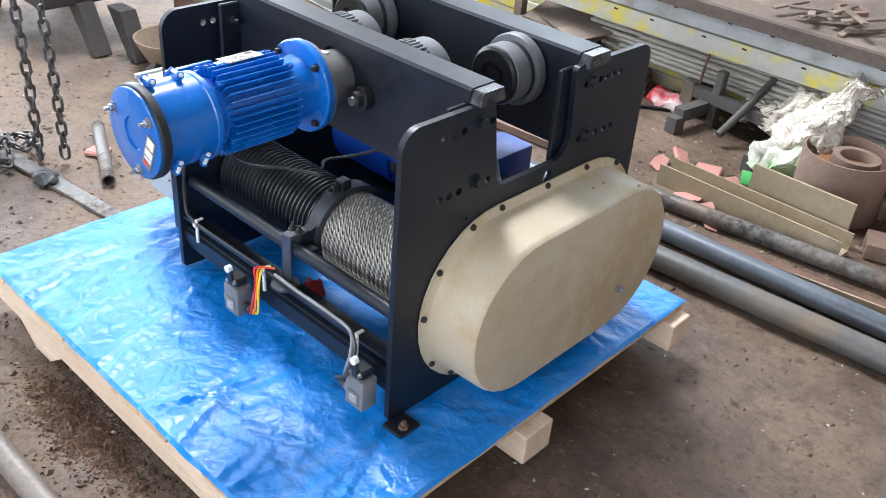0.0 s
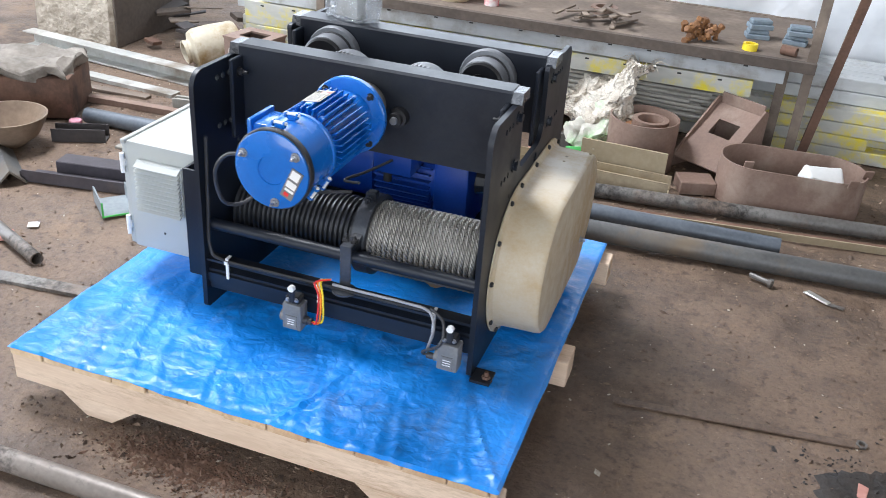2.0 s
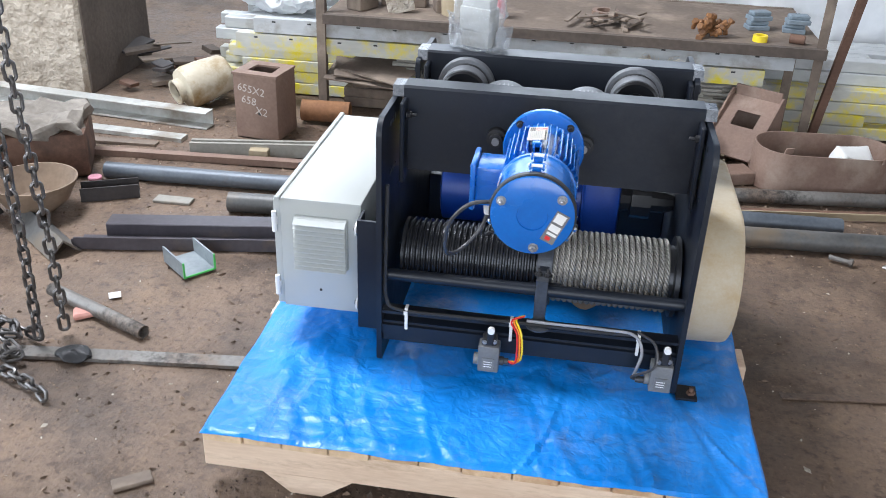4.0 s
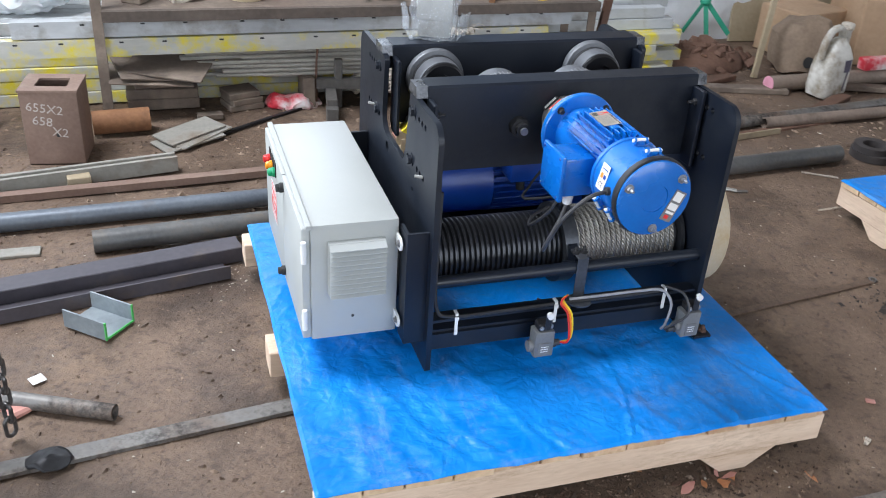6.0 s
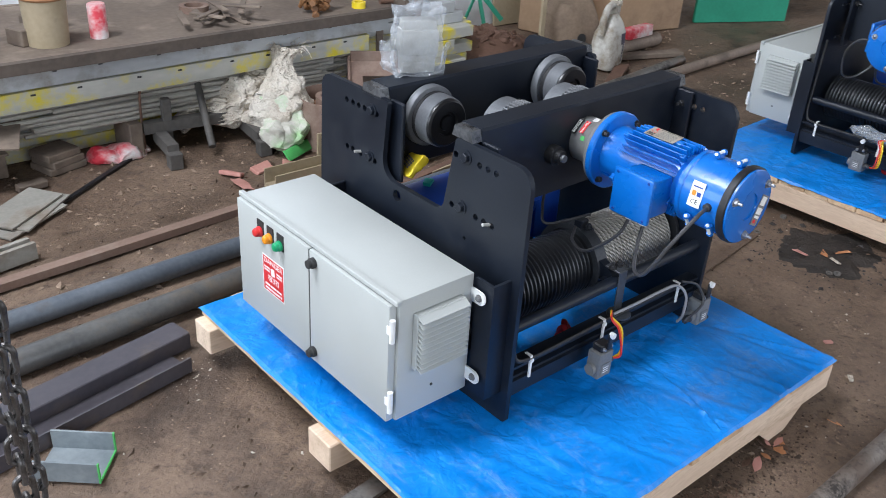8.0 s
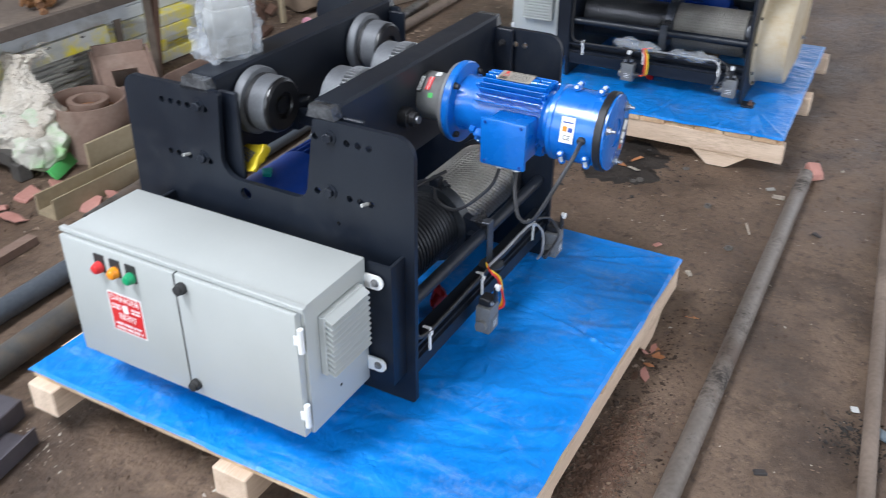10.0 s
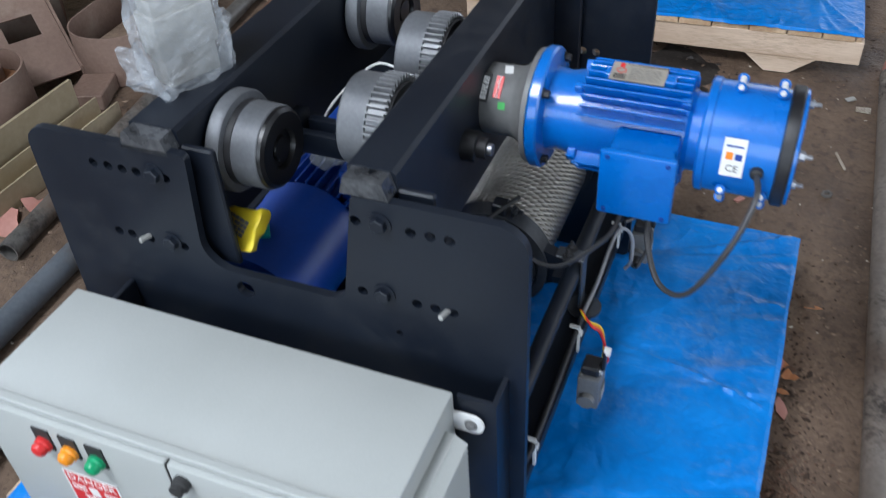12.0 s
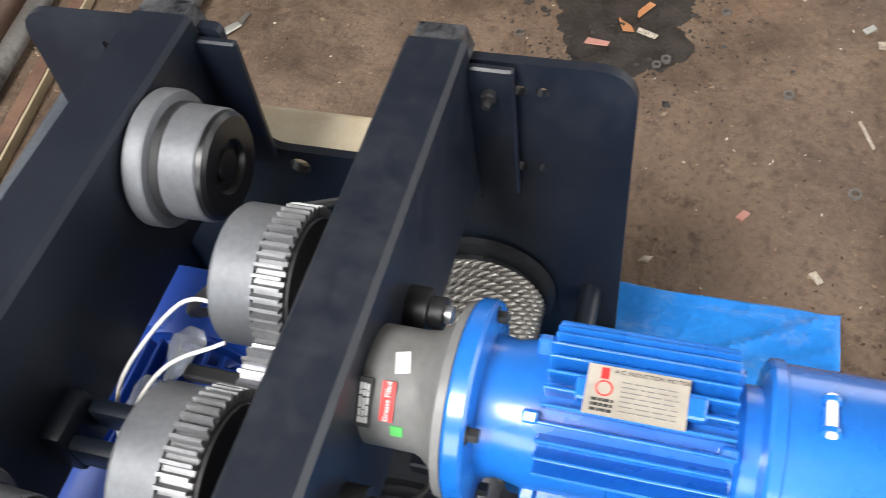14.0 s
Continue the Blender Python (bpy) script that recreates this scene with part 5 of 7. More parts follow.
# plastic-wrapped switch standing on the rear beam
WS = pose(-1.665, 1.632, 0.905, 0, 0, -24)
ws_thing = empty("wrapped_switch", (-1.665, 1.632, 0.905), "pale switch packed in clear stretch wrap on the black beam", "package")
core = merge(box(-0.047, 0.047, -0.024, 0.024, 0.006, 0.15, 0.006, 2), box(-0.052, 0.052, -0.030, 0.030, 0.055, 0.125, 0.006, 2))
part("switch_body", moved(core, WS), M_GALV, ws_thing, "pale switch body seen through the wrap")


def wrap_film(bm, cuts, seed):
    bmesh.ops.subdivide_edges(bm, edges=bm.edges[:], cuts=cuts, use_grid_fill=True)
    crumple(bm, 0.014, 20, seed)
    crumple(bm, 0.006, 60, seed + 3)
    for v in bm.verts:
        v.co.z = max(v.co.z, 0.0)
    for f in bm.faces:
        f.smooth = False
    return moved(bm, WS)


part("wrap", wrap_film(box(-0.064, 0.064, -0.042, 0.042, 0.0, 0.178), 15, 1), M_WRAP, ws_thing, "clear crumpled stretch wrap")
part("wrap_flap", wrap_film(moved(box(-0.004, 0.004, -0.028, 0.028, 0.0, 0.10), pose(-0.074, -0.01, 0.0, 0, -14, 20)), 9, 4), M_WRAP, ws_thing)
part("wrap_flap", wrap_film(moved(box(-0.004, 0.004, -0.025, 0.025, 0.0, 0.08), pose(0.072, 0.01, 0.0, 0, 12, -15)), 9, 7), M_WRAP, ws_thing)
part("wrap_flap", wrap_film(moved(box(-0.03, 0.03, -0.004, 0.004, 0.0, 0.05), pose(0.0, 0.0, 0.168, 10, 4, 8)), 9, 2), M_WRAP, ws_thing)


# ---- chain ----
def chain_link():
    bm = bmesh.new()
    path = []
    for i in range(20):
        a = 2 * math.pi * i / 20
        path.append(Vector((0.0145 * math.cos(a), 0, 0.0145 * math.sin(a) + (0.014 if math.sin(a) >= 0 else -0.014))))
    rings = []
    for i, p in enumerate(path):
        d = (path[(i + 1) % 20] - path[i - 1]).normalized()
        s = Vector((0, 1, 0))
        u = d.cross(s)
        rings.append([bm.verts.new(p + (s * math.cos(2 * math.pi * k / 8) + u * math.sin(2 * math.pi * k / 8)) * 0.0056) for k in range(8)])
    for i in range(20):
        a, b = rings[i], rings[(i + 1) % 20]
        for k in range(8):
            bm.faces.new((a[k], a[(k + 1) % 8], b[(k + 1) % 8], b[k])).smooth = True
    bmesh.ops.recalc_face_normals(bm, faces=bm.faces[:])
    return bm


def build_chain():
    c = empty("lifting_chain", (-2.93, 1.15, 0.0), "heavy dark steel lifting chain hanging and piled on soil", "chain")
    first = part("link", chain_link(), M_CHAIN, c)
    state = {"n": 0}

    def put(m):
        if state["n"] == 0:
            first.matrix_basis = m
        else:
            again(first, m)
        state["n"] += 1
    pitch = 0.0455
    rest = bmesh.new()
    for x, y, off in ((-2.945, 1.125, 0), (-2.905, 1.195, 45)):
        for i in range(117):
            z = 0.045 + i * pitch
            sway = 0.010 * math.sin(z * 3.1 + off)
            m = pose(x + sway, y + 0.004 * math.sin(z * 5), z, 0, 3 * math.sin(i * 1.7), off + (90 if i % 2 else 0))
            if i < 38:
                put(m)
            else:
                merge(rest, moved(chain_link(), m))
    part("upper_chain", rest, M_CHAIN, c)["kind"] = "stuff"
    rng = random.Random(3)
    trail = smooth_path([(-2.93, 1.13, 0.022), (-3.02, 1.15, 0.035), (-3.10, 1.13, 0.05), (-3.06, 1.07, 0.06), (-2.99, 1.09, 0.055), (-3.08, 1.17, 0.045), (-3.15, 1.10, 0.03), (-3.05, 1.00, 0.03), (-2.95, 1.02, 0.035), (-3.07, 1.06, 0.075), (-3.03, 0.98, 0.022), (-2.94, 0.95, 0.020), (-2.87, 0.92, 0.020), (-2.80, 0.88, 0.020), (-2.76, 0.85, 0.020)], 40)
    dist, last, k = 0.0, trail[0], 0
    for p, q in zip(trail, trail[1:]):
        dist += (q - p).length
        if dist > pitch * 0.95:
            dist = 0.0
            d = (q - p).normalized()
            m = Matrix.Translation(p) @ d.to_track_quat('Z', 'Y').to_matrix().to_4x4() @ pose(0, 0, 0, 0, 0, (45 if k % 2 else -45) + rng.uniform(-20, 20))
            put(m)
            k += 1
    return c


M_CHAIN = mat("dark_oiled_chain", (0.07, 0.066, 0.064), (0.17, 0.16, 0.155), 0.3, 0.42, metal=0.75, scale=30, fine=200, bump=0.1)
build_chain()


def G(x, y):
    """Height of the soil."""
    return ground_height(x, y)


# dark cast stand beyond the bowl
st = empty("machine_stand", (-4.1, 1.75, 0.0), "dark cast iron machine stand on splayed legs", "machine stand")
part("bed", box(-4.66, -3.90, 1.62, 2.12, 0.20, 0.46, 0.02, 2), M_IRON, st)
for x, y, dx in ((-3.93, 1.82, 0.14), (-3.74, 1.92, 0.12), (-4.58, 1.70, -0.10), (-4.54, 2.06, -0.08)):
    part("leg", prism([(x - 0.07, 0.215), (x + 0.05, 0.215), (x + dx + 0.03, 0.0), (x + dx - 0.04, 0.0)], (), 'y', y - 0.04, y + 0.04, 0.004), M_IRON, st)

# ---- bars and pipes on the soil ----
def long_pipe(p, q, r, material, label, wall=0.005, name="steel_pipe"):
    a, b = Vector((*p, 0.0)), Vector((*q, 0.0))
    a.z = b.z = r + max(G(*p), G(*q), -0.004)
    return thing(name, pipe(a, b, r, wall), material, label, "pipe", "steel pipes on the floor")


def flat_bar(p, q, w, h, material, label, z=0.0, name="flat_bar", section=None):
    return thing(name, beam((*p, z), (*q, z), section or rect(w, h)), material, label, "steel bar", "steel bars on the floor")


long_pipe((-3.35, 0.388), (0.312, 0.430), 0.029, M_LONGP, "long grey steel pipe with dark stains on soil")
long_pipe((-1.95, -0.045), (0.40, 0.116), 0.021, M_RUSTP, "long rusty brown steel pipe lying on soil")
long_pipe((-3.065, 1.412), (-2.643, 1.223), 0.023, M_PIPE, "short grey steel tube lying on soil")
long_pipe((-2.72, 2.175), (0.66, 2.415), 0.041, M_PIPED, "long dark grey pipe behind the pallet")
long_pipe((-3.367, 2.385), (-0.226, 2.515), 0.036, M_PIPEB, "long blue-grey pipe behind the pallet")
long_pipe((-1.40, 2.66), (1.75, 3.06), 0.031, M_PIPE, "thin grey pipe lying beside a rusty strip")
long_pipe((0.55, 2.86), (2.6, 2.98), 0.03, M_RUSTP, "rusty pipe lying on the far soil")
flat_bar((-3.75, 0.975), (-2.02, 1.182), 0.055, 0.012, M_PIPE, "grey flat bar running under the pallet")
flat_bar((-3.75, 2.61), (-1.57, 2.76), 0.045, 0.03, M_BROWN, "long rusty flat bar on the soil")
flat_bar((-1.06, 2.585), (0.97, 2.88), 0.04, 0.012, M_RUST, "long reddish strip between two pipes")
flat_bar((-0.75, 2.585), (0.6, 2.785), 0.008, 0.03, M_TAN, "thin pale strip on the floor")
flat_bar((-3.12, 2.73), (-2.405, 2.86), 0.06, 0.065, M_GREYBAR, "grey slotted channel bar on the soil", section=[(-0.03, 0), (0.03, 0), (0.03, 0.065), (0.012, 0.065), (0.012, 0.05), (-0.012, 0.05), (-0.012, 0.065), (-0.03, 0.065)])
flat_bar((-4.45, 3.22), (-3.17, 3.07), 0.11, 0.09, M_GALV, "pale galvanised channel lying on its side", section=[(-0.05, 0), (-0.05, 0.085), (0.03, 0.085), (0.03, 0.079), (-0.044, 0.079), (-0.044, 0.006), (0.03, 0.006), (0.03, 0)])
flat_bar((-4.28, 2.95), (-3.22, 2.88), 0.07, 0.02, M_GALV, "pale flat strip of scrap steel")
flat_bar((-3.98, 2.76), (-3.32, 2.79), 0.05, 0.012, M_BENCH, "dusty offcut of strip steel")
flat_bar((-0.66, 1.318), (0.02, 1.402), 0.028, 0.005, M_SOIL, "thin steel strip trodden into the soil")
# white angle offcut leaning on the long pipe
thing("angle_offcut", moved(beam((-0.17, 0, 0), (0.17, 0, 0), angle_iron(0.06, 0.06, 0.005)), pose(-2.66, 0.445, 0.030, 44, 6, -12)), M_GALV, "white angle steel offcut against the long pipe", "steel bar")
# two dark channels side by side, one on its flanges and one on its web
flat_bar((-3.10, 1.895), (-2.225, 2.058), 0.09, 0.056, M_PURP, "dark mill-scale channel lying on its flanges", 0.0, "steel_channel", [(-0.045, 0), (-0.038, 0), (-0.038, 0.049), (0.038, 0.049), (0.038, 0), (0.045, 0), (0.045, 0.053), (0.042, 0.056), (-0.042, 0.056), (-0.045, 0.053)])
flat_bar((-3.17, 1.785), (-2.28, 1.952), 0.11, 0.05, M_PURP, "dark mill-scale channel lying on its web", 0.0, "steel_channel", [(-0.055, 0), (0.055, 0), (0.055, 0.050), (0.049, 0.050), (0.047, 0.010), (-0.049, 0.006), (-0.055, 0.006)])
flat_bar((-3.17, 1.733), (-2.40, 1.8775), 0.006, 0.042, M_PURP, "dark mill-scale flat strip on edge", 0.0, "steel_strip")

# short channel offcut with green edges
thing("steel_offcut", moved(box(-0.045, 0.045, -0.025, 0.025, 0, 0.05, 0.003, 1), pose(-2.79, 2.74, 0, 0, 0, 8)), M_TAN, "small pale steel offcut by the slotted bar", "scrap")
uc = empty("channel_offcut", (-2.70, 1.72, 0.0), "short grey channel offcut with green painted edges", "steel offcut")
part("channel", beam((-2.756, 1.757, 0.002), (-2.633, 1.650, 0.002), chan(0.125, 0.062, 0.006)), M_UCHAN, uc)
part("green_edge", beam((-2.6333, 1.6503, 0.0015), (-2.6303, 1.6477, 0.0015), chan(0.126, 0.063, 0.007)), M_LGREEN, uc)
# small bracket pieces near the bowl
thing("angle_offcut", beam((-3.48, 1.93, 0), (-3.17, 1.68, 0), [(-0.062, 0), (0, 0.062), (0.062, 0), (0.052, 0), (0, 0.052), (-0.052, 0)]), M_PIPED, "grey angle offcut standing like a tent", "steel offcut")
thing("channel_offcut", beam((-3.36, 2.15, 0), (-3.15, 2.25, 0), chan(0.08, 0.06, 0.006)), M_IRON, "dark channel offcut beside the bowl", "steel offcut")
thing("bottle_cap", lathe([(0.028, 0.0), (0.030, 0.004), (0.030, 0.016), (0.026, 0.020)], 'z', (-3.40, 2.34, 0.0), 20), M_PINKE, "pink plastic cap on the soil", "cap")
thing("steel_scrap", box(-3.06, -2.90, 2.18, 2.24, 0.0, 0.012, 0.002, 1), M_GREYBAR, "small pale steel strip on soil", "scrap")

# ---- vessels and boxes ----
bowl = shell([(0.06, 0.005), (0.125, 0.055), (0.165, 0.130), (0.170, 0.145), (0.163, 0.145), (0.118, 0.062), (0.055, 0.014)], 'z', (-3.465, 2.0, 0.0), 44)
merge(bowl, lathe([(0.10, 0.048), (0.075, 0.060), (0.02, 0.066)], 'z', (-3.465, 2.0, 0.0), 24))
thing("steel_bowl", bowl, M_BOWL, "dished brown steel end cap filled with dust", "bowl")
blk = empty("brick_block", (-3.66, 2.28, 0.0), "red-brown block with a crumbling cement top", "block")
part("body", moved(box(-0.20, 0.20, -0.17, 0.17, 0.0, 0.20, 0.012, 2), pose(-3.69, 2.45, 0, 0, 0, 24)), M_RUST, blk)
cap = box(-0.20, 0.205, -0.172, 0.172, 0.199, 0.245, 0.01, 1)
bmesh.ops.subdivide_edges(cap, edges=cap.edges[:], cuts=7, use_grid_fill=True)
crumple(cap, 0.045, 11, 3)
crumple(cap, 0.016, 34, 1)
part("cement_cap", moved(cap, pose(-3.69, 2.45, 0, 0, 0, 24)), M_CONC, blk)


bb = empty("steel_box", (-2.86, 2.95, 0.0), "red-brown square steel box with chalk marks", "steel box")
BM = pose(-2.872, 3.095, 0, 0, 0, -8)
part("wall", moved(prism(rounded([(-0.115, -0.105, 0.006), (0.115, -0.105, 0.006), (0.115, 0.105, 0.006), (-0.115, 0.105, 0.006)], 2), [[(-0.105, -0.095), (0.105, -0.095), (0.105, 0.095), (-0.105, 0.095)]], 'z', 0.0, 0.315), BM), M_BROWN, bb)
part("top_plate", moved(prism([(-0.118, -0.108), (0.118, -0.108), (0.118, 0.108), (-0.118, 0.108)], [rounded([(-0.062, -0.05, 0.01), (0.07, -0.055, 0.01), (0.065, 0.055, 0.01), (-0.06, 0.05, 0.01)], 3)], 'z', 0.3155, 0.326), BM), M_BROWN, bb)
for word, dx, zz, size in (("655X2", -0.02, 0.245, 0.054), ("658", -0.035, 0.190, 0.054), ("X2", 0.03, 0.140, 0.054)):
    lettering("chalk_number", word, size, BM @ frame_of((dx, -0.1062, zz), (1, 0, -0.16), (0.16, 0, 1)), M_CHALK, bb)
part("bolt_hole", moved(lathe([(0.009, 0), (0.009, 0.001)], 'z', seg=12), BM @ frame_of((0.02, -0.1052, 0.13), (1, 0, 0), (0, 0, 1))), M_INK, bb)
thing("steel_pipe", pipe((-2.75, 3.30, 0.056), (-2.50, 3.32, 0.056), 0.055, 0.006), M_RUSTO, "short orange-rusty pipe beside the steel box", "pipe")
# wide-necked jar lying on its side
dr = shell([(0.0005, 0.0), (0.092, 0.002), (0.102, 0.014), (0.112, 0.15), (0.116, 0.235), (0.104, 0.262), (0.066, 0.275), (0.060, 0.290), (0.066, 0.294), (0.066, 0.312), (0.057, 0.312), (0.052, 0.280), (0.100, 0.255), (0.108, 0.15), (0.095, 0.018), (0.0005, 0.01)], 'z', (0, 0, 0), 40)
jm = Matrix.Translation((-3.25, 3.54, 0.150)) @ Vector((-0.20, -0.24, -0.062)).to_track_quat('Z', 'Y').to_matrix().to_4x4()
thing("wide_necked_jar", crumple(moved(dr, jm), 0.004, 9, 2), M_CREAMD, "stained cream plastic jar lying on its side", "jar")
# pillar
pil = box(-4.56, -4.0, 3.41, 4.18, -0.02, 5.38, 0.02, 1)
bmesh.ops.subdivide_edges(pil, edges=[e for e in pil.edges if e.calc_length() > 0.3], cuts=14, use_grid_fill=True)
crumple(pil, 0.02, 5, 2)
# Thin slab on the east face: its shade and dirt are put into the colour.
structure("pillar_side", box(-3.995, -3.982, 3.425, 4.165, 0.0, 5.36, 0.003, 1), M_DBROWN, "dark brown slab for the shaded, dirty side of the masonry pillar", "pillar")
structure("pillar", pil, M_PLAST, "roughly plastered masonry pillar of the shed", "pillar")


def oval(cx, cy, lx, ly, r, turn=0.0, n=7):
    pts = rounded([(-lx, -ly, r), (lx, -ly, r), (lx, ly, r), (-lx, ly, r)], n)
    c, s = math.cos(radians(turn)), math.sin(radians(turn))
    return [(cx + a * c - b * s, cy + a * s + b * c) for a, b in pts]


sh = empty("oval_shell", (-0.22, 3.04, 0.0), "red-brown rolled steel shell with an open top", "steel shell", "rolled shells")
part("wall", prism(oval(-0.215, 3.055, 0.305, 0.16, 0.15, 4), [oval(-0.215, 3.055, 0.298, 0.153, 0.143, 4)], 'z', 0.0, 0.19), M_BROWN, sh)
for x, y in ((-0.40, 2.905), (0.02, 2.905), (0.085, 3.05)):
    part("tab", moved(box(-0.02, 0.02, -0.004, 0.004, -0.01, 0.035, 0.002, 1), pose(x, y + 0.004, 0.185, 18, 0, 20)), M_BROWN, sh)
thing("cloth_scrap", moved(crumple(box(-0.08, 0.08, -0.05, 0.05, 0, 0.1, 0.02, 3), 0.03, 14, 3), pose(-0.11, 3.04, 0.09, 20, 10, 20)), M_WHITE, "white crumpled scrap inside the shell", "scrap")
structure("shell_fill", box(-0.40, -0.02, 2.95, 3.16, 0.0, 0.09, 0.01, 1), M_DEBRIS, "rusty scrap heaped in the shell", "scrap")
sh2 = empty("round_shell", (-0.93, 3.15, 0.0), "round brown rolled steel shell", "steel shell", "rolled shells")
part("wall", shell([(0.160, 0.0), (0.160, 0.235), (0.153, 0.235), (0.153, 0.0)], 'z', (-0.885, 3.19, 0), 44), M_BROWN, sh2)
part("inner_ring", shell([(0.085, 0.16), (0.085, 0.20), (0.06, 0.20), (0.06, 0.16)], 'z', (-0.86, 3.21, 0.02), 30), M_BROWN, sh2)
part("scrap_fill", crumple(lathe([(0.148, 0.01), (0.148, 0.165), (0.10, 0.18), (0.04, 0.17)], 'z', (-0.885, 3.19, 0), 24), 0.012, 30, 2), M_RUSTO, sh2)
# wedge-shaped plate box
wg = empty("plate_hopper", (-0.52, 3.38, 0.0), "brown welded plate hopper with a square hole", "steel fabrication")
WM = pose(-0.545, 3.30, 0.0, 0, 0, -32) @ Matrix.Scale(0.98, 4)
part("slope", moved(moved(prism(rounded([(-0.13, -0.18, 0.0), (0.13, -0.18, 0.0), (0.13, 0.18, 0.0), (-0.13, 0.18, 0.0)]), [[(-0.06, 0.0), (0.06, 0.0), (0.06, 0.09), (-0.06, 0.09)]], 'z', 0, 0.010), pose(0, 0, 0.16, 38, 0, 0)), WM), M_BROWN, wg)
for sx in (-0.135, 0.125):
    part("cheek", moved(prism([(-0.15, 0.0), (0.16, 0.0), (0.16, 0.30), (0.13, 0.31), (-0.15, 0.07)], (), 'x', sx, sx + 0.010), WM), M_BROWN, wg)
part("upper_plate", moved(box(-0.12, 0.12, 0.14, 0.150, 0.0, 0.33, 0.002, 1), WM), M_BROWN, wg)
# tan channels before the shells
flat_bar((-1.42, 2.865), (-0.70, 2.85), 0.10, 0.085, M_TAN, "tan painted channel on its web", name="steel_channel", section=[(-0.05, 0), (0.05, 0), (0.05, 0.085), (0.043, 0.085), (0.043, 0.02), (-0.043, 0.02), (-0.043, 0.085), (-0.05, 0.085)])
flat_bar((-1.12, 2.955), (-0.735, 2.945), 0.012, 0.165, M_TAN, "tan painted plate standing on edge", name="steel_plate")
thing("steel_offcut", moved(box(-0.08, 0.08, -0.06, 0.06, 0, 0.06, 0.004, 1), pose(-0.60, 3.00, 0, 0, 0, 20)), M_BROWN, "brown steel offcut by the shells", "scrap")


# ---- sacks ----
def sack(name, base, tip, profile, material, label, seed, squash=0.75):
    """A limp bag: radius along its axis, with folds that gather at the neck."""
    base, tip = Vector(base), Vector(tip)
    length = (tip - base).length
    seg, steps = 56, 46
    bm = bmesh.new()
    rings = []
    for i in range(steps + 1):
        t = i / steps
        k = min(int(t * (len(profile) - 1)), len(profile) - 2)
        f = t * (len(profile) - 1) - k
        f = f * f * (3 - 2 * f)
        r = profile[k] * (1 - f) + profile[k + 1] * f
        ring = []
        for j in range(seg):
            a = 2 * math.pi * j / seg
            c, sn = math.cos(a), math.sin(a)
            fold = abs(noise.noise((c * 1.5, sn * 1.5, t * 2.4 + seed))) * 0.9 + abs(noise.noise((c * 4, sn * 4, t * 3.5 + seed * 2))) * 0.35
            rr = r * (1.12 - 0.55 * fold)
            sag = Vector((noise.noise((t * 3, seed, 0)), noise.noise((t * 3, seed, 5)), 0)) * 0.05
            ring.append(bm.verts.new((rr * c + sag.x, rr * sn * squash + sag.y, t * length)))
        rings.append(ring)
    for p, q in zip(rings, rings[1:]):
        for j in range(seg):
            bm.faces.new((p[j], p[(j + 1) % seg], q[(j + 1) % seg], q[j])).smooth = True
    bm.faces.new(rings[0][::-1])
    bm.faces.new(rings[-1])
    bmesh.ops.recalc_face_normals(bm, faces=bm.faces[:])
    bm.transform(Matrix.Translation(base) @ (tip - base).to_track_quat('Z', 'Y').to_matrix().to_4x4())
    for v in bm.verts:
        v.co += noise.noise_vector(v.co * 11 + Vector((seed, 0, 0))) * 0.030
        v.co += noise.noise_vector(v.co * 26 + Vector((seed, 3, 0))) * 0.013
        v.co += noise.noise_vector(v.co * 60 + Vector((seed, 5, 0))) * 0.004
        v.co.z = max(v.co.z, 0.003 + 0.003 * noise.noise(v.co * 30))
    return thing(name, bm, material, label, "sack")


sack("woven_sack", (-1.13, 3.29, 0.05), (-0.97, 3.42, 0.41), (0.09, 0.15, 0.15, 0.12, 0.085, 0.05, 0.07), M_SACK, "crumpled cream woven sack with a tied neck", 1.0)
sack("woven_sack", (-1.48, 3.60, 0.06), (-1.05, 3.47, 0.24), (0.05, 0.09, 0.10, 0.12, 0.12, 0.09), M_SACK, "limp white crumpled sack spread over the scrap", 4.0)
fray = bmesh.new()
frng = random.Random(6)
for i in range(46):
    a, l = frng.uniform(0, 6.28), frng.uniform(0.04, 0.10)
    p = Vector((-0.965 + 0.045 * math.cos(a), 3.42 + 0.045 * math.sin(a), 0.39))
    merge(fray, tube([p, p + Vector((math.cos(a) * l * 0.4, math.sin(a) * l * 0.4, l * 0.5)), p + Vector((math.cos(a) * l * 0.9, math.sin(a) * l * 0.9, l * frng.uniform(-0.1, 0.6)))], 0.0013, 3, 5))
thing("frayed_neck", fray, M_SACK, "frayed fibres at the neck of the sack", "fibres")
gs = empty("printed_bag", (-1.17, 3.00, 0.0), "open white bag with green print", "bag")
wb = sack("bag", (-1.19, 3.15, 0.04), (-1.07, 3.32, 0.21), (0.05, 0.11, 0.12, 0.11, 0.10, 0.09), M_SACKW, "", 8.0, 0.55)
wb.parent = gs
wb.matrix_parent_inverse = Matrix.Translation(-gs.location)
del wb["category"]
part("green_print", crumple(moved(box(-0.10, 0.10, -0.004, 0.004, 0.0, 0.055, 0.003, 2), pose(-1.11, 3.10, 0.012, -38, 0, 24)), 0.008, 18, 2), M_LGREEN, gs)
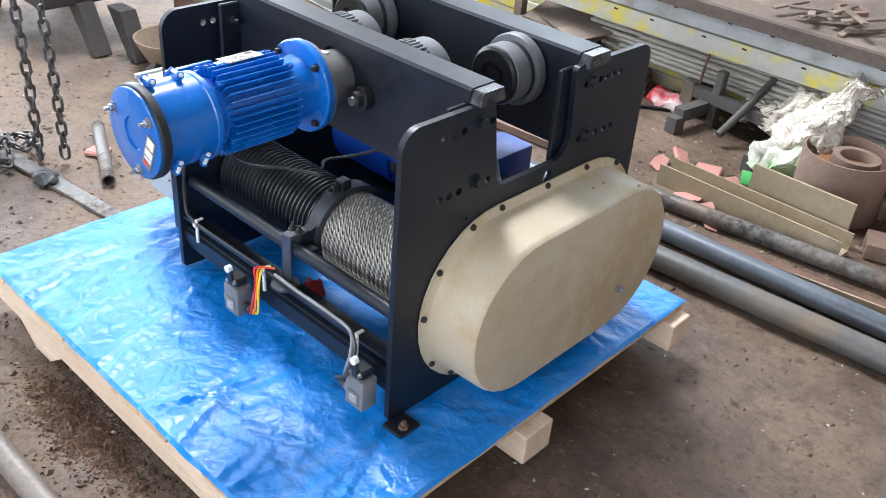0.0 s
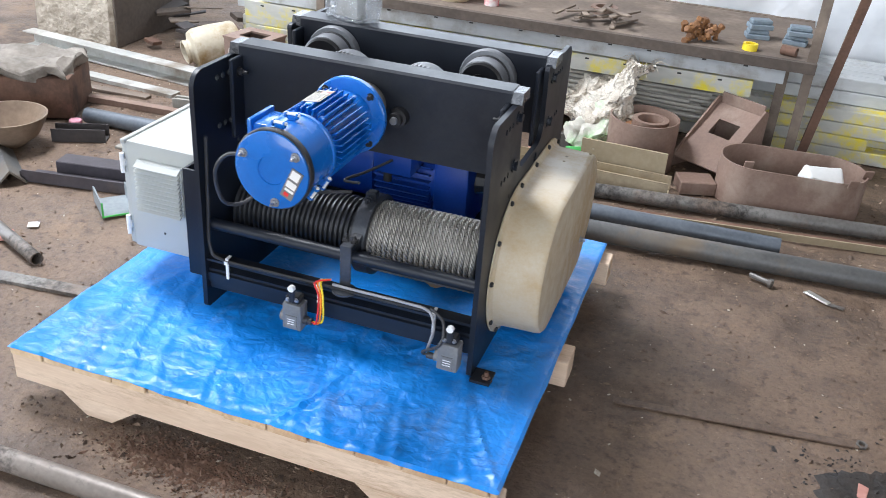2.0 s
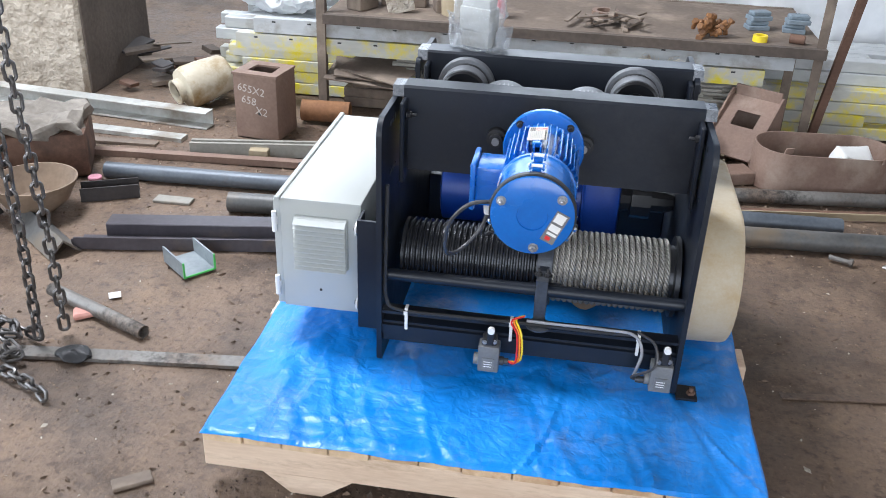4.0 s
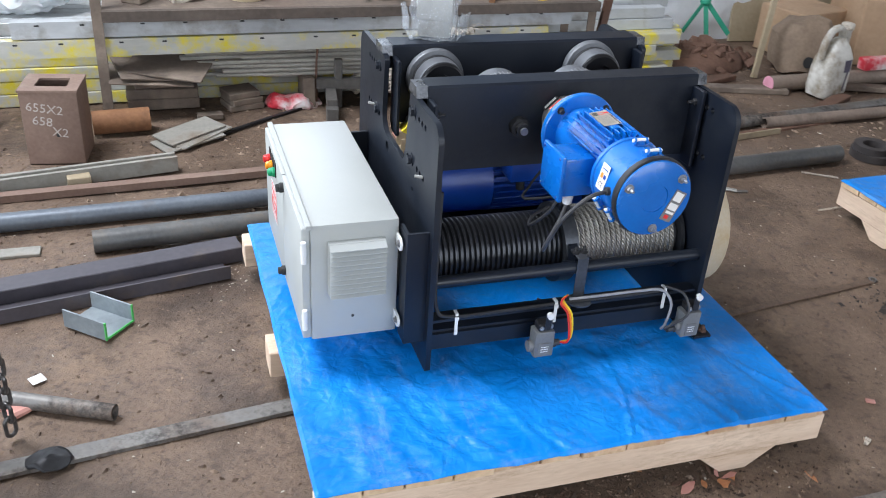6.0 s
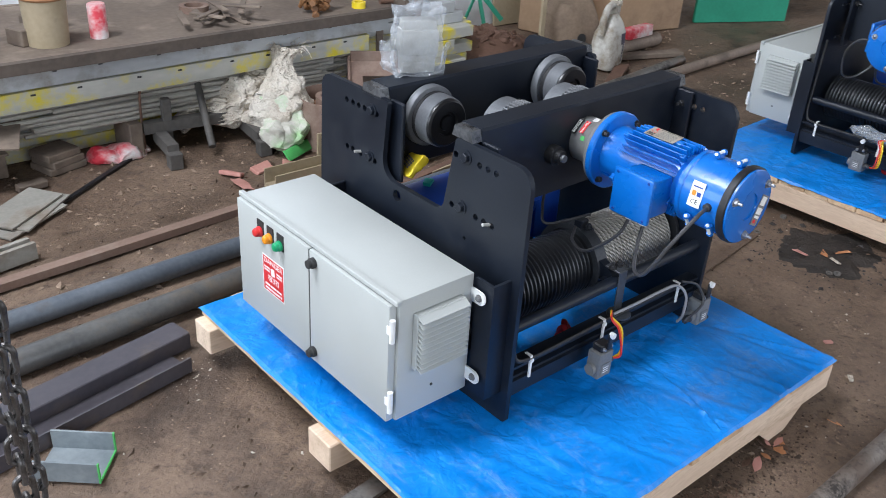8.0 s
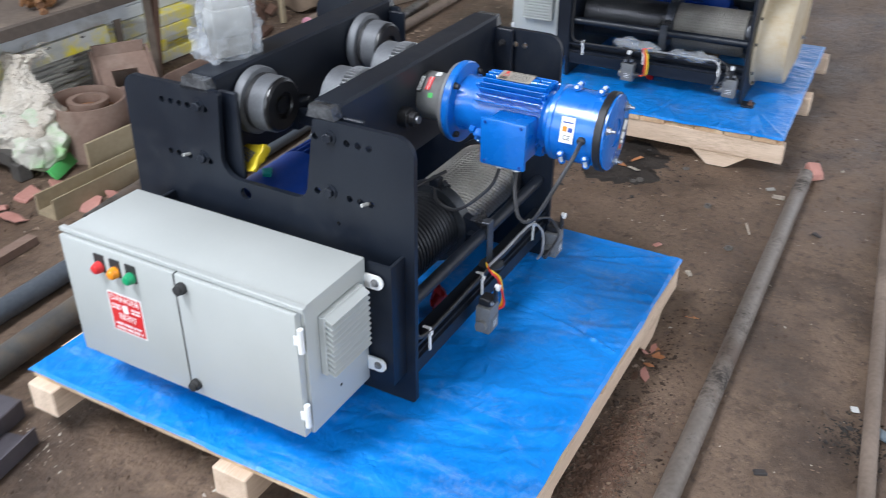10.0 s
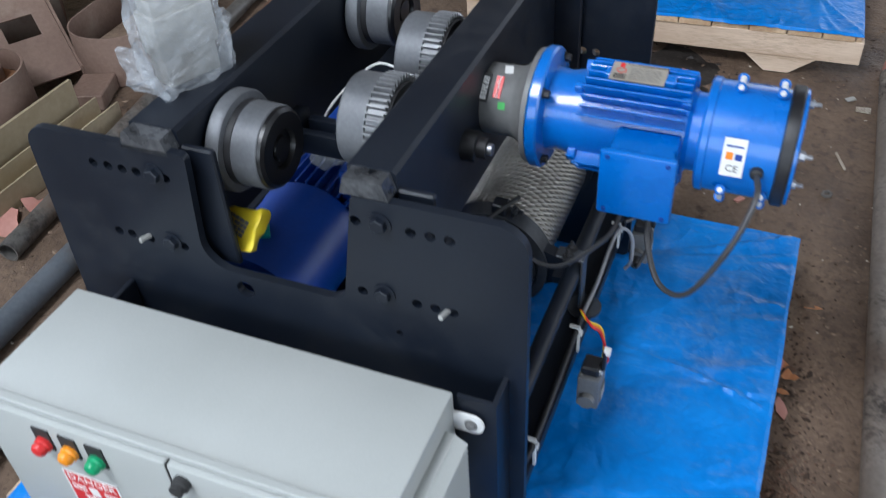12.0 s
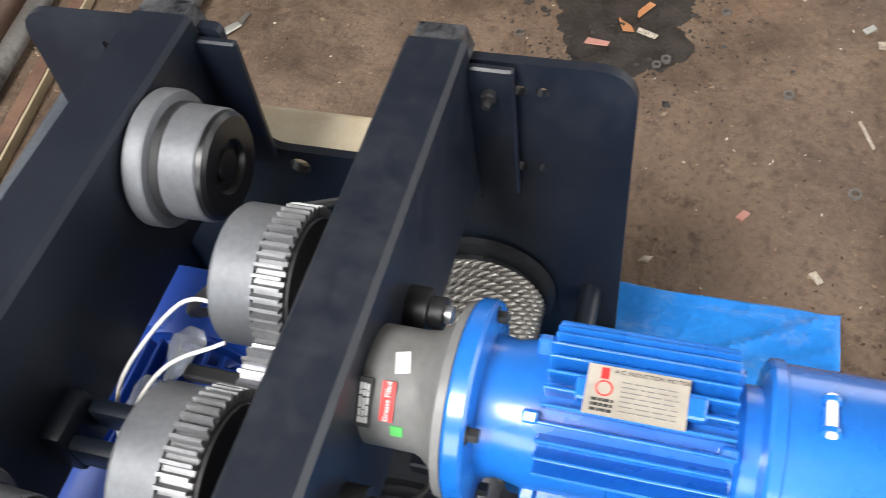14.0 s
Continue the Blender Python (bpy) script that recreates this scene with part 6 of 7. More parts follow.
# pinkish offcuts in front of the bag
for x, y, r in ((-1.34, 3.07, 10), (-1.23, 3.03, 60), (-1.48, 3.09, 130)):
    thing("tile_shard", crumple(moved(box(-0.05, 0.05, -0.03, 0.03, 0, 0.02, 0.004, 1), pose(x, y, 0.0, 22, 0, r)), 0.01, 20, x), M_PINK, "pink curved shard on the soil", "scrap")

# ---- welded frame ----
fr = empty("welded_frame", (-1.62, 3.10, 0.0), "dusty welded steel frame with a cross bar", "steel frame")
FM = pose(-1.425, 3.48, 0, 0, 0, -8)
part("rail", moved(beam((-0.26, 0, 0.10), (0.27, 0, 0.10), rect(0.05, 0.05)), FM), M_FRAME, fr)
part("leg", moved(beam((-0.19, 0.02, 0.05), (-0.19, -0.20, 0.05), rect(0.05, 0.055)), FM), M_FRAME, fr)
part("leg", moved(beam((0.22, 0.02, 0.05), (0.22, -0.22, 0.05), rect(0.05, 0.055)), FM), M_FRAME, fr)
part("foot", moved(box(-0.22, -0.16, -0.24, -0.18, 0.0, 0.075, 0.004, 1), FM), M_FRAME, fr)
part("foot", moved(box(0.19, 0.25, -0.26, -0.20, 0.0, 0.075, 0.004, 1), FM), M_FRAME, fr)
part("cross_bar", moved(rod((0.0, -0.16, 0.05), (0.04, 0.13, 0.285), 0.017, 12), FM), M_FRAME, fr)
part("post", moved(box(-0.17, -0.13, -0.02, 0.02, 0.0, 0.25, 0.004, 1), FM), M_FRAME, fr)
thing("wire_stake", tube([(-1.68, 3.52, 0.0), (-1.68, 3.53, 0.20), (-1.67, 3.54, 0.34), (-1.70, 3.54, 0.37), (-1.74, 3.53, 0.34)], 0.006, 8), M_RUST, "thin rusty wire stake standing in the scrap", "wire")

# ---- rack with parts on it ----
rk = empty("storage_rack", (-1.4, 3.6, 0.0), "low dusty steel rack with small parts on its shelf", "rack")
SHELF = 0.53


part("shelf", beam((-2.66, 3.865, SHELF - 0.010), (-0.20, 3.865, SHELF - 0.010), rect(0.84, 0.010)), M_BENCH, rk)
part("front_rail", beam((-2.66, 3.425, SHELF - 0.046), (-0.20, 3.425, SHELF - 0.046), rect(0.035, 0.048)), M_DBROWN, rk)
part("back_rail", beam((-2.66, 4.305, SHELF - 0.054), (-0.20, 4.305, SHELF - 0.054), rect(0.035, 0.056)), M_BENCH, rk)
for x, y, h in ((-2.66, 3.45, 1.7), (-2.66, 4.33, 1.7), (-0.20, 3.45, 1.7), (-0.30, 3.56, 0.48), (-0.22, 4.33, 1.7)):
    part("post", beam((x, y, 0.0), (x, y, h), angle_iron(0.045, 0.045, 0.006), (0, 1, 0)), M_BENCH, rk)
part("brace", beam((-0.17, 3.50, 0.0), (0.02, 3.50, 1.5), rect(0.04, 0.03), (0, 1, 0)), M_RUST, rk)
rng = random.Random(12)
for i in range(26):
    a = rng.uniform(0, 6.28)
    r = 0.10 * math.sqrt(rng.random())
    k = thing("bolt", merge(lathe([(0.011, 0), (0.011, 0.04)], 'z', seg=8), lathe([(0.018, 0.04), (0.018, 0.054), (0.014, 0.058)], 'z', seg=6)), M_BOLTS, "short rusty bolt in a heap", "bolt", "heap of bolts")
    k.matrix_basis = pose(-0.745 + r * 0.9 * math.cos(a), 3.55 + r * 0.6 * math.sin(a), SHELF + 0.004 + rng.choice((0.012, 0.012, 0.034, 0.045)) * (1.2 - r * 5), rng.uniform(-40, 100), rng.uniform(-30, 30), rng.uniform(0, 360))
for x, y, z, t in ((-0.48, 3.76, 0.536, 12), (-0.30, 3.75, 0.536, -8), (-0.475, 3.77, 0.582, 20), (-0.29, 3.74, 0.582, 5)):
    thing("casting_block", moved(merge(box(-0.055, 0.055, -0.04, 0.04, 0, 0.022, 0.003, 1), box(-0.05, 0.05, -0.03, 0.03, 0.022, 0.045, 0.006, 1)), pose(x, y, z - 0.006, 0, 0, t)), M_BLOCK, "blue-grey cast block on the rack", "casting", "castings on the rack")
thing("tape_roll", shell([(0.035, 0), (0.035, 0.03), (0.022, 0.03), (0.022, 0)], 'z', (-0.50, 3.51, SHELF), 24), M_YELLOW, "yellow plastic tape roll on the rack", "tape roll")
thing("round_offcut", moved(lathe([(0.022, 0), (0.022, 0.07)], 'z', seg=16), pose(-0.36, 3.52, 0.552, 90, 0, 70)), M_RUST, "rusty round bar offcut on the rack", "scrap")
for i in range(11):
    a, x = rng.uniform(-60, 60), rng.uniform(-1.42, -1.08)
    thing("flat_offcut", moved(box(-0.10, 0.10, -0.014, 0.014, 0, 0.010, 0.002, 1), pose(x, rng.uniform(3.54, 3.66), SHELF + 0.004 + 0.006 * i, rng.uniform(-3, 3), rng.uniform(-4, 4), a + 90)), M_BENCH, "dusty strip offcut on the rack", "scrap", "offcuts on the rack")
thing("pipe_ring", shell([(0.07, 0), (0.07, 0.03), (0.045, 0.03), (0.045, 0)], 'z', (-1.245, 3.82, SHELF), 30), M_BROWN, "brown steel ring on the rack", "ring")
for i, (x, y, w) in enumerate(((-2.3, 3.75, 0.12), (-2.05, 3.68, 0.08), (-1.95, 3.81, 0.10), (-2.5, 3.61, 0.07))):
    thing("steel_piece", moved(box(-w, w, -0.05, 0.05, 0, 0.05 + 0.02 * i, 0.005, 1), pose(x, y, SHELF, 0, 0, 20 * i)), M_BENCH, "dusty steel piece on the rack", "scrap")

for k in range(4):
    thing("pipe_ring", moved(shell([(0.075, 0), (0.082, 0.012), (0.075, 0.024), (0.05, 0.024), (0.05, 0)], 'z', (0, 0, 0), 30), pose(-2.52 + 0.006 * (k % 2), 3.70, SHELF + 0.0245 * k, 0, 0, 40 * k)), M_BENCH, "dusty steel ring in a short stack", "ring", "stacked rings on the rack")
thing("steel_block", moved(box(-0.07, 0.07, -0.035, 0.035, 0, 0.085, 0.004, 1), pose(-2.285, 3.59, SHELF + 0.006, 6, -14, 12)), M_SACK, "pale square block propped on the rack", "block")
pail = empty("tin_pail", (-2.0, 3.62, SHELF), "tan dented tin pail on the rack", "pail")
part("wall", shell([(0.082, SHELF + 0.001), (0.09, SHELF + 0.20), (0.085, SHELF + 0.20), (0.078, SHELF + 0.006)], 'z', (-2.0, 3.62, 0), 36), M_TAN, pail)
part("rim", shell([(0.0915, SHELF + 0.190), (0.095, SHELF + 0.197), (0.0915, SHELF + 0.204)], 'z', (-2.0, 3.62, 0), 36), M_RUSTO, pail)
thing("paint_tin", lathe([(0.038, SHELF + 0.001), (0.038, SHELF + 0.14), (0.034, SHELF + 0.146), (0.01, SHELF + 0.146)], 'z', (-1.79, 3.61, 0), 28), M_REDBAG, "red and white paint tin on the rack", "tin")

# ---- long stock under and behind the rack ----
rng = random.Random(21)
for i in range(30):
    row, col = divmod(i, 5)
    y = 3.745 + col * 0.084 + rng.uniform(-0.004, 0.004) + (0.10 if row > 3 else 0.0)
    z = row * 0.064
    flat_bar((-3.36 + rng.uniform(-0.06, 0.16), y), (0.42 + rng.uniform(-0.3, 0.25), y + 0.03), 0.07, 0.06, M_YGREY if row < 4 else M_STOCKG, "long pale steel section with yellow paint marks" if row < 4 else "long dull grey galvanised steel section", z, "long_stock", [(-0.034, 0), (0.034, 0), (0.038, 0.004), (0.038, 0.058), (0.034, 0.062), (-0.034, 0.062), (-0.038, 0.058), (-0.038, 0.004)])
def slotted_section(y, z, h, material, label, x0, x1):
    """A cold-formed section with a row of slots in its face."""
    ss = empty("slotted_section", (x0, y, z), label, "steel section", "long stock by the rack")
    part("web", beam((x0, y, z), (x1, y + 0.02, z), [(-0.03, 0), (0.03, 0), (0.03, h), (-0.022, h), (-0.03, h - 0.008), (-0.03, h * 0.66), (-0.025, h * 0.62), (-0.025, h * 0.38), (-0.03, h * 0.34)]), material, ss)
    x, n = x0 + 0.11, 0
    while x < x1 - 0.05:
        yy = y + 0.02 * (x - x0) / (x1 - x0) - 0.0312
        part("slot", box(x - 0.010, x + 0.010, yy, yy + 0.002, z + h * 0.74, z + h * 0.84), M_INK, ss)
        x += 0.19 + 0.07 * (n % 2)
        n += 1


slotted_section(3.500, 0.400, 0.075, M_STOCKG, "long galvanised section with punched slots", -3.05, -0.32)
slotted_section(3.495, 0.312, 0.080, M_YGREY, "pale steel section with yellow paint marks", -3.15, -0.45)
for i in range(64):
    lift = rng.choice((0, 1, 2, 3, 4, 5, 6))
    y, z = 3.55 + 0.004 * lift + rng.uniform(0, 0.07), 0.165 + 0.022 * lift
    x0, x1 = -2.15 + rng.uniform(-0.2, 0.5), -0.70 + rng.uniform(-0.4, 0.3)
    thing("steel_rod", rod((x0, y, z), (x1, y + rng.uniform(-0.06, 0.04), z), 0.0095, 8), M_RODS, "thin grey steel rod in a loose bundle", "rod", "bundle of rods")
for x in (-1.72, -0.95):
    thing("steel_block", box(x - 0.03, x + 0.03, 3.50, 3.69, 0.0, 0.155, 0.004, 1), M_BENCH, "dusty steel bearer under the rods", "steel block")
# plates and blocks left of the rods
for i, (x, y, z, w, d, h, t) in enumerate(((-2.43, 3.63, 0.0, 0.17, 0.055, 0.055, 2), (-2.43, 3.63, 0.055, 0.17, 0.055, 0.05, -2), (-2.44, 3.64, 0.105, 0.12, 0.05, 0.075, 3), (-2.05, 3.58, 0.0, 0.09, 0.075, 0.03, 15), (-2.05, 3.58, 0.03, 0.08, 0.075, 0.03, 20), (-2.06, 3.58, 0.06, 0.08, 0.07, 0.03, 17), (-2.22, 3.42, 0.0, 0.06, 0.025, 0.03, 5))):
    thing("steel_block", moved(box(-w, w, -d, d, 0, h, 0.004, 1), pose(x, y, z, 0, 0, t)), M_BENCH, "dusty brown steel block in a stack", "steel block", "stacked steel blocks")
for x, y, z, rx, ry, t in ((-2.45, 3.57, 0.205, 6, 8, 12), (-2.39, 3.55, 0.23, 8, 4, -20), (-2.48, 3.54, 0.187, 3, 5, 2)):
    thing("steel_plate", moved(box(-0.19, 0.19, -0.13, 0.13, 0, 0.008, 0.001, 1), pose(x, y, z, rx, ry, t)), M_BENCH, "dusty steel plate on top of the stack", "steel plate")
for x, y, z, t in ((-2.34, 3.16, 0.0, 28), (-2.30, 3.19, 0.010, 40), (-2.33, 3.21, 0.020, 33)):
    thing("steel_plate", moved(box(-0.15, 0.15, -0.08, 0.08, 0, 0.008, 0.001, 1), pose(x, y, z + 0.004, 0, -3, t)), M_GREYBAR, "thin grey steel plate on the soil", "steel plate")
thing("steel_strip", beam((-2.37, 3.08, 0.0), (-1.76, 3.49, 0.0), rect(0.02, 0.012)), M_DSTEEL, "thin dark strip on the soil", "steel bar")
thing("plastic_bag", crumple(blob(0.15, 0.07, 0.04, (-1.80, 3.545, 0.02), 4, 0.03, 14, 3), 0.008, 50, 1), M_REDBAG, "red and white crumpled plastic bag", "bag")
thing("printed_carton", box(-2.91, -2.71, 3.71, 3.80, 0.256, 0.340, 0.004, 1), M_CYAN, "bright blue printed carton on the long stock", "carton")
thing("red_carton", box(-3.01, -2.915, 3.71, 3.80, 0.256, 0.30, 0.004, 1), M_RED, "red printed carton on the long stock", "carton")

# white sheeting behind the rack
ws = bmesh.new()
cols = []
for i in range(160):
    x = -3.3 + i * 0.045
    cols.append([ws.verts.new((x, 4.42 + 0.03 * noise.noise((x * 2.5, j * 0.4, 1)) + 0.02 * noise.noise((x * 9, j * 0.7, 3)) - 0.014 * j, 0.0 + 0.075 * j + 0.02 * noise.noise((x * 3, j, 8)))) for j in range(16)])
for a, b in zip(cols, cols[1:]):
    for j in range(15):
        ws.faces.new((a[j], b[j], b[j + 1], a[j + 1])).smooth = True
thing("plastic_sheeting", ws, M_SHEETW, "white plastic sheeting hung behind the rack", "sheeting")
sack("wrapped_roll", (-3.35, 4.02, 0.49), (-2.76, 4.0, 0.49), (0.05, 0.13, 0.14, 0.13, 0.14, 0.12, 0.05), M_SHEETW, "bundle wrapped in white film", 3.3)

# ---- far corner on the cover side ----
def jug_body():
    bm = lathe([(0.080, 0.0), (0.098, 0.012), (0.103, 0.05), (0.103, 0.16), (0.094, 0.225), (0.070, 0.285), (0.040, 0.33), (0.03, 0.34), (0.01, 0.342)], 'z', (0, 0, 0), 48)
    for v in bm.verts:
        a = math.atan2(v.co.y, v.co.x)
        k = (abs(math.cos(a)) ** 3.5 + abs(math.sin(a)) ** 3.5) ** (-1 / 3.5)
        v.co.x, v.co.y = 1.12 * k * v.co.x, 0.80 * k * v.co.y
    bm.transform(pose(1.262, 3.285, -0.002, 0, 0, 14))
    return crumple(bm, 0.010, 9, 3)


jug = empty("plastic_jug", (1.262, 3.285, 0.0), "dirty grey-white plastic jug with a large handle", "jug")
part("body", jug_body(), M_JUG, jug)
part("handle", tube([(1.150, 3.262, 0.225), (1.155, 3.262, 0.31), (1.185, 3.268, 0.375), (1.235, 3.279, 0.395), (1.275, 3.289, 0.372), (1.290, 3.293, 0.315)], 0.021, 12), M_JUG, jug)
part("neck", lathe([(0.030, 0.27), (0.030, 0.372), (0.034, 0.374), (0.034, 0.398), (0.030, 0.402), (0.01, 0.402)], 'z', (1.335, 3.325, 0), 20), M_JUG, jug)
part("cap", lathe([(0.037, 0.376), (0.037, 0.406), (0.033, 0.410), (0.01, 0.411)], 'z', (1.335, 3.325, 0), 20), M_SACK, jug)
stain = jug_body()
far = [f for f in stain.faces if f.normal.y > -0.25 or math.hypot(f.calc_center_median().x - 1.305, f.calc_center_median().z - 0.155) > 0.050 + 0.02 * noise.noise(f.calc_center_median() * 40)]
bmesh.ops.delete(stain, geom=far, context='FACES')
bmesh.ops.translate(stain, vec=(0, -0.002, 0), verts=stain.verts[:])
part("stain", stain, M_STAIN, jug, "dark violet oil stain")
rl = empty("steel_roller", (0.935, 3.385, 0.0), "rusty steel roller with a pink end face", "roller")
part("tube", rod((0.940, 3.385, 0.047), (1.975, 3.44, 0.047), 0.045, 28), M_RUSTP, rl)
part("end_face", moved(lathe([(0.044, 0), (0.044, 0.005), (0.040, 0.007), (0.01, 0.007)], 'z', seg=24), Matrix.Translation((0.940, 3.385, 0.047)) @ Vector((-1.0, -0.053, 0)).to_track_quat('Z', 'Y').to_matrix().to_4x4()), M_PINKE, rl, "pink end face")
thing("packet", crumple(moved(box(-0.135, 0.135, -0.035, 0.035, 0, 0.075, 0.008, 2), pose(1.735, 3.43, 0.092, 0, 0, 3)), 0.006, 14, 2), M_REDBAG, "red and white printed packet on the roller", "packet")
dr = empty("dented_drum", (1.40, 3.76, 0.0), "tan dented steel drum with a torn hole", "drum")
part("wall", crumple(moved(lathe([(0.15, 0.0), (0.19, 0.03), (0.205, 0.12), (0.185, 0.22), (0.12, 0.30), (0.05, 0.325), (0.01, 0.33)], 'z', (0, 0, 0), 44), pose(1.42, 3.76, 0.0, 0, 0, 0)), 0.035, 7, 4), M_BOWL, dr)
part("hole", moved(lathe([(0.034, 0), (0.034, 0.004), (0.01, 0.004)], 'z', seg=18), pose(1.335, 3.567, 0.10, 82, 0, -14)), M_INK, dr, "torn dark hole")
thing("steel_post", beam((1.017, 3.622, 0.0), (1.20, 3.80, 0.95), rect(0.035, 0.02), (0, 1, 0)), M_TAN, "thin tan post leaning in the scrap", "post")
thing("dry_stick", beam((1.307, 3.067, 0.0), (1.47, 3.127, 0.0), rect(0.012, 0.012)), M_IRON, "thin dark stick on the soil", "stick")
thing("dry_stick", beam((0.396, 2.326, 0.0), (0.532, 2.238, 0.0), rect(0.007, 0.006)), M_SACK, "thin pale stick on the soil", "stick")
thing("board", moved(box(-0.45, 0.45, -0.01, 0.01, 0, 0.62, 0.002, 1), pose(1.75, 4.33, 0.0, -8, 0, -4)), M_TAN, "pale tan board leaning behind the drum", "board")
thing("carton", moved(merge(box(-0.34, 0.34, -0.22, 0.22, 0, 0.42, 0.006, 1)), pose(2.22, 3.92, 0.0, 0, 0, -12)), M_CARD, "plain brown cardboard carton", "carton")
thing("carton", moved(box(-0.22, 0.22, -0.18, 0.18, 0, 0.30, 0.006, 1), pose(1.66, 4.10, 0.0, 0, 0, 15)), M_CARD, "worn brown cardboard carton", "carton")
thing("green_board", moved(box(-0.40, 0.40, -0.015, 0.015, 0, 0.75, 0.003, 1), pose(3.12, 3.52, 0.0, 0, 0, -25)), M_GREENB, "green painted board standing on the soil", "board")
rng = random.Random(33)
for i in range(70):
    x, y = 0.82 + rng.gauss(0, 0.15), 3.92 + rng.gauss(0, 0.10)
    w = rng.uniform(0.02, 0.05)
    d = math.hypot((x - 0.82) / 0.3, (y - 3.92) / 0.2)
    thing("rusty_nugget", crumple(moved(box(-w, w, -w * 0.7, w * 0.7, -w * 0.4, w * 0.4, 0.005, 1), pose(x, y, max(0.02, 0.14 - 0.09 * d), rng.uniform(-40, 40), rng.uniform(-40, 40), rng.uniform(0, 180))), 0.006, 30, i), M_RUST, "rusty lump in a scrap heap", "scrap", "rusty scrap heap")
structure("scrap_mound", blob(0.30, 0.20, 0.12, (0.82, 3.92, 0.0), 3, 0.02, 9, 2), M_RUST, "mound of rusty scrap", "scrap")
for x, y, t, l, m in ((0.62, 3.55, 20, 0.25, M_RUST), (0.75, 3.42, -15, 0.3, M_BENCH), (1.15, 3.10, 30, 0.22, M_RUST), (0.35, 3.30, 70, 0.2, M_RUST), (1.65, 3.30, -20, 0.3, M_BENCH), (1.9, 3.5, 10, 0.25, M_RUST)):
    thing("steel_offcut", moved(box(-l, l, -0.04, 0.04, 0, 0.03, 0.003, 1), pose(x, y, 0.0, 0, 0, t)), m, "rusty steel strip in the far scrap", "scrap")
gs2 = empty("green_strap", (0.92, 4.12, 0.0), "knotted green lifting strap on the scrap", "strap")
for tx, tz in ((0.74, 0.17), (0.92, 0.13), (1.08, 0.14)):
    part("strand", beam((0.92, 4.14, 0.34), (tx, 4.06, tz), rect(0.03, 0.006), (0, 1, 0.3)), M_GREENB, gs2)
part("knot", blob(0.035, 0.03, 0.03, (0.92, 4.14, 0.34), 2, 0.01, 20, 3), M_GREENB, gs2)
thing("rusty_coil", merge(shell([(0.11, 0.0), (0.11, 0.035), (0.055, 0.035), (0.055, 0.0)], 'z', (0.893, 2.435, 0), 32), shell([(0.09, 0.035), (0.09, 0.065), (0.05, 0.065), (0.05, 0.035)], 'z', (0.883, 2.44, 0), 32)), M_IRON, "flat rusty steel rings stacked on soil", "ring")
thing("thin_wire", tube([(0.66, 2.18, 0.006), (0.62, 2.10, 0.01), (0.55, 1.98, 0.02), (0.35, 1.92, 0.035), (0.20, 1.95, 0.008)], 0.004, 6), M_SACK, "pale thin wire on the soil", "wire")

# ---- small things on the soil ----
fb = merge(lathe([(0.010, 0), (0.010, 0.075)], 'z', seg=10), lathe([(0.017, 0.075), (0.017, 0.088), (0.014, 0.09)], 'z', seg=6))
thing("floor_bolt", moved(fb, pose(-0.32, 2.275, 0.014, 90, 0, 64)), M_PIPE, "loose steel bolt on the soil", "bolt")
thing("foil_scrap", crumple(moved(box(-0.05, 0.05, -0.015, 0.015, 0, 0.008, 0.003, 1), pose(-0.08, 2.23, 0.0, 0, 0, -35)), 0.008, 25, 1), M_GALV, "bent pale metal scrap on soil", "scrap")
thing("tile_shard", crumple(moved(box(-0.045, 0.045, -0.03, 0.03, 0, 0.022, 0.006, 1), pose(-2.885, 1.32, 0.0, 0, 0, 30)), 0.012, 18, 6), M_PINK, "dusty pink shard on the soil", "scrap")
thing("paper_scrap", moved(box(-0.02, 0.02, -0.018, 0.018, 0, 0.002), pose(-2.857, 1.447, 0.002, 3, 0, 30)), M_PAPER, "small white paper scrap on soil", "scrap")
thing("brick_shard", crumple(moved(box(-0.045, 0.045, -0.03, 0.03, 0, 0.045, 0.008, 1), pose(0.362, 0.405, 0.0, 0, 0, 20)), 0.012, 18, 9), M_PINK, "orange-pink brick shard by the pipe end", "brick")
thing("wood_chip", moved(box(-0.05, 0.05, -0.022, 0.022, 0, 0.012, 0.003, 1), pose(-2.38, 0.60, 0.0, 0, 0, 35)), M_BENCH, "small brown wooden offcut on soil", "scrap")
thing("pipe_stub", moved(shell([(0.016, 0), (0.016, 0.025), (0.011, 0.025), (0.011, 0)], 'z', seg=18), pose(-2.14, 0.345, 0.012, 80, 0, 20)), M_RUST, "short rusty pipe stub on soil", "scrap")
thing("rag", crumple(blob(0.055, 0.04, 0.012, (-2.80, 1.075, 0.022), 3, 0.014, 22, 8), 0.008, 50, 1), M_DSTEEL, "crumpled dark rag on the flat bar", "rag")


long_pipe((-1.95, -0.205), (0.155, -0.382), 0.030, M_PIPE, "grey steel pipe lying beside the walkway")
thing("steel_rod", rod((0.615, -0.269, 0.012), (0.76, -0.70, 0.012), 0.012, 10), M_RODS, "short grey steel rod on the soil", "rod")
wr = random.Random(17)
for k in range(5):
    cx, cy, r0 = -0.87 + wr.uniform(-0.07, 0.07), -0.10 + wr.uniform(-0.05, 0.04), wr.uniform(0.03, 0.08)
    a0 = wr.uniform(0, 6.28)
    thing("wire_curl", tube([(cx + r0 * math.cos(a0 + t * 0.7), cy + 0.6 * r0 * math.sin(a0 + t * 0.7), 0.006 + 0.004 * (t % 2)) for t in range(6)], 0.003, 6), M_IRON, "thin dark curl of wire on the soil", "wire")
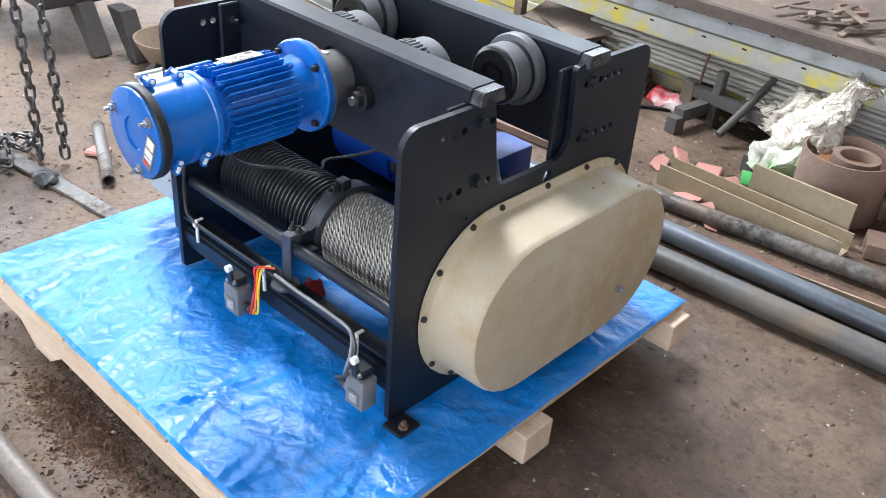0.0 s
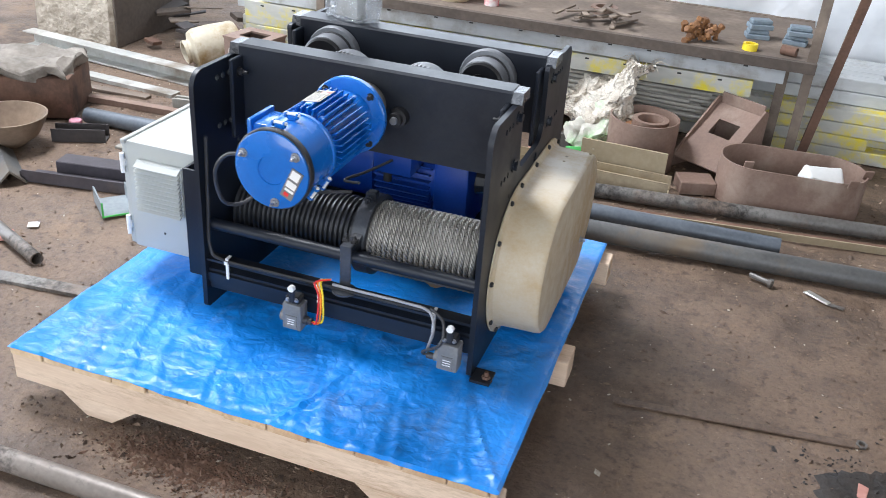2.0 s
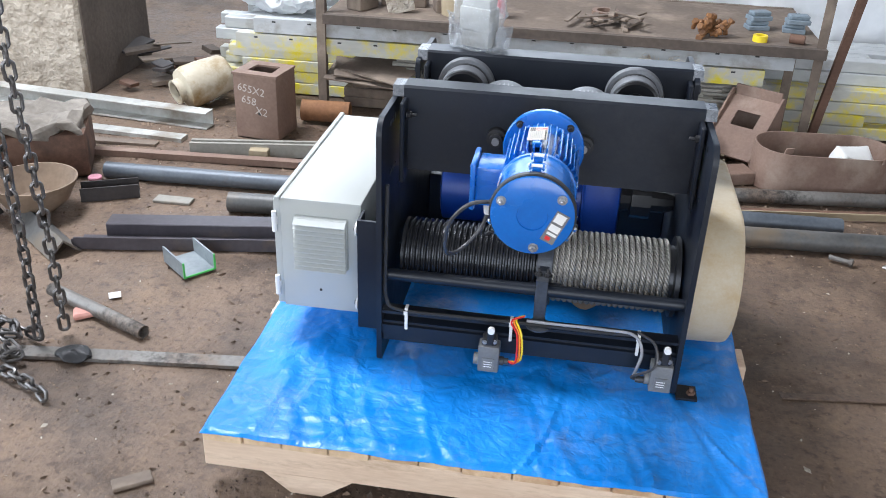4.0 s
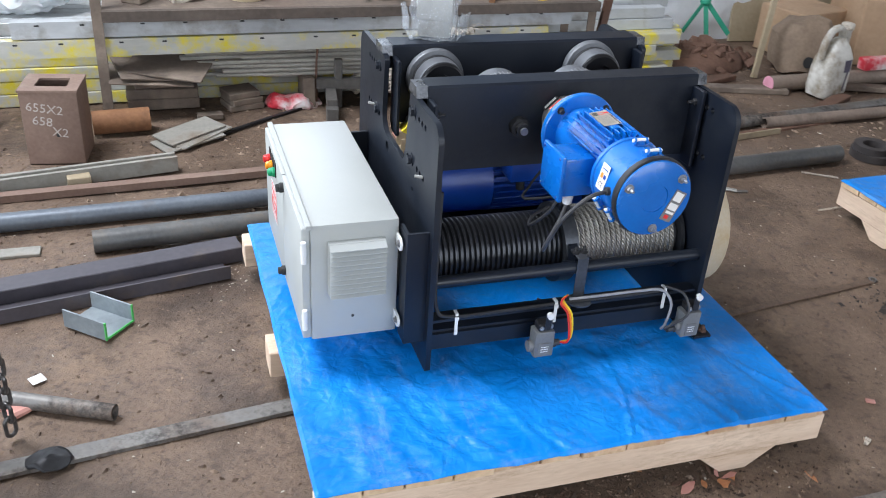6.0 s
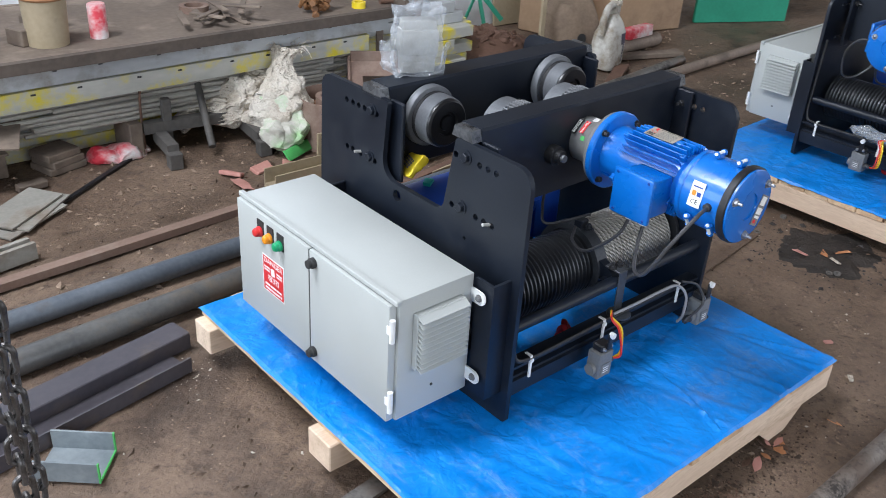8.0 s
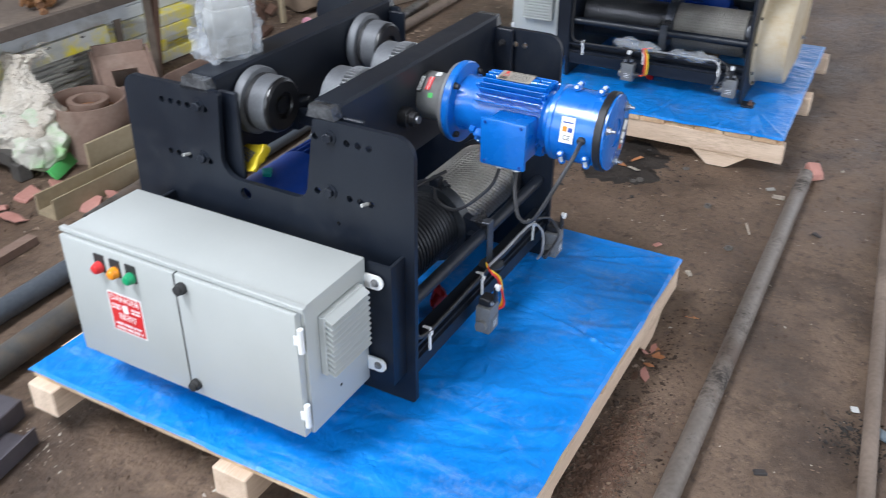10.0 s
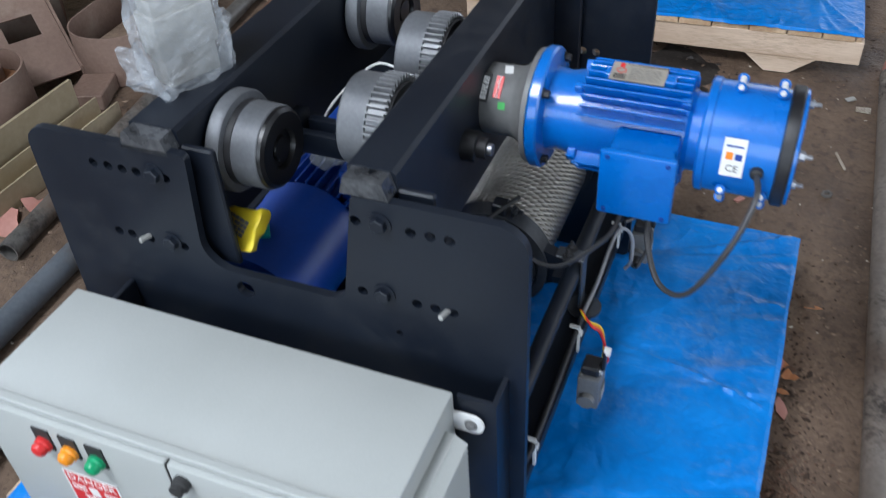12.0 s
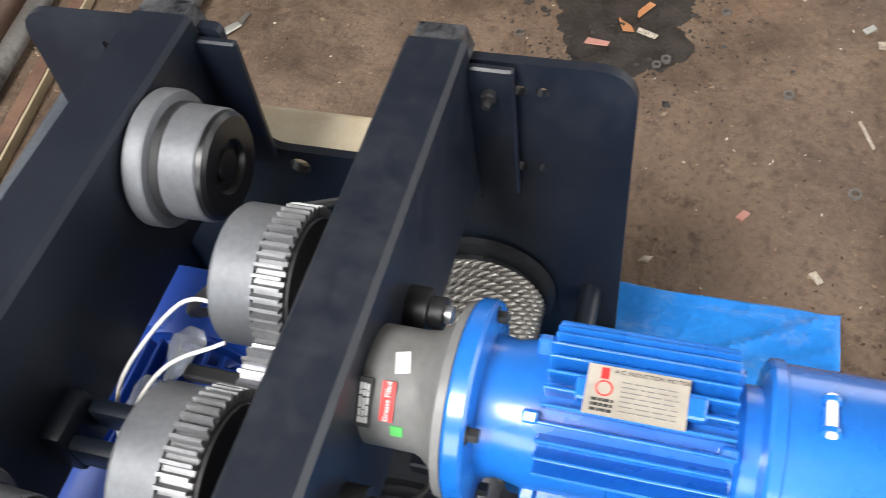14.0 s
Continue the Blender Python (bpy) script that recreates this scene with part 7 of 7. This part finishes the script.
thing("cloth_scrap", crumple(moved(box(-0.045, 0.045, -0.016, 0.016, 0, 0.008, 0.003, 2), pose(-1.187, -0.035, 0.003, 0, 0, 60)), 0.008, 28, 5), M_BLOCK, "small teal cloth scrap on the soil", "scrap")
thing("paper_scrap", moved(box(-0.012, 0.012, -0.010, 0.010, 0, 0.002), pose(-1.10, 0.055, 0.004, 3, 0, 20)), M_PAPER, "small white paper scrap by the rusty pipe", "scrap")
for x, y, m in ((-0.466, -0.003, M_SACK), (-0.481, -0.205, M_YELLOW), (-0.038, -0.282, M_GALV), (0.348, -0.111, M_IRON), (-0.142, 0.309, M_IRON), (-1.467, 0.232, M_IRON)):
    thing("scrap_bit", crumple(moved(box(-0.018, 0.018, -0.009, 0.009, 0, 0.008, 0.002, 1), pose(x, y, 0.0, 0, 0, 900 * x)), 0.006, 40, x), m, "small scrap lying on the soil", "scrap")
thing("cloth_scrap", crumple(moved(box(-0.16, 0.16, -0.06, 0.06, 0, 0.03, 0.008, 3), pose(2.664, 0.068, 0.0, 0, 0, 30)), 0.03, 9, 5), M_BLOCK, "pale blue-grey cloth scrap on the far soil", "scrap")


for x, y, m, l in ((-1.182, 0.61, M_ORL, 0.020), (-1.143, 0.627, M_RUSTC, 0.016), (-1.332, 0.70, M_ORL, 0.016), (-0.878, 0.565, M_ORL, 0.022), (0.089, 1.127, M_DCRUMB, 0.030)):
    leaf = moved(prism([(-l, 0.0), (-0.3 * l, 0.45 * l), (0.5 * l, 0.3 * l), (l, 0.0), (0.4 * l, -0.42 * l), (-0.4 * l, -0.36 * l)], (), 'z', 0, 0.0012), pose(x, y, G(x, y) + 0.005, 8, -7, 700 * x))
    thing("dry_leaf", crumple(leaf, 0.004, 40, x), m, "dry curled leaf on the soil", "leaf")
for x, y, rr in ((-0.388, 0.57, 0.016), (0.193, 0.887, 0.014), (0.029, 1.407, 0.017), (-0.042, 1.041, 0.013)):
    thing("steel_nut", moved(shell([(rr, 0), (rr, 0.008), (0.6 * rr, 0.008), (0.6 * rr, 0)], 'z', seg=6), pose(x, y, G(x, y) + 0.001, 6, 3, 500 * x)), M_PIPE, "small loose steel nut on the soil", "nut")
for x, y, l, w, m in ((-0.632, 0.645, 0.015, 0.008, M_SACK), (-0.49, 0.80, 0.013, 0.009, M_PINK), (-0.198, 0.544, 0.045, 0.003, M_SACK), (0.111, 0.495, 0.022, 0.014, M_SACK), (0.168, 0.535, 0.016, 0.008, M_GALV), (-0.019, 2.20, 0.030, 0.007, M_PIPE), (0.265, 1.541, 0.015, 0.01, M_RUST)):
    thing("scrap_bit", crumple(moved(box(-l, l, -w, w, 0, 0.006, 0.001, 1), pose(x, y, G(x, y) + 0.001, 0, 0, 800 * x)), 0.004, 40, x), m, "small scrap lying on the soil", "scrap")


def scatter(name, seed, n, area_of, size, material, label):
    """Many small angular crumbs in one mesh."""
    rng = random.Random(seed)
    verts, faces = [], []
    for _ in range(n):
        x, y = area_of(rng)
        s = size * rng.uniform(0.4, 1.6) * (2.2 if rng.random() < 0.04 else 1)
        a = rng.uniform(0, 6.28)
        z = G(x, y)
        k = len(verts)
        ux, uy, vx, vy = math.cos(a) * s, math.sin(a) * s, -math.sin(a) * s * 0.55, math.cos(a) * s * 0.55
        h = s * rng.uniform(0.25, 0.8)
        verts += [(x - ux, y - uy, z - 0.001), (x + vx, y + vy, z - 0.001), (x + ux, y + uy, z + h * rng.random() * 0.5), (x - vx, y - vy, z - 0.001), (x + rng.uniform(-0.4, 0.4) * s, y + rng.uniform(-0.4, 0.4) * s, z + h)]
        faces += [(k, k + 1, k + 4), (k + 1, k + 2, k + 4), (k + 2, k + 3, k + 4), (k + 3, k, k + 4)]
    me = bpy.data.meshes.new(name)
    me.from_pydata(verts, [], faces)
    me.materials.append(material)
    return tagged(new(name, me), label, "debris", "", "stuff")


scatter("gravel", 1, 9500, lambda r: (r.uniform(-3.8, 1.2), r.uniform(-0.6, 3.4)), 0.0040, M_DEBRIS, "small stones and crumbs on the soil")
scatter("wood_chips", 2, 3600, lambda r: (r.gauss(-1.63, 0.10), r.gauss(0.59, 0.035)), 0.0050, M_RUSTC, "red-brown chips along the pallet")
scatter("wood_chips", 3, 1300, lambda r: (r.gauss(-1.5, 0.32), r.gauss(0.58, 0.05)), 0.0038, M_DEBRIS, "brown crumbs along the pallet")
scatter("pale_crumbs", 4, 500, lambda r: (r.uniform(-3.6, 1.0), r.uniform(-0.4, 3.3)), 0.0055, M_PAPERC, "pale crumbs on the soil")
scatter("sawdust", 5, 120, lambda r: (r.gauss(-2.28, 0.05), r.gauss(1.93, 0.06)), 0.003, M_SACK, "pale grains beside the pallet")
scatter("rust_flakes", 6, 1600, lambda r: (r.uniform(-3.9, 2.4), r.uniform(2.5, 4.1)), 0.011, M_DEBRIS, "rust flakes among the scrap")

scatter("soil_clods", 7, 3600, lambda r: (r.uniform(-3.8, 1.2), r.uniform(-0.6, 3.2)), 0.0085, M_SOIL, "trodden clods of soil")

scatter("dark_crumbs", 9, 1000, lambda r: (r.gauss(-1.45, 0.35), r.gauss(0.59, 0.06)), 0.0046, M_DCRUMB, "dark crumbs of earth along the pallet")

scatter("oil_crumbs", 11, 500, lambda r: (r.gauss(-1.22, 0.05), r.gauss(0.02, 0.05)), 0.005, M_OIL, "oily dark crumbs by the rusty pipe")

# oil-soaked patch by the other pallet
oil = bmesh.new()
ring = []
for i in range(60):
    a = 2 * math.pi * i / 60
    r = 0.20 * (1 + 0.45 * noise.noise((math.cos(a) * 1.6, math.sin(a) * 1.6, 4.0)) + 0.18 * noise.noise((math.cos(a) * 6, math.sin(a) * 6, 2.0)))
    ring.append([oil.verts.new((0.10 + r * f * 1.05 * math.cos(a), 1.14 + r * f * math.sin(a), G(0.10 + r * f * 1.05 * math.cos(a), 1.14 + r * f * math.sin(a)) + (0.004 if f < 1 else -0.001))) for f in (1.0, 0.9, 0.7, 0.5, 0.3, 0.1)])
for i in range(60):
    a, b = ring[i], ring[(i + 1) % 60]
    for k in range(5):
        oil.faces.new((a[k], b[k], b[k + 1], a[k + 1])).smooth = True
oil.faces.new([r[-1] for r in ring])
for x, y, s in ((0.954, 1.446, 4),):
    wp = crumple(blob(0.11, 0.07, 0.035, (x, y, 0.205), 4, 0.02, 16, s), 0.006, 60, s)
    for f in wp.faces:
        f.smooth = False
    thing("plastic_wrapping", wp, M_WRAP, "crumpled clear plastic wrapping on the blue sheet", "wrapping")
scatter("oil_crumbs", 8, 900, lambda r: (r.gauss(0.10, 0.13), r.gauss(1.14, 0.13)), 0.0055, M_OIL, "oil-blackened crumbs of soil")
structure("oil_patch", oil, M_OIL, "black oil-soaked patch of soil", "oil stain")
for x, y, t, m in ((0.10, 1.14, 20, M_ORL), (0.02, 1.20, 80, M_PINK), (0.16, 1.10, 140, M_ORL), (0.07, 1.08, 60, M_SACK)):
    thing("dry_leaf", crumple(moved(box(-0.03, 0.03, -0.012, 0.012, 0, 0.003, 0.001, 1), pose(x, y, 0.004, 12, 5, t)), 0.008, 25, x), m, "curled orange dry leaf on the oil", "leaf")
for x, y in ((-0.02, 1.02), (0.30, 0.82), (-0.10, 0.72), (0.26, 1.42)):
    thing("loose_nut", shell([(0.014, 0), (0.014, 0.012), (0.008, 0.012), (0.008, 0)], 'z', (x, y, G(x, y)), 6), M_PIPE, "loose hexagon nut on the soil", "nut")
for x, y, z, seed in ((0.575, 1.272, 0.362, 4), (0.575, 1.018, 0.352, 9)):
    wp = crumple(blob(0.035, 0.11, 0.026, (x, y, z), 4, 0.016, 20, seed), 0.007, 60, seed)
    for f in wp.faces:
        f.smooth = False
    thing("plastic_wrapping", wp, M_WRAP, "crumpled clear plastic wrapping on the hoist rail", "wrapping")
for x, y, t, k in ((-1.275, 2.79, 20, 3), (-1.187, 2.745, 75, 5), (-1.13, 2.70, 130, 8), (-1.18, 2.93, 40, 2), (-1.50, 2.96, 95, 6)):
    sh = prism([(-0.06, -0.02), (-0.01, -0.035), (0.05, -0.02), (0.065, 0.015), (0.01, 0.03), (-0.045, 0.022)], (), 'z', 0, 0.004)
    bmesh.ops.subdivide_edges(sh, edges=sh.edges[:], cuts=3, use_grid_fill=True)
    thing("tile_shard", moved(crumple(sh, 0.012, 16, k), pose(x, y, 0.012, 10, -8, t)), M_PINK, "thin pink curled shard on the soil", "scrap")
heap = random.Random(41)
for i in range(26):
    x, y = -3.62 + heap.gauss(0, 0.20), 3.88 + heap.gauss(0, 0.13)
    w, d = heap.uniform(0.04, 0.13), heap.uniform(0.02, 0.06)
    piece = box(-w, w, -d, d, 0, heap.uniform(0.004, 0.03), 0.002, 1)
    tilt = heap.uniform(-12, 12)
    thing("steel_offcut", moved(piece, pose(x, y, 0.004 + 0.006 * i, tilt, heap.uniform(-10, 10), heap.uniform(0, 180))), (M_RUST, M_BENCH, M_DBROWN, M_IRON)[i % 4], "rusty steel offcut in a low heap", "scrap", "heap of offcuts")
leaves = random.Random(8)
for i in range(9):
    x, y, l = -1.16 + leaves.gauss(0, 0.05), 0.605 + leaves.gauss(0, 0.02), leaves.uniform(0.012, 0.028)
    leaf = prism([(-l, 0.0), (-0.3 * l, 0.5 * l), (0.5 * l, 0.4 * l), (l, 0.0), (0.4 * l, -0.45 * l), (-0.4 * l, -0.4 * l)], (), 'z', 0, 0.0015)
    thing("dry_leaf", moved(crumple(leaf, 0.006, 40, i), pose(x, y, G(x, y) + 0.006, leaves.uniform(-20, 20), leaves.uniform(-20, 20), leaves.uniform(0, 360))), (M_RUSTC, M_ORL, M_PINK)[i % 3], "dry brown leaf fragment by the pallet", "leaf", "leaf litter by the pallet")
